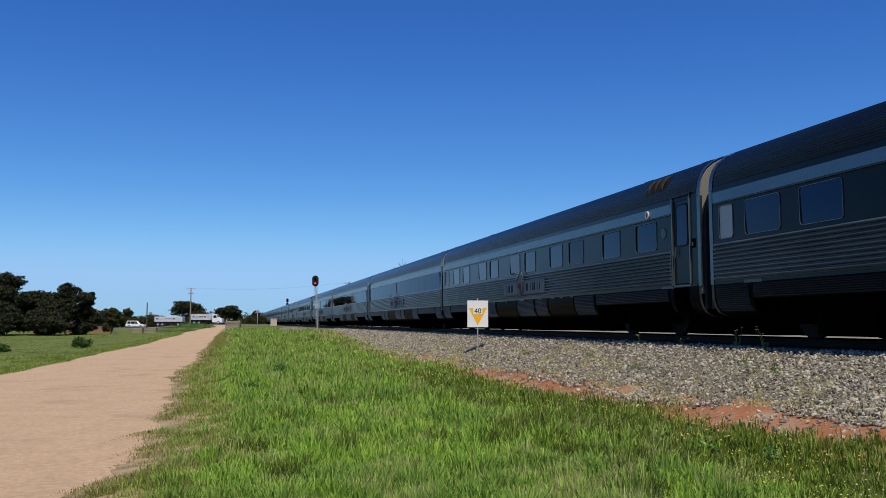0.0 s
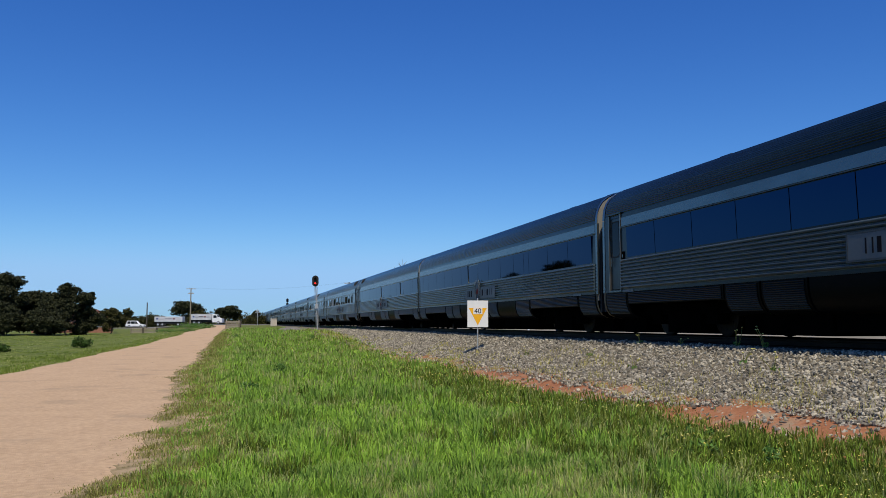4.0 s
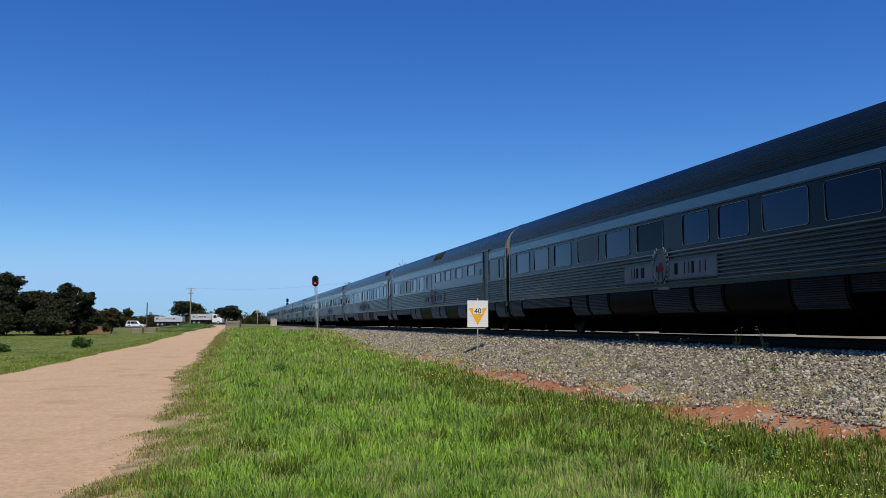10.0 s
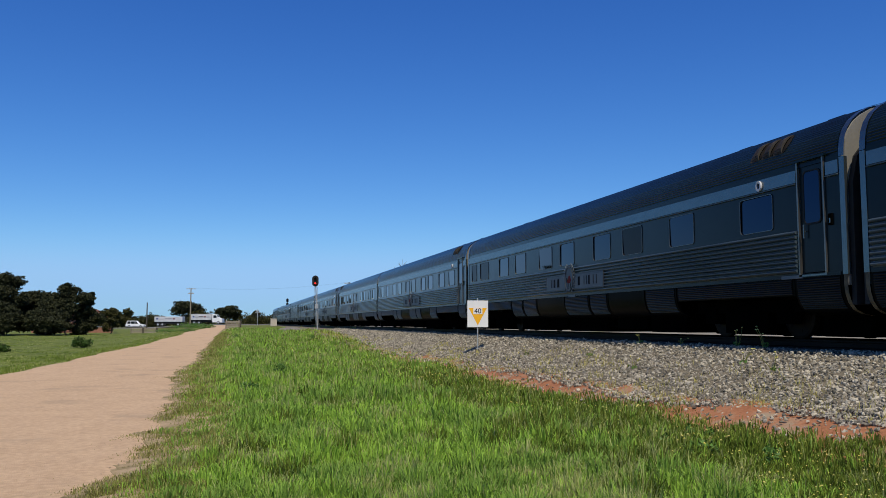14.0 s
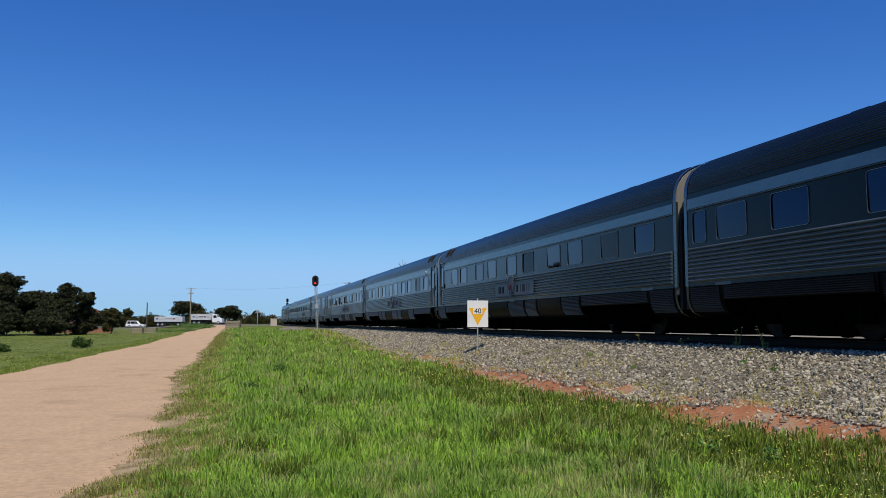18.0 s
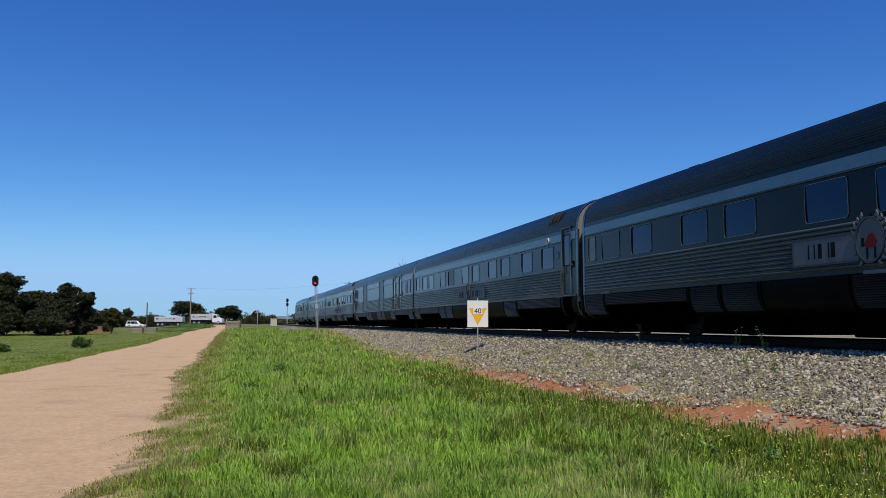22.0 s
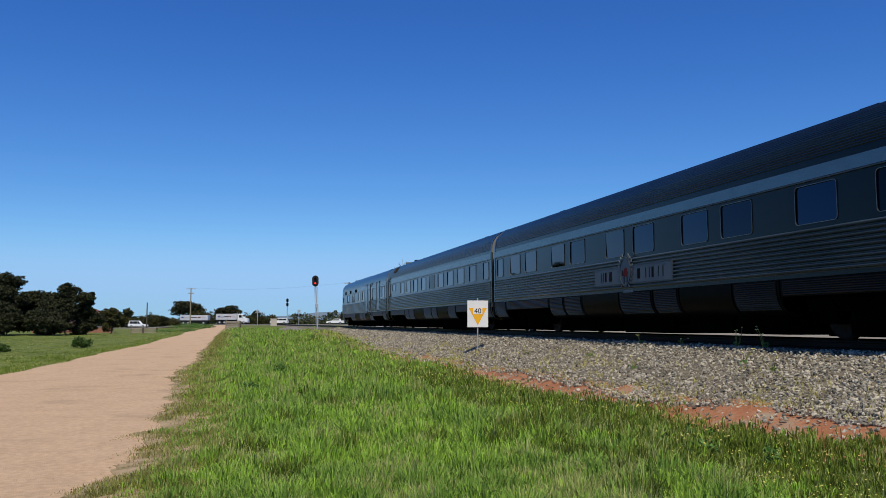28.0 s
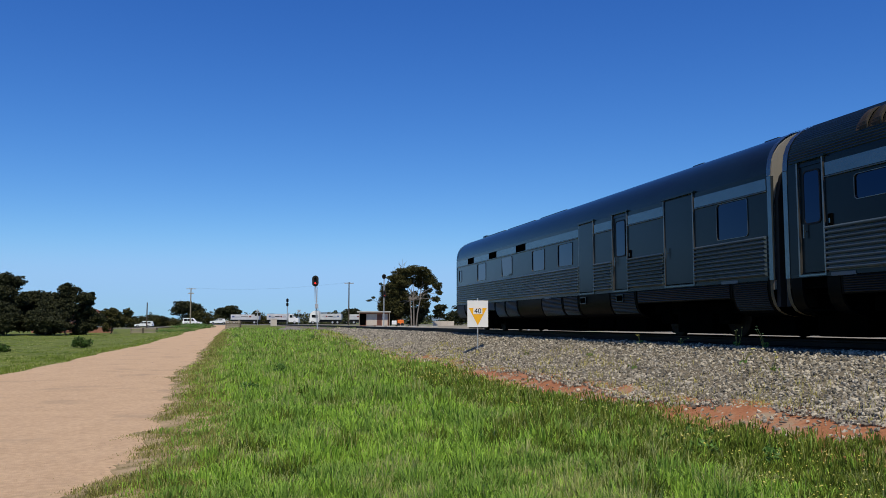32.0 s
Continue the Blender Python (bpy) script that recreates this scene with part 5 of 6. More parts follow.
# ---- trees ----
def leaf_cloud(rng, blobs, n, size):
    """Small leaf quads: two thirds in tufts on the shells of several blobs, the rest loosely inside them."""
    blobs = np.array(blobs, dtype=float)
    tufts = []
    for b in blobs:
        for k in range(13):
            d = rng.normal(size=3)
            d /= np.linalg.norm(d)
            q = rng.uniform(0.26, 0.46)
            tufts.append((*(b[:3] + d * b[3:6] * rng.uniform(0.62, 0.92)), *(b[3:6] * q * (1.15, 1.15, 0.8))))
    def spread(group, m, low, high):
        vol = (group[:, 3] * group[:, 4] * group[:, 5]) ** 0.75
        pick = rng.choice(len(group), m, p=vol / vol.sum())
        d = rng.normal(size=(m, 3))
        d /= np.linalg.norm(d, axis=1)[:, None]
        return group[pick, :3] + d * (rng.uniform(low, high, m) ** 0.6)[:, None] * group[pick, 3:6]
    m = int(n * 0.68)
    c = np.concatenate([spread(np.array(tufts), m, 0.1, 1.05), spread(blobs, n - m, 0.05, 0.9)])
    a = rng.normal(size=(n, 3))
    a /= np.linalg.norm(a, axis=1)[:, None]
    b = np.cross(a, rng.normal(size=(n, 3)))
    b /= np.linalg.norm(b, axis=1)[:, None]
    s = size * rng.uniform(0.5, 1.3, n)[:, None]
    v = np.stack([c - a * s, c + b * s * 0.55, c + a * s, c - b * s * 0.55], 1).reshape(-1, 3)
    return v, np.arange(4 * n).reshape(-1, 4)


def build_tree(px, z, tall, wide, label, seed, n=5000, leaf=0.22, low=0.35, material=None, bark=None, blobs=None, name="gum_tree", stems=1, girth=1.0):
    rng = np.random.default_rng(seed)
    x, y = on_cross_road(px, z)
    t = tagged(empty(name, pose(x, y, float(height(x, y)) - 0.1)), label, "tree")
    if blobs is None:
        blobs = []
        k = 9
        for i in range(k):
            a = 2 * math.pi * i / k + rng.uniform(-0.4, 0.4)
            r = wide * 0.5 * rng.uniform(0.25, 0.72)
            zz = tall * rng.uniform(low + 0.12, 0.86)
            q = wide * rng.uniform(0.15, 0.25)
            blobs.append((r * math.cos(a), r * math.sin(a) * 0.8, zz, q * 1.2, q * 1.1, min(q * 0.8, tall - zz, zz)))
        blobs.append((0, 0, tall * 0.82, wide * 0.24, wide * 0.24, tall * 0.17))
    bm = bmesh.new()
    for sidx in range(stems):
        base = Vector((0.5 * sidx - 0.25 * (stems - 1), 0.2 * sidx, -0.2))
        fork = Vector((base.x * 2.2 + rng.uniform(-0.3, 0.3), rng.uniform(-0.3, 0.3), tall * (low + 0.05)))
        r0 = max(0.1, tall * (0.022 if stems == 1 else 0.013)) * girth
        mid = base.lerp(fork, 0.5) + Vector((rng.uniform(-0.2, 0.2), 0, 0))
        rod(bm, base, mid, r0, r0 * 0.8)
        rod(bm, mid, fork, r0 * 0.8, r0 * 0.62)
        mine = [b for i, b in enumerate(blobs) if i % stems == sidx]
        for b in mine:
            tip = Vector(b[:3])
            knee = fork.lerp(tip, 0.5) + Vector((0, 0, 0.06 * tall * rng.uniform(-0.5, 1)))
            rod(bm, fork, knee, r0 * 0.45, r0 * 0.3, 6)
            rod(bm, knee, tip, r0 * 0.3, r0 * 0.1, 6)
            for _ in range(3):
                e = tip + Vector(rng.normal(size=3)) * b[3] * 0.45
                rod(bm, knee.lerp(tip, rng.uniform(0.3, 0.9)), e, r0 * 0.12, r0 * 0.04, 4)
    part("trunk", bm, bark or BARK, t, "forked trunk and limbs")
    v, f = leaf_cloud(rng, blobs, n, leaf)
    array_mesh("crown", v, f, material or LEAF, t)
    return t


# gum trees along the field's far edge
build_tree(-61.0, 115, 8.9, 8.0, "tall dark gum tree with an open crown", 3, 23417, 0.155, 0.2, bark=BARK_DARK)
build_tree(-57.6, 112, 8.5, 6.0, "tall dark gum tree with an open crown", 4, 15152, 0.155, 0.35, bark=BARK_DARK)
build_tree(-55.0, 116, 6.3, 6.5, "dense dark gum tree at the field's edge", 5, 24795, 0.155, 0.05, bark=BARK_DARK)
build_tree(-52.5, 114, 6.0, 6.0, "dense dark gum tree at the field's edge", 6, 24795, 0.155, 0.02, bark=BARK_DARK)
build_tree(-49.9, 113, 7.2, 5.8, "rounded dark gum tree at the field's edge", 7, 27550, 0.155, 0.02, bark=BARK_DARK)
build_tree(-48.1, 115, 6.0, 4.4, "rounded dark gum tree at the field's edge", 8, 22040, 0.155, 0.02, bark=BARK_DARK)
build_tree(-59.0, 116, 4.8, 9.0, "low dense shrubby tree", 9, 24795, 0.155, 0.05, bark=BARK_DARK)
build_tree(-66.5, 114, 7.4, 7.0, "dense dark gum tree at the field's edge", 10, 13775, 0.155, 0.15, bark=BARK_DARK)
build_tree(-72.0, 112, 8.6, 8.0, "dense dark gum tree at the field's edge", 11, 13775, 0.155, 0.15, bark=BARK_DARK)
build_tree(-78.5, 108, 7.6, 8.0, "dense dark gum tree at the field's edge", 12, 13775, 0.155, 0.15, bark=BARK_DARK)
build_tree(-84.5, 100, 6.6, 8.0, "low dense gum tree at the field's edge", 13, 12397, 0.155, 0.15, bark=BARK_DARK)
build_tree(-95.0, 245, 5.4, 5.0, "small leafy tree behind the road", 14, 3500, 0.3, 0.05)
build_tree(-91.2, 246, 6.0, 5.0, "small leafy tree behind the road", 15, 3500, 0.3, 0.05, material=LEAF_OLIVE)
build_tree(-48.6, 125, 4.0, 3.4, "small olive tree before the brick house", 51, 5200, 0.155, 0.05, material=LEAF_OLIVE, bark=BARK_DARK)
build_tree(-58.5, 110, 4.2, 7.0, "low dense shrubby tree", 18, 12000, 0.155, 0.02, bark=BARK_DARK)
build_tree(-50.8, 109, 3.6, 6.0, "low dense shrubby tree", 19, 11000, 0.155, 0.02, bark=BARK_DARK)
build_tree(-55.5, 108, 4.4, 6.0, "low dense shrubby tree", 17, 11600, 0.155, 0.02, bark=BARK_DARK)
# trees near the level crossing
build_tree(-77.3, 258, 8.2, 11.5, "broad gum tree behind the utility pole", 21, 5500, 0.33, 0.3, bark=BARK_DARK)
build_tree(-74.0, 256, 5.0, 6.5, "low olive tree beside the broad gum", 22, 3000, 0.3, 0.1, material=LEAF_OLIVE)
build_tree(-67.0, 268, 6.3, 8.2, "rounded gum tree behind the crossing", 23, 4500, 0.33, 0.25, bark=BARK_DARK)
build_tree(-71.5, 275, 4.4, 5.0, "small grey gum tree", 24, 2000, 0.33, 0.2)
build_tree(-59.5, 270, 4.6, 3.0, "small upright gum tree by the crossing", 25, 1800, 0.3, 0.25)
build_tree(-88.0, 262, 4.0, 8.0, "low scrubby tree behind the road", 26, 2500, 0.33, 0.1)
build_tree(-96.0, 262, 3.6, 8.0, "low scrubby tree behind the road", 27, 2500, 0.33, 0.1)
build_tree(-32.5, 300, 5.8, 8.0, "spreading gum tree beyond the crossing", 28, 2500, 0.35, 0.3)
# the big gum tree beyond the line
big_gum = build_tree(-5.6, 165, 12.2, 10.5, "large gum tree with pale forked trunks", 31, 39600, 0.182, 0.38, material=LEAF_OLIVE, name="large_gum_tree", stems=3,
           blobs=[(-5.2, 0.8, 6.6, 1.5, 1.2, 1.5), (-5.6, 1.0, 4.2, 1.6, 1.2, 1.8), (-3.7, 0, 9.0, 1.8, 1.6, 1.3), (-2.2, 0.3, 10.4, 1.9, 1.7, 1.1), (0.0, 0, 11.0, 2.1, 1.8, 1.0), (2.0, 0.9, 10.3, 1.9, 1.4, 1.0), (3.4, 0.9, 9.1, 1.7, 1.2, 1.0), (4.7, 0.4, 7.9, 1.1, 1.0, 0.8),
                  (-4.2, 0.5, 7.2, 1.4, 1.5, 1.4), (-2.6, 0.8, 8.2, 1.6, 1.4, 1.2), (-4.0, 0.8, 5.2, 1.5, 1.5, 1.7), (-2.9, 1.2, 6.0, 1.5, 1.4, 1.5), (0.2, 1.6, 9.2, 1.8, 1.2, 1.0), (4.5, 0.5, 5.4, 0.8, 0.8, 0.7), (1.8, 2.0, 8.4, 1.5, 1.0, 0.9), (5.1, 0.5, 6.6, 0.7, 0.7, 0.5),
                  (-1.6, -0.4, 8.4, 1.1, 0.8, 0.8), (3.0, 1.4, 7.2, 0.9, 0.8, 0.7), (-1.9, 0.2, 6.2, 1.2, 1.0, 1.2), (-3.4, 0, 3.4, 1.5, 1.2, 1.6), (-1.6, 1.4, 4.2, 1.3, 1.0, 1.6), (0.6, 2.0, 5.4, 1.4, 1.0, 1.8), (2.6, 2.2, 5.0, 1.4, 1.0, 1.8)])
twigs = bmesh.new()
for k, (x, z, dx, dz) in enumerate(((-2.6, 11.0, -0.5, 1.5), (-2.4, 11.2, 0.1, 1.9), (-2.3, 11.0, 0.7, 1.3), (-2.5, 11.6, -0.9, 0.6), (-2.2, 11.8, 0.9, 0.8), (-3.2, 10.2, -0.9, 1.3))):
    rod(twigs, (x, 0, z), (x + dx * 0.5, 0.1, z + dz * 0.6), 0.05, 0.035, 5)
    rod(twigs, (x + dx * 0.5, 0.1, z + dz * 0.6), (x + dx * 0.8, 0.1, z + dz), 0.035, 0.015, 5)
part("dead_twigs", twigs, BARK, big_gum, "bare grey twigs above the crown")
build_tree(-9.3, 168, 6.6, 6.5, "dense dark shrub under the big gum", 32, 19800, 0.168, 0.02, name="tall_shrub", bark=BARK_DARK)
build_tree(-5.5, 172, 4.0, 6.0, "dense dark shrub under the big gum", 33, 7200, 0.168, 0.02, name="tall_shrub", bark=BARK_DARK)
build_tree(-12.2, 164, 8.4, 2.4, "thin straggly gum sapling with sparse leaves", 34, 1300, 0.13, 0.5, name="gum_sapling", girth=0.38, bark=BARK_DARK,
           blobs=[(-2.0, 0, 5.0, 0.7, 0.5, 0.22), (-1.2, 0, 5.5, 0.4, 0.5, 0.3), (0.2, 0, 8.2, 0.3, 0.4, 0.35), (0.9, 0, 6.7, 0.5, 0.5, 0.5), (0.5, 0, 7.5, 0.25, 0.3, 0.5), (1.3, 0, 5.6, 0.5, 0.5, 0.7), (0.6, 0, 4.6, 0.6, 0.5, 0.5)])
build_tree(-0.9, 185, 4.8, 3.4, "small gum tree beyond the yard", 35, 4500, 0.175, 0.3)
build_tree(4.6, 215, 5.6, 9.0, "broad scrubby tree beyond the yard", 36, 3500, 0.3, 0.1)


def build_bush(px, z, tall, wide, seed, label, leaf=0.045, material=WEED):
    rng = np.random.default_rng(seed)
    x, y = on_cross_road(px, z)
    b = tagged(empty("bush", pose(x, y, float(height(x, y)))), label, "bush")
    bm = bmesh.new()
    for k in range(6):
        a = k * 1.05
        rod(bm, (0, 0, -0.1), (0.3 * wide * math.cos(a), 0.3 * wide * math.sin(a), tall * 0.7), 0.02, 0.008, 5)
    part("stems", bm, BARK_DARK, b)
    v, f = leaf_cloud(rng, [(0, 0, tall * 0.45, wide * 0.4, wide * 0.4, tall * 0.45), (wide * 0.25, 0, tall * 0.35, wide * 0.3, wide * 0.3, tall * 0.35), (-wide * 0.28, 0, tall * 0.3, wide * 0.25, wide * 0.3, tall * 0.3)], 1100, leaf)
    array_mesh("foliage", v, f, material, b)


build_bush(-23.2, 55, 0.85, 1.2, 41, "small dark green bush in the field", 0.07, LEAF_BUSH)
build_bush(-24.0, 46, 0.75, 1.3, 42, "low green bush at the field's near edge", 0.07, LEAF_BUSH)
build_bush(-35.0, 108, 0.5, 3.0, 44, "low tuft of rank green growth beside the lane")
build_bush(-44.9, 150, 1.2, 5.0, 46, "low tuft of rank green growth beside the lane", 0.1)
build_bush(-43.6, 154, 1.1, 4.5, 47, "low tuft of rank green growth beside the lane", 0.1)
build_bush(-33.6, 112, 0.45, 2.4, 45, "low tuft of rank green growth beside the lane")


for k, (px, z, tall, wide) in enumerate(((-93, 262, 4.2, 6.5), (-88, 258, 5.2, 5.0), (-84, 264, 3.8, 6.0), (-71, 262, 5.0, 4.5), (-61, 266, 4.4, 6.0), (-58, 270, 4.8, 5.0), (-54, 268, 3.6, 5.0))):
    build_bush(px, z, tall, wide, 520 + k, "grey-green scrub beyond the crossing road", 0.24, LEAF_OLIVE)


def far_scrub():
    rng = np.random.default_rng(77)
    blobs = []
    for px in np.arange(-330, 420, 7.0):
        z = 430 + rng.uniform(-40, 60)
        x, y = on_cross_road(px + rng.uniform(-3, 3), z)
        h = rng.uniform(2.2, 5.2) * (1.0 if rng.random() > 0.12 else 1.5)
        blobs.append((x, y, 1.0 + h * 0.45, rng.uniform(4, 8), 4, h * 0.55))
    v, f = leaf_cloud(rng, blobs, 26000, 0.75)
    tagged(array_mesh("far_scrub", v, f, FARWOOD), "distant belt of dark scrub and trees", "scrub", kind="stuff")
    blobs = []
    for px in np.arange(-120, -30, 4.0):
        z = 290 + rng.uniform(-15, 25)
        x, y = on_cross_road(px, z)
        h = rng.uniform(1.2, 2.6)
        blobs.append((x, y, 1.0 + h * 0.45, rng.uniform(2, 4), 2, h * 0.55))
    v, f = leaf_cloud(rng, blobs, 9000, 0.4)
    tagged(array_mesh("roadside_scrub", v, f, FARWOOD), "low grey-green scrub behind the road", "scrub", kind="stuff")
    bm = bmesh.new()
    rows = []
    for i, px in enumerate(np.linspace(-1500, 2600, 90)):
        x, y = on_cross_road(px, 3600)
        top = 8 + (30 + 8 * math.sin(i * 0.33) + 4 * math.sin(i * 0.9 + 1)) * float(ss(-1000, -700, px))
        rows.append((bm.verts.new((x, y, -5)), bm.verts.new((x, y, top))))
    for (a, b), (c, d) in zip(rows, rows[1:]):
        bm.faces.new((a, c, d, b))
    tagged(part("backdrop", bm, HILL), "hills on the horizon, blue haze painted into their colour", "hills", kind="structure")


far_scrub()


# ---- road vehicles; they face +x, origin on the ground under the middle ----
ROAD_WHEELS = {}


def wheel_part(vehicle, x, y, r, w=0.24):
    bm = bmesh.new()
    wheel_mesh(bm, (0, 0, 0), r, w, 16)
    bmesh.ops.rotate(bm, verts=bm.verts, matrix=Matrix.Rotation(radians(90), 3, "Z"))
    o = part("wheel", bm, RUBBER, vehicle)
    bm = rod(bmesh.new(), (0, -w * 0.52, 0), (0, w * 0.52, 0), r * 0.55, n=10)
    part("rim", bm, GALV, o, "pale wheel rim")
    o.matrix_parent_inverse = Matrix.Translation((x, y, 0))
    o.location = (0, 0, r)
    ROAD_WHEELS.setdefault(vehicle.name, []).append((o, r))


def build_road_car(label, length=4.6, tall=1.5, estate=False):
    c = tagged(empty("car"), label, "car", "vehicles at the crossing")
    L, w = length / 2, 0.88
    prof = [(-L, 0.32), (L, 0.3), (L + 0.02, 0.55), (L - 0.12, 0.78), (L * 0.42, 0.95), (-L * 0.98, 0.98), (-L - 0.02, 0.6)]
    bm = sweep(bmesh.new(), prof, -w, w, closed=True, caps=True)
    bmesh.ops.bevel(bm, geom=bm.edges[:], offset=0.05, segments=2, affect="EDGES")
    part("body", bm, WHITE, c, "white painted body")
    back = -L * 0.95 if estate else -L * 0.62
    roof = [(L * 0.42, 0.93), (L * 0.08, tall), (-L * (0.86 if estate else 0.55), tall), (back, 0.95)]
    bm = sweep(bmesh.new(), roof, -w * 0.86, w * 0.86, closed=True, caps=True)
    bmesh.ops.bevel(bm, geom=bm.edges[:], offset=0.04, segments=2, affect="EDGES")
    part("cabin", bm, WHITE, c)
    for s in (-1, 1):
        for a, b in ((L * 0.33, 0.02 * L), (-0.02 * L, -L * 0.44), (-L * 0.48, -L * 0.82))[:3 if estate else 2]:
            bm = bmesh.new()
            q = w * 0.862 * s
            pts = [(a, 1.03), (a - (0.2 * L if a > 0 else 0), tall - 0.17), (b, tall - 0.17), (b, 1.03)]
            o = [bm.verts.new((px, q + s * 0.012, pz)) for px, pz in pts]
            i = [bm.verts.new((px, q - s * 0.02, pz)) for px, pz in pts]
            bm.faces.new(o)
            for k in range(4):
                bm.faces.new((o[k], i[k], i[(k + 1) % 4], o[(k + 1) % 4]))
            part("window", bm, DARK_GLASS, c, "dark side window")
        part("headlight", boxed(L - 0.12, L + 0.03, s * 0.6 - 0.18, s * 0.6 + 0.18, 0.6, 0.74, bevel=0.02), GALV, c)
        part("tail_light", boxed(-L - 0.03, -L + 0.08, s * 0.68 - 0.12, s * 0.68 + 0.12, 0.66, 0.86), RED_INK, c)
    part("windscreen", boxed(L * 0.2, L * 0.26, -0.66, 0.66, 1.02, 1.3), DARK_GLASS, c)
    for s in (-1, 1):
        for x in (-L * 0.6, L * 0.62):
            wheel_part(c, x, s * 0.8, 0.33, 0.22)
    return c


def add_banner(parent, x0, x1, z0, z1, y):
    """Printed side panel whose writing is plain coloured bars."""
    for s in (-1, 1):
        yy = s * y
        for a, b, c, d, m in ((0.05, 0.13, 0.45, 0.7, BLUE_PAINT), (0.16, 0.34, 0.42, 0.62, GALV), (0.37, 0.62, 0.5, 0.62, DARK_INK), (0.66, 0.74, 0.45, 0.68, RED_INK), (0.8, 0.95, 0.48, 0.62, GALV)):
            part("bar", boxed(x0 + (x1 - x0) * a, x0 + (x1 - x0) * b, min(yy, yy + s * 0.012), max(yy, yy + s * 0.012), z0 + (z1 - z0) * c, z0 + (z1 - z0) * d), m, parent)


def build_tipper(label, long_nose=True):
    t = tagged(empty("truck"), label, "truck", "vehicles at the crossing")
    part("chassis", boxed(-4.1, 3.9, -0.9, 0.9, 0.6, 1.18), RUBBER, t)
    bm = sweep(bmesh.new(), [(-4.2, 1.22), (1.2, 1.22), (1.45, 1.6), (1.45, 2.75), (-4.2, 2.75)], -1.2, 1.2, closed=True, caps=True)
    b = part("tray", bm, WHITE_DUSTY, t, "white steel tipper body")
    for k in range(6):
        for s in (-1, 1):
            q = -3.9 + k * 1.0
            part("rib", boxed(q, q + 0.09, min(s * 1.2, s * 1.26), max(s * 1.2, s * 1.26), 1.24, 2.72), WHITE_DUSTY, b)
    add_banner(b, -3.8, 1.2, 1.25, 2.7, 1.262)
    bm = bmesh.new()
    sweep(bm, [(-4.1, 2.76), (-2.5, 2.95), (0.2, 2.98), (1.4, 2.76)], -1.1, 1.1)
    part("load_cover", bm, GALV, b)
    prof = [(1.65, 0.55), (3.0, 0.55), (4.3, 0.5), (4.3, 1.5), (3.15, 1.72), (2.75, 2.6), (1.65, 2.75)] if long_nose else [(1.65, 0.5), (4.2, 0.5), (4.2, 1.6), (3.95, 2.9), (3.2, 3.5), (1.65, 3.5)]
    bm = sweep(bmesh.new(), prof, -1.15, 1.15, closed=True, caps=True)
    bmesh.ops.bevel(bm, geom=bm.edges[:], offset=0.06, segments=2, affect="EDGES")
    cab = part("cab", bm, WHITE, t, "white cab")
    zt = 2.45
    for s in (-1, 1):
        part("window", boxed(1.95, 2.7 if long_nose else 3.6, min(s * 1.15, s * 1.17), max(s * 1.15, s * 1.17), 1.75, zt), DARK_GLASS, cab)
        part("mirror", boxed(2.85, 2.95, min(s * 1.3, s * 1.45), max(s * 1.3, s * 1.45), 1.7, 2.2), RUBBER, cab)
        part("exhaust", rod(bmesh.new(), (1.55, s * 1.0, 0.9), (1.55, s * 1.0, 3.1), 0.07, n=8), GALV, t)
    part("windscreen", boxed(2.86 if long_nose else 4.05, 3.0 if long_nose else 4.12, -0.95, 0.95, 1.85, 2.45), DARK_GLASS, cab)
    part("bumper", boxed(4.25, 4.42, -1.15, 1.15, 0.4, 0.75, bevel=0.03), GALV, t)
    for x in (3.3, -1.9, -3.2):
        for s in (-1, 1):
            wheel_part(t, x, s * 0.95, 0.5, 0.4)
    return t


def build_dog_trailer(label):
    t = tagged(empty("trailer"), label, "trailer", "vehicles at the crossing")
    part("chassis", boxed(-3.6, 3.6, -1.0, 1.0, 0.65, 1.18), RUBBER, t)
    b = part("body", boxed(-3.75, 3.75, -1.2, 1.2, 1.22, 2.6, bevel=0.04), WHITE_DUSTY, t, "white box body with printed sides")
    add_banner(b, -3.7, 3.7, 1.2, 2.6, 1.205)
    part("drawbar", boxed(3.6, 5.6, -0.08, 0.08, 0.6, 0.75), RUBBER, t)
    for x in (2.6, -1.6, -2.8):
        for s in (-1, 1):
            wheel_part(t, x, s * 0.95, 0.5, 0.4)
    return t


truck_a = build_tipper("white tipper truck with a bonneted cab")
trailer_a = build_dog_trailer("white tipping trailer with coloured bars on its side")
truck_b = build_tipper("white truck with a tall flat-fronted cab", False)
trailer_b = build_dog_trailer("white tipping trailer behind the tall truck")
car_a = build_road_car("white wagon waiting at the crossing", 5.0, 1.85, True)
car_b = build_road_car("white wagon driving over the crossing", 4.7, 1.65, True)
car_c = build_road_car("white sedan driving over the crossing", 4.6, 1.46)


# ---- loose stones of the ballast ----
def stone_shapes(k):
    shapes = []
    for s in range(k):
        rng = np.random.default_rng(900 + s)
        bm = bmesh.new()
        bmesh.ops.create_icosphere(bm, subdivisions=1, radius=1.0)
        v = np.array([q.co[:] for q in bm.verts])
        f = np.array([[q.index for q in p.verts] for p in bm.faces])
        bm.free()
        v *= rng.uniform(0.58, 1.3, (len(v), 1))
        v *= rng.uniform(0.55, 1.15, 3)
        shapes.append((v, f))
    return shapes


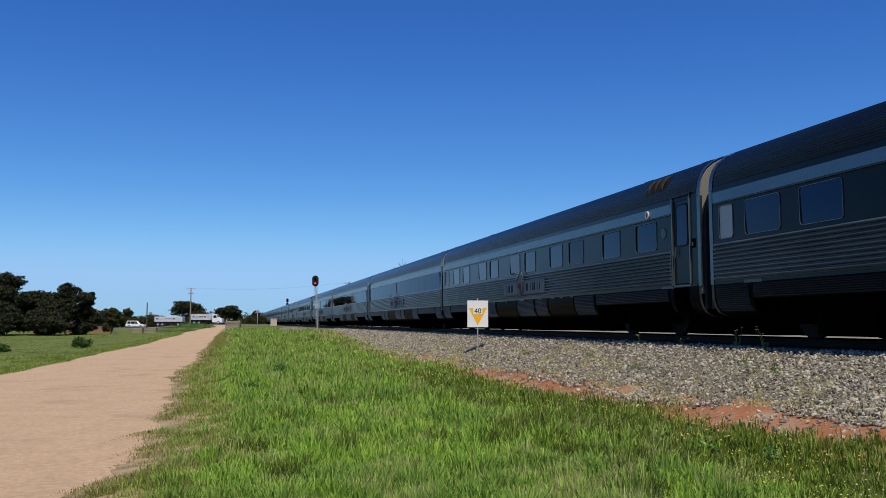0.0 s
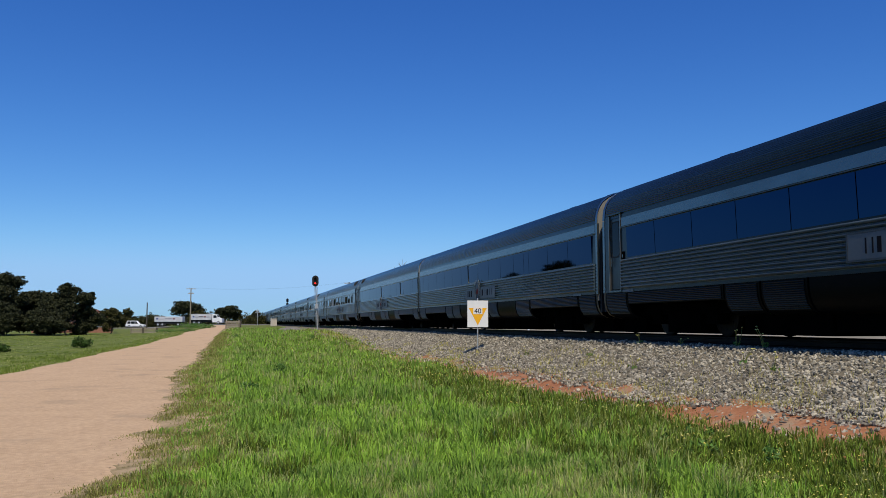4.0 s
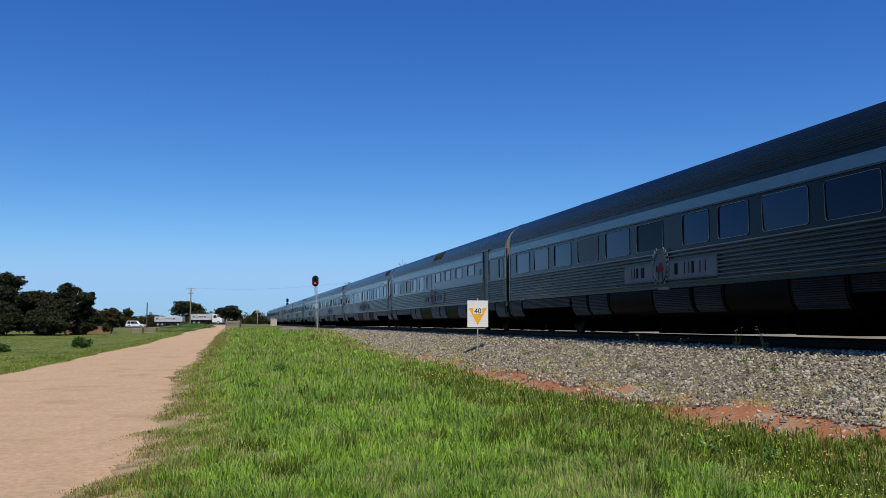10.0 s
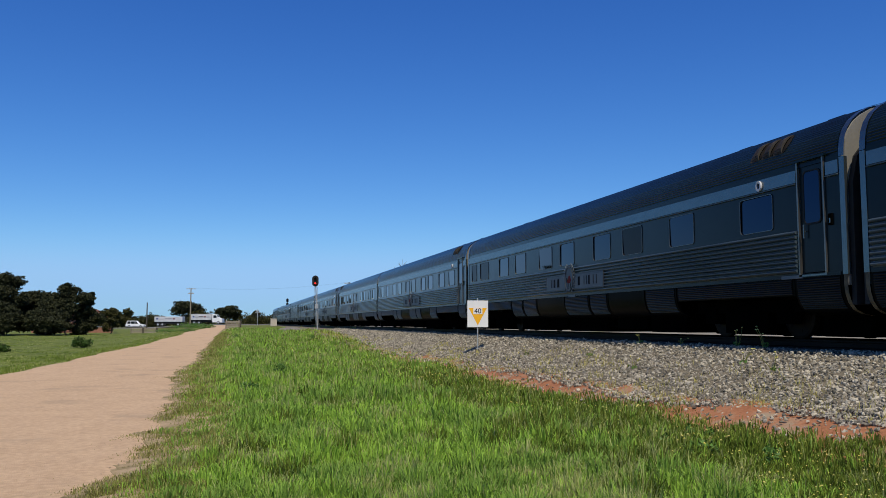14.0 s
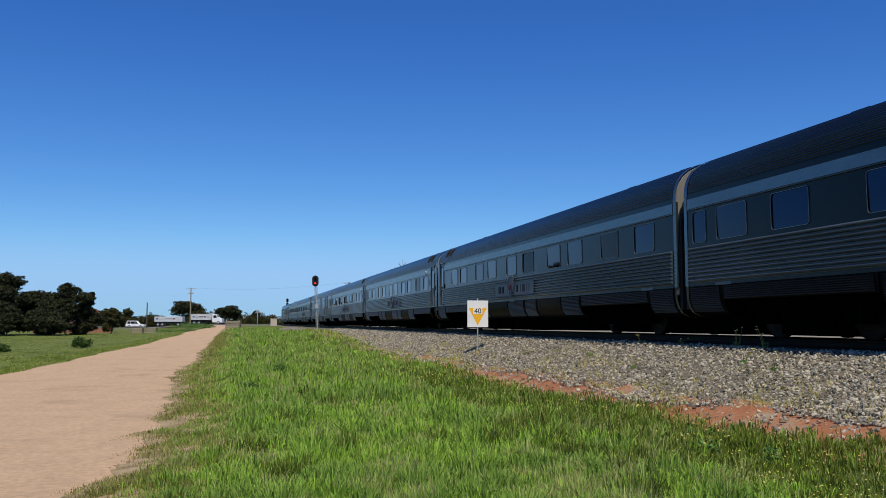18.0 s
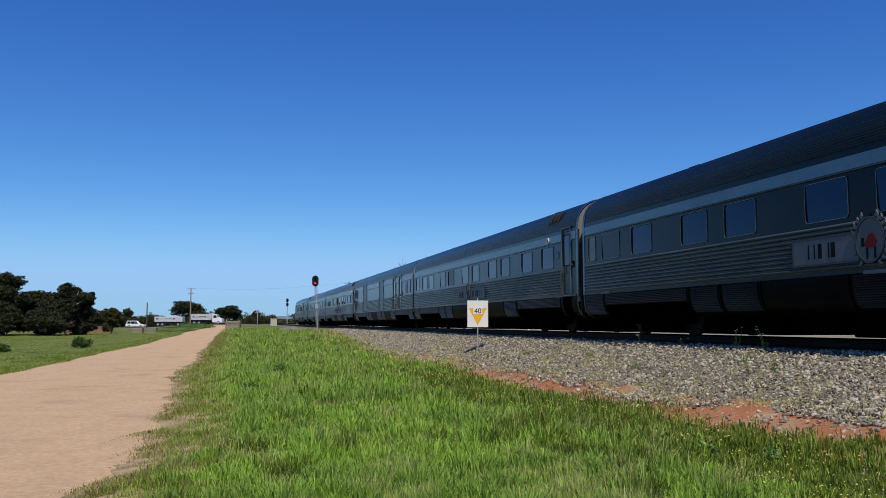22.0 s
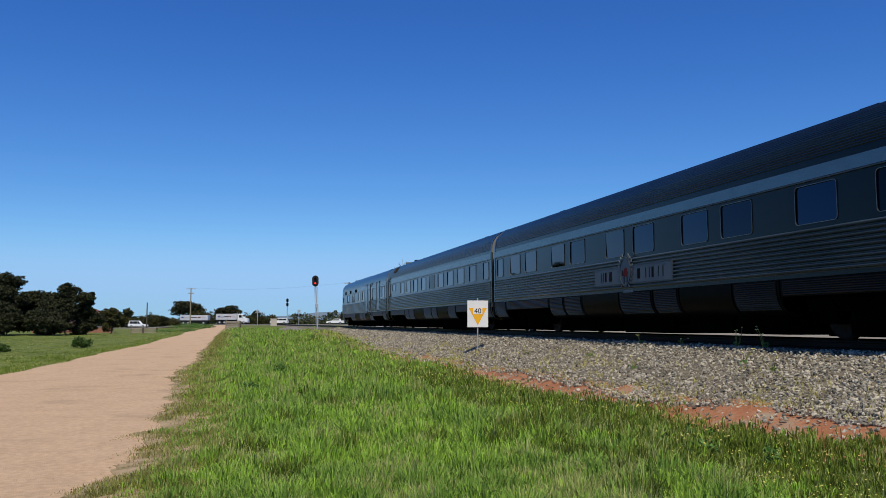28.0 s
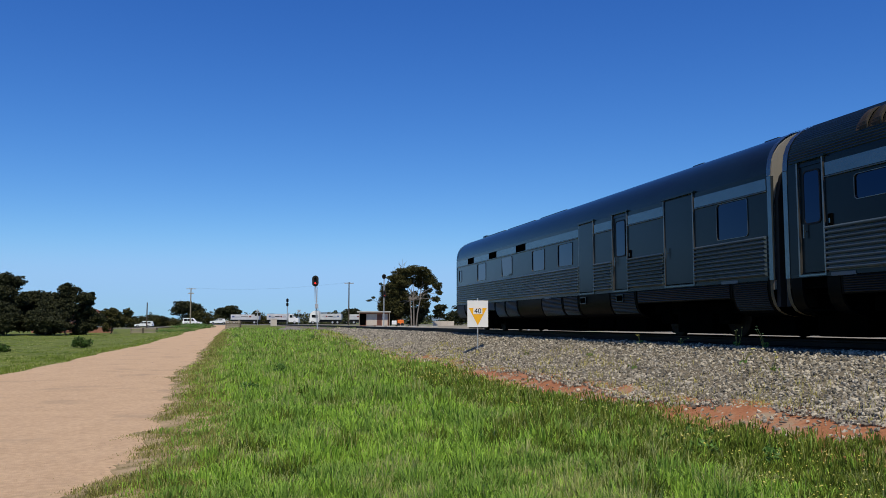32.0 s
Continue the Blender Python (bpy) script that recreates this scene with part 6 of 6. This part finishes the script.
def scatter_stones():
    rng = np.random.default_rng(5)
    shapes = stone_shapes(6)
    n = 44000
    y = 9 + 75 * rng.random(n) ** 1.7
    u = rng.random(n)
    x = toe(y) - 0.25 + u * (10.25 - toe(y) + 0.25)
    stray = rng.random(n) < 0.035
    x[stray] = toe(y[stray]) - rng.random(stray.sum()) * 0.9
    z = np.where(x > toe(y), ballast_top(x, y), height(x, y) + 0.05)
    s = (0.013 + 0.03 * rng.random(n) ** 1.9) * (1 + 0.008 * (y - 9))
    near = (y > 12) & (y < 22) & (x < 9.7) & (s > 0.028)
    pick = np.flatnonzero(near)[:300]
    meshes = []
    for v, f in shapes:
        me = bpy.data.meshes.new("stone")
        me.from_pydata(v.tolist(), [], f.tolist())
        me.materials.append(ROCK)
        meshes.append(me)
    keep = np.ones(n, bool)
    keep[pick] = False
    ang = rng.uniform(0, 6.28, (n, 3))
    for i in pick:
        ob = new("stone", meshes[i % 6])
        ob.parent = ballast
        ob.location, ob.rotation_euler, ob.scale = (x[i], y[i], z[i] + s[i] * 0.3), ang[i], (s[i] * 1.1,) * 3
    V, F, base = [], [], 0
    for k, (v, f) in enumerate(shapes):
        idx = np.flatnonzero(keep & (np.arange(n) % 6 == k))
        ca, sa = np.cos(ang[idx, 0]), np.sin(ang[idx, 0])
        cb, sb = np.cos(ang[idx, 1]), np.sin(ang[idx, 1])
        R = np.zeros((len(idx), 3, 3))
        R[:, 0, 0], R[:, 0, 1] = ca, -sa
        R[:, 1, 0], R[:, 1, 1] = sa * cb, ca * cb
        R[:, 1, 2] = -sb
        R[:, 2, 0], R[:, 2, 1], R[:, 2, 2] = sa * sb, ca * sb, cb
        w = np.einsum("nij,vj->nvi", R, v) * s[idx, None, None]
        w += np.stack([x[idx], y[idx], z[idx] + s[idx] * 0.3], 1)[:, None, :]
        V.append(w.reshape(-1, 3))
        F.append((f[None] + (np.arange(len(idx)) * len(v))[:, None, None] + base).reshape(-1, 3))
        base += len(idx) * len(v)
    tagged(array_mesh("stones", np.concatenate(V), np.concatenate(F), ROCKS, ballast), kind="stuff")


scatter_stones()


# ---- grass ----
def blades(rng, x, y, h, w, lean, way=None):
    """Blades that rise, arch over and taper; way: the heading in which each one leans."""
    n = len(x)
    z = height(x, y) + lumpy(x, y) - 0.02
    la = rng.uniform(0, 2 * math.pi, n) if way is None else way
    a = la + math.pi / 2 + rng.normal(0, 0.7, n)
    dx, dy = np.cos(a), np.sin(a)
    lx, ly = np.cos(la) * lean * h, np.sin(la) * lean * h
    drop = 1 - 0.32 * np.clip(lean - 0.3, 0, 1)
    def row(t, bend, width):
        return np.stack([x + lx * bend + dx * w * width, y + ly * bend + dy * w * width, z + h * t], 1)
    v = np.stack([row(0, 0, -0.8), row(0, 0, 0.8), row(0.5, 0.22, -1), row(0.5, 0.22, 1), row(0.88 * drop, 0.62, -0.7), row(0.88 * drop, 0.62, 0.7), row(1.02 * drop ** 2, 1.05, 0)], 1).reshape(-1, 3)
    f = np.array([[0, 1, 3], [0, 3, 2], [2, 3, 5], [2, 5, 4], [4, 5, 6]])[None] + (np.arange(n) * 7)[:, None, None]
    return v, f.reshape(-1, 3)


def clumps(rng, x, y, size):
    """Nearest tuft of a jittered grid: three random numbers of that tuft, the heading away from its middle, the distance."""
    gx, gy = np.floor(x / size).astype(int), np.floor(y / size).astype(int)
    best, out = np.full(len(x), 1e9), np.zeros((5, len(x)))
    def noise(i, j, k):
        q = np.sin(i * 127.1 + j * 311.7 + k * 74.7) * 43758.5453
        return q - np.floor(q)
    for i in (-1, 0, 1):
        for j in (-1, 0, 1):
            cx, cy = (gx + i + noise(gx + i, gy + j, 1)) * size, (gy + j + noise(gx + i, gy + j, 2)) * size
            d = np.hypot(x - cx, y - cy)
            m = d < best
            best[m] = d[m]
            for k in range(3):
                out[k, m] = noise(gx + i, gy + j, 3 + k)[m]
            out[3, m] = np.arctan2(y - cy, x - cx)[m]
    out[4] = best / size
    return out


def patchy(x, y):
    return 0.5 + 0.25 * np.sin(0.9 * x + 0.5 * y + 1) * np.sin(0.37 * y - 0.6 * x) + 0.25 * np.sin(2.3 * x - 0.7 * y) * np.sin(1.1 * y + 2)


def right_edge(y):
    """Where the tall grass ends towards the ballast."""
    return 7.3 - 0.42 * ss(8.6, 10.2, y) + 0.42 * ss(11.2, 13.4, y) - 0.45 * ss(17, 19.5, y) + 0.62 * ss(22.5, 26.5, y) + 0.12 * np.sin(0.7 * y) + 0.14 * np.sin(1.9 * y + 1) + 0.08 * np.sin(5.3 * y) + 3.2 * ss(42, 74, y)


def sow():
    rng = np.random.default_rng(11)
    n = 560000
    z = 5.0 * np.exp(rng.random(n) * math.log(130 / 5.0))
    q = rng.uniform(-0.62, 0.62, n) * z
    m = 34000
    z = np.concatenate([z, rng.uniform(-12, 60, m)])
    q = np.concatenate([q, rng.uniform(-30, 12, m)])
    m = 24000
    z = np.concatenate([z, rng.uniform(-7, 6, m)])
    q = np.concatenate([q, rng.uniform(-2, 8, m)])
    x = FWD.x * z + RIGHT.x * q
    y = FWD.y * z + RIGHT.y * q
    dist = np.maximum(np.hypot(x, y), 5)
    lane_l, lane_r = lane_edges(y)
    # extra short growth along the lane's margin
    m = 120000
    y2 = 5 * np.exp(rng.random(m) * math.log(18))
    x2 = lane_edges(y2)[1] - 0.9 + 2.2 * rng.random(m) ** 0.75
    x, y = np.concatenate([x, x2]), np.concatenate([y, y2])
    dist = np.maximum(np.hypot(x, y), 5)
    lane_l, lane_r = lane_edges(y)
    extra = np.arange(len(x)) >= len(x) - m
    pat = patchy(x, y)
    clear = np.hypot(x, y) > 2.2
    edge = lane_r + 0.02 + 0.4 * pat
    tall = clear & ~extra & (x > edge + 0.55 * rng.random(len(x))) & (x < right_edge(y) + 0.5 * (pat - 0.5) + rng.normal(0, 0.12, len(x)))
    grown = np.clip((x - lane_r + 0.55) / 1.15, 0, 1) ** 1.5
    short = clear & (x > lane_r - 0.6) & (x < edge + 1.2) & (rng.random(len(x)) < (0.02 + grown) * (0.35 + pat) * (0.6 + 0.4 * (np.sin(7 * x + 3 * y) * np.sin(5 * y - 2 * x) + 0.5 * np.sin(17 * x) * np.sin(15 * y) > -0.1)))
    bare = np.sin(1.1 * x + 0.45 * y) * np.sin(2.6 * x - 0.9 * y + 1) + 0.5 * np.sin(6.1 * x + 4.7 * y) * np.sin(5.2 * y - 3 * x)
    short |= clear & (x > lane_r - 1.9) & (x < lane_r) & (bare > 0.5 + 0.5 * np.clip((lane_r - x) / 1.2, 0, 1)) & (rng.random(len(x)) < 0.5)
    field = (x < lane_l + 0.25 * rng.random(len(x))) & (y > 4) & (y < 125)
    wide = 0.0047 * np.maximum(dist / 7, 0.8) ** 0.72
    c1, c2, c3, out, far = clumps(rng, x, y, 0.42)
    d1, d2, d3, _, _ = clumps(rng, x + 50, y + 50, 1.5)
    tuft = np.clip(1.15 - 0.6 * far, 0.35, 1.2) * (0.72 + 0.56 * c1)
    h = rng.uniform(0.11, 0.25, len(x)) * (0.72 + 0.5 * pat) * tuft * (0.75 + 0.5 * d1) * (0.4 + 0.6 * ss(0.3, 2.2, x - lane_r)) * (0.7 + 0.3 * ss(0, 1.0, right_edge(y) - x))
    dry = rng.random(len(x)) < np.where(c2 > 0.8, 0.6, 0.06) * np.where((x > 4.5) & (y < 25), 0.6, 1.0) + 0.16 * ss(16, 40, y) * (d2 > 0.4)
    side = ss(2.6, 6.2, x + 1.2 * (pat - 0.5)) * (1 - ss(22, 34, y))
    olive = rng.random(len(x)) < np.where(c3 + 0.5 * d3 < 0.22 + 1.12 * side + 0.3 * ss(24, 50, y), 0.82, 0.08)
    cool = rng.random(len(x)) < np.where(c2 * 0.6 + d2 * 0.7 < 0.52, 0.85, 0.1)
    way = out + rng.normal(0, 1.3, len(x))
    for name, sel, hh, material, label in (
            ("grass", tall & ~dry & ~olive & ~cool, h, GRASS, "lush green long grass on the verge"),
            ("cool_grass", tall & ~dry & ~olive & cool, h * 1.15, GRASS_BLUE, "cooler dark green grass tufts in the verge"),
            ("olive_grass", tall & ~dry & olive, h * 1.05, GRASS_OLIVE, "darker olive grass beside the ballast"),
            ("seeding_grass", tall & dry, h * 1.2, GRASS_DRY, "pale seeding grass stalks in the verge"),
            ("short_grass", short & ~tall, 0.02 + 0.11 * rng.random(len(x)) * (0.3 + 0.7 * ss(-0.1, 0.8, x - lane_r)) * (0.5 + c1), GRASS_SHORT, "short dry grass at the lane's edge"),
            ("field_grass", field & ~dry, h * (0.5 + 0.5 * ss(-2.5, -0.2, x - lane_l)) * (0.6 + 1.2 * c1 * d1), FIELD, "green grass of the field beside the lane"),
            ("field_dry_grass", field & dry, h * 0.6, GRASS_DRY, "pale grass stalks in the field")):
        i = np.flatnonzero(sel)
        lean = rng.uniform(0.04, 0.42, len(i)) + 0.45 * (rng.random(len(i)) < 0.12) + 0.12 * far[i]
        v, f = blades(rng, x[i], y[i], hh[i], wide[i] * (0.6 if name in ("short_grass", "seeding_grass") else 1.0) * rng.uniform(0.55, 1.45, len(i)), lean, way[i])
        tagged(array_mesh(name, v, f, material), label, "grass", kind="stuff")
    # flower heads
    i = rng.choice(np.flatnonzero(tall & (x > 4.2) & (dist < 28)), 800, replace=False)
    j = rng.choice(np.flatnonzero(tall & (dist > 22) & (dist < 60) & (x > 2)), 150, replace=False)
    i = np.concatenate([i, j])
    k = len(i)
    c = np.stack([x[i], y[i], height(x[i], y[i]) + h[i] * 1.05], 1)
    s = 0.012 * np.maximum(dist[i] / 12, 1.0) ** 0.8 * rng.uniform(0.6, 1.3, k)
    V = np.stack([c + s[:, None] * np.array(d) for d in ((1, 0, 0), (0, 1, 0), (-1, 0, 0), (0, -1, 0), (0, 0, 0.8))], 1).reshape(-1, 3)
    F = (np.array([[0, 1, 4], [1, 2, 4], [2, 3, 4], [3, 0, 4], [2, 1, 0], [0, 3, 2]])[None] + (np.arange(k) * 5)[:, None, None]).reshape(-1, 3)
    tagged(array_mesh("flowers", V, F, FLOWER), "small pale yellow flower heads in the grass", "flowers", kind="stuff")


sow()


def strew():
    """Pebbles on the lane and its margin, and low weeds among the ballast."""
    rng = np.random.default_rng(23)
    v, f = stone_shapes(1)[0]
    n = 4000
    y = 5 * np.exp(rng.random(n) * math.log(12))
    l, r = lane_edges(y)
    x = np.where(rng.random(n) < 0.78, r + 0.15 - np.abs(rng.normal(0, 0.6, n)), l + (r - l) * rng.random(n))
    s = (0.003 + 0.011 * rng.random(n) ** 2.5) * np.maximum(1, y / 16)
    w = v[None] * s[:, None, None] + np.stack([x, y, height(x, y) + 0.028 + 0.028 * np.clip((r - 0.2 - x) / 1.5, 0, 1)], 1)[:, None]
    F = (f[None] + (np.arange(n) * len(v))[:, None, None]).reshape(-1, 3)
    tagged(array_mesh("pebbles", w.reshape(-1, 3), F, PEBBLE), "scattered pebbles on the sandy lane", "pebbles", kind="stuff")
    n = 4600
    cy = 8 * np.exp(rng.random(260) * math.log(9))
    cx = toe(cy) - 0.1 + rng.random(260) ** 2.2 * 1.5
    k = rng.integers(0, 260, n)
    x, y = cx[k] + rng.normal(0, 0.12, n), cy[k] + rng.normal(0, 0.25, n)
    z = np.maximum(ballast_top(x, y), height(x, y))
    V, F = blades(rng, x, y, rng.uniform(0.03, 0.12, n), 0.0042 * np.maximum(1, y / 12), rng.uniform(0.2, 0.7, n))
    V = V.reshape(-1, 7, 3)
    V[..., 2] += (z - height(x, y) - lumpy(x, y) + 0.02)[:, None]
    tagged(array_mesh("ballast_weeds", V.reshape(-1, 3), F, WEED_YELLOW), "sparse yellowish weeds among the ballast stones", "weeds", kind="stuff")


strew()


def build_weed(x, y, tall, seed, verge=False):
    rng = np.random.default_rng(seed)
    z = float(height(x, y)) if verge else max(float(ballast_top(x, y)), float(height(x, y)))
    w = tagged(empty("flowering_weed", pose(x, y, z - 0.03)), "pale-flowered weed stalks in the grass" if verge else "thin yellow-flowered weed on the ballast", "weed", "weeds in the grass" if verge else "weeds on the ballast")
    heads = []
    for k in range(4):
        bm = bmesh.new()
        tip = Vector((rng.uniform(-0.18, 0.18), rng.uniform(-0.18, 0.18), tall * rng.uniform(0.6, 1)))
        mid = tip * 0.5 + Vector((rng.uniform(-0.04, 0.04), 0, 0.05))
        rod(bm, (0, 0, 0), mid, 0.007, 0.005, 5)
        rod(bm, mid, tip, 0.005, 0.003, 5)
        heads.append(tip)
        part("stalk", bm, GRASS_SHORT, w)
    for t in heads:
        bm = bmesh.new()
        bmesh.ops.create_icosphere(bm, subdivisions=1, radius=0.019)
        for q in bm.verts:
            q.co = Vector((q.co.x * rng.uniform(0.6, 1.5), q.co.y * rng.uniform(0.6, 1.5), q.co.z * rng.uniform(0.4, 0.9))) + t
        part("flower_head", bm, FLOWER, w)
    v, f = leaf_cloud(rng, [(0, 0, tall * 0.2, 0.1, 0.1, tall * 0.2)], 30, 0.03)
    array_mesh("leaves", v, f, WEED, w)


for k, (x, y, tall) in enumerate(((9.88, 15.35, 0.44), (9.9, 14.5, 0.46), (9.9, 17.6, 0.2), (9.8, 19.4, 0.3), (9.2, 14.1, 0.3), (8.9, 20.5, 0.3), (8.6, 24.5, 0.3), (9.0, 12.9, 0.35), (8.5, 17.2, 0.35))):
    build_weed(x, y, tall, 60 + k)


def build_leafy_weed(x, y, tall, seed, spread=0.2, n=420):
    rng = np.random.default_rng(seed)
    w = tagged(empty("leafy_weed", pose(x, y, float(height(x, y)))), "dark broad-leaved weed in the grass", "weed", "weeds in the grass")
    v, f = leaf_cloud(rng, [(0, 0, tall * 0.5, spread, spread, tall * 0.5), (spread * 0.6, spread * 0.5, tall * 0.4, spread * 0.8, spread * 0.8, tall * 0.4)], n, 0.03 if tall < 0.46 else 0.06)
    array_mesh("leaves", v, f, WEED, w)


for k, (q, z, tall) in enumerate(((-4.1, 18.0, 0.3), (-4.6, 24.0, 0.38), (-14.6, 60, 0.4), (-8.9, 58, 0.4))):
    x, y = on_cross_road(q, z)
    build_leafy_weed(x, y, tall, 90 + k)


rng = np.random.default_rng(301)
for k in range(16):
    z = 8.2 + 4.5 * rng.random()
    x, y = on_cross_road(z * rng.uniform(0.24, 0.5), z)
    if x < right_edge(y) - 0.3:
        build_leafy_weed(x, y, rng.uniform(0.18, 0.26), 120 + k, rng.uniform(0.06, 0.12), 90)
for k in range(9):
    z = 9 + 7 * rng.random()
    x, y = on_cross_road(z * rng.uniform(0.2, 0.48), z)
    if x < right_edge(y) - 0.2:
        build_weed(x, y, rng.uniform(0.26, 0.36), 150 + k, True)


# ---- what moves ----
def share_keys(objects):
    """The other wheels turn with the first one's keys."""
    lead = objects[0].animation_data
    for o in objects[1:]:
        o.rotation_mode = "QUATERNION"
        a = o.animation_data_create()
        a.action = lead.action
        a.action_slot = lead.action_slot


SPEED, PITCH_L, HEAD = 10.39, 23.541, 16.42
DRIFT = [(0, 0.0), (1, 0.02), (2, -0.08), (5.5, -0.2), (6, -0.23), (8, -0.36), (9, -0.38), (10, -0.32), (11, -0.3), (12, -0.26), (13, -0.24), (14, -0.27), (15.5, -0.3), (17, -0.19), (18, -0.28), (19, -0.12), (20, -0.14), (21, -0.05), (22, -0.1), (23, -0.03), (24, 0.0), (25, 0.12), (26.5, 0.1), (28, 0.2), (29, 0.16), (30, 0.25), (31, 0.27), (32, 0.4)]


def drive(thing, rows, facing, z):
    """rows: seconds and metres right of the aim; the thing keeps to the cross road, its wheels roll."""
    full = []
    for t, px in rows:
        x, y = on_cross_road(px, z)
        full.append((t, pose(x, y, float(road_level(px)) + 0.06, 0, 0, -YAW + (0 if facing > 0 else 180))))
    walk(thing, full)
    wheels = ROAD_WHEELS[thing.name]
    ts, xs = np.array([r[0] for r in rows]), np.array([r[1] for r in rows])
    moving = [k / 30 for k in range(int(ts[1] * 30), 961)]
    r = wheels[0][1]
    roll = [(0, pose(0, 0, r))] + [(t, pose(0, 0, r, 0, math.degrees(facing * (float(np.interp(t, ts, xs)) - xs[0]) / r), 0)) for t in moving if t > 0]
    walk(wheels[0][0], roll)
    share_keys([w[0] for w in wheels])


def motions():
    dt, dv = [d[0] for d in DRIFT], [d[1] for d in DRIFT]
    for k, c in enumerate(cars):
        walk(c, [(t, pose(TRACK_X, HEAD + (k - 1) * PITCH_L - SPEED * t + float(np.interp(t, dt, dv)), RAIL_Z)) for t in dt])
    walk(WHEELSETS[0], [(i / 15, pose(0, 0, 0.46, (i * 85.5) % 360)) for i in range(481)])
    share_keys(WHEELSETS)
    m = ROAD_Z / 1505.0
    go = lambda rows, off: [(t, (p - 784) * m + off) for t, p in rows]
    front = [(0, 393), (24.2, 393), (25.5, 401), (26.5, 413), (27.5, 430), (28, 438), (29, 459), (30, 482), (31, 505), (32, 528)]
    drive(truck_a, go(front, -4.3), 1, ROAD_Z + 2)
    drive(trailer_a, go(front, -14.4), 1, ROAD_Z + 2)
    drive(car_a, go([(0, 238), (27, 238), (28, 242), (28.5, 248), (29, 256), (29.5, 267), (30, 280), (31, 308), (32, 338)], 0), 1, ROAD_Z + 2)
    drive(car_b, go([(0, 604), (25.8, 604), (26.6, 572), (27.5, 520), (28, 498), (29, 444), (30, 388), (31, 326), (32, 262)], 0), -1, ROAD_Z - 2)
    drive(car_c, go([(0, 646), (26.2, 646), (27.2, 622), (28, 596), (29, 557), (30, 513), (31, 456), (32, 393)], 0), -1, ROAD_Z - 2)
    nose = [(0, 690), (27.6, 690), (28.6, 668), (30, 614), (31, 583), (32, 551)]
    drive(truck_b, go(nose, 4.3), -1, ROAD_Z - 2)
    drive(trailer_b, go(nose, 14.4), -1, ROAD_Z - 2)


motions()
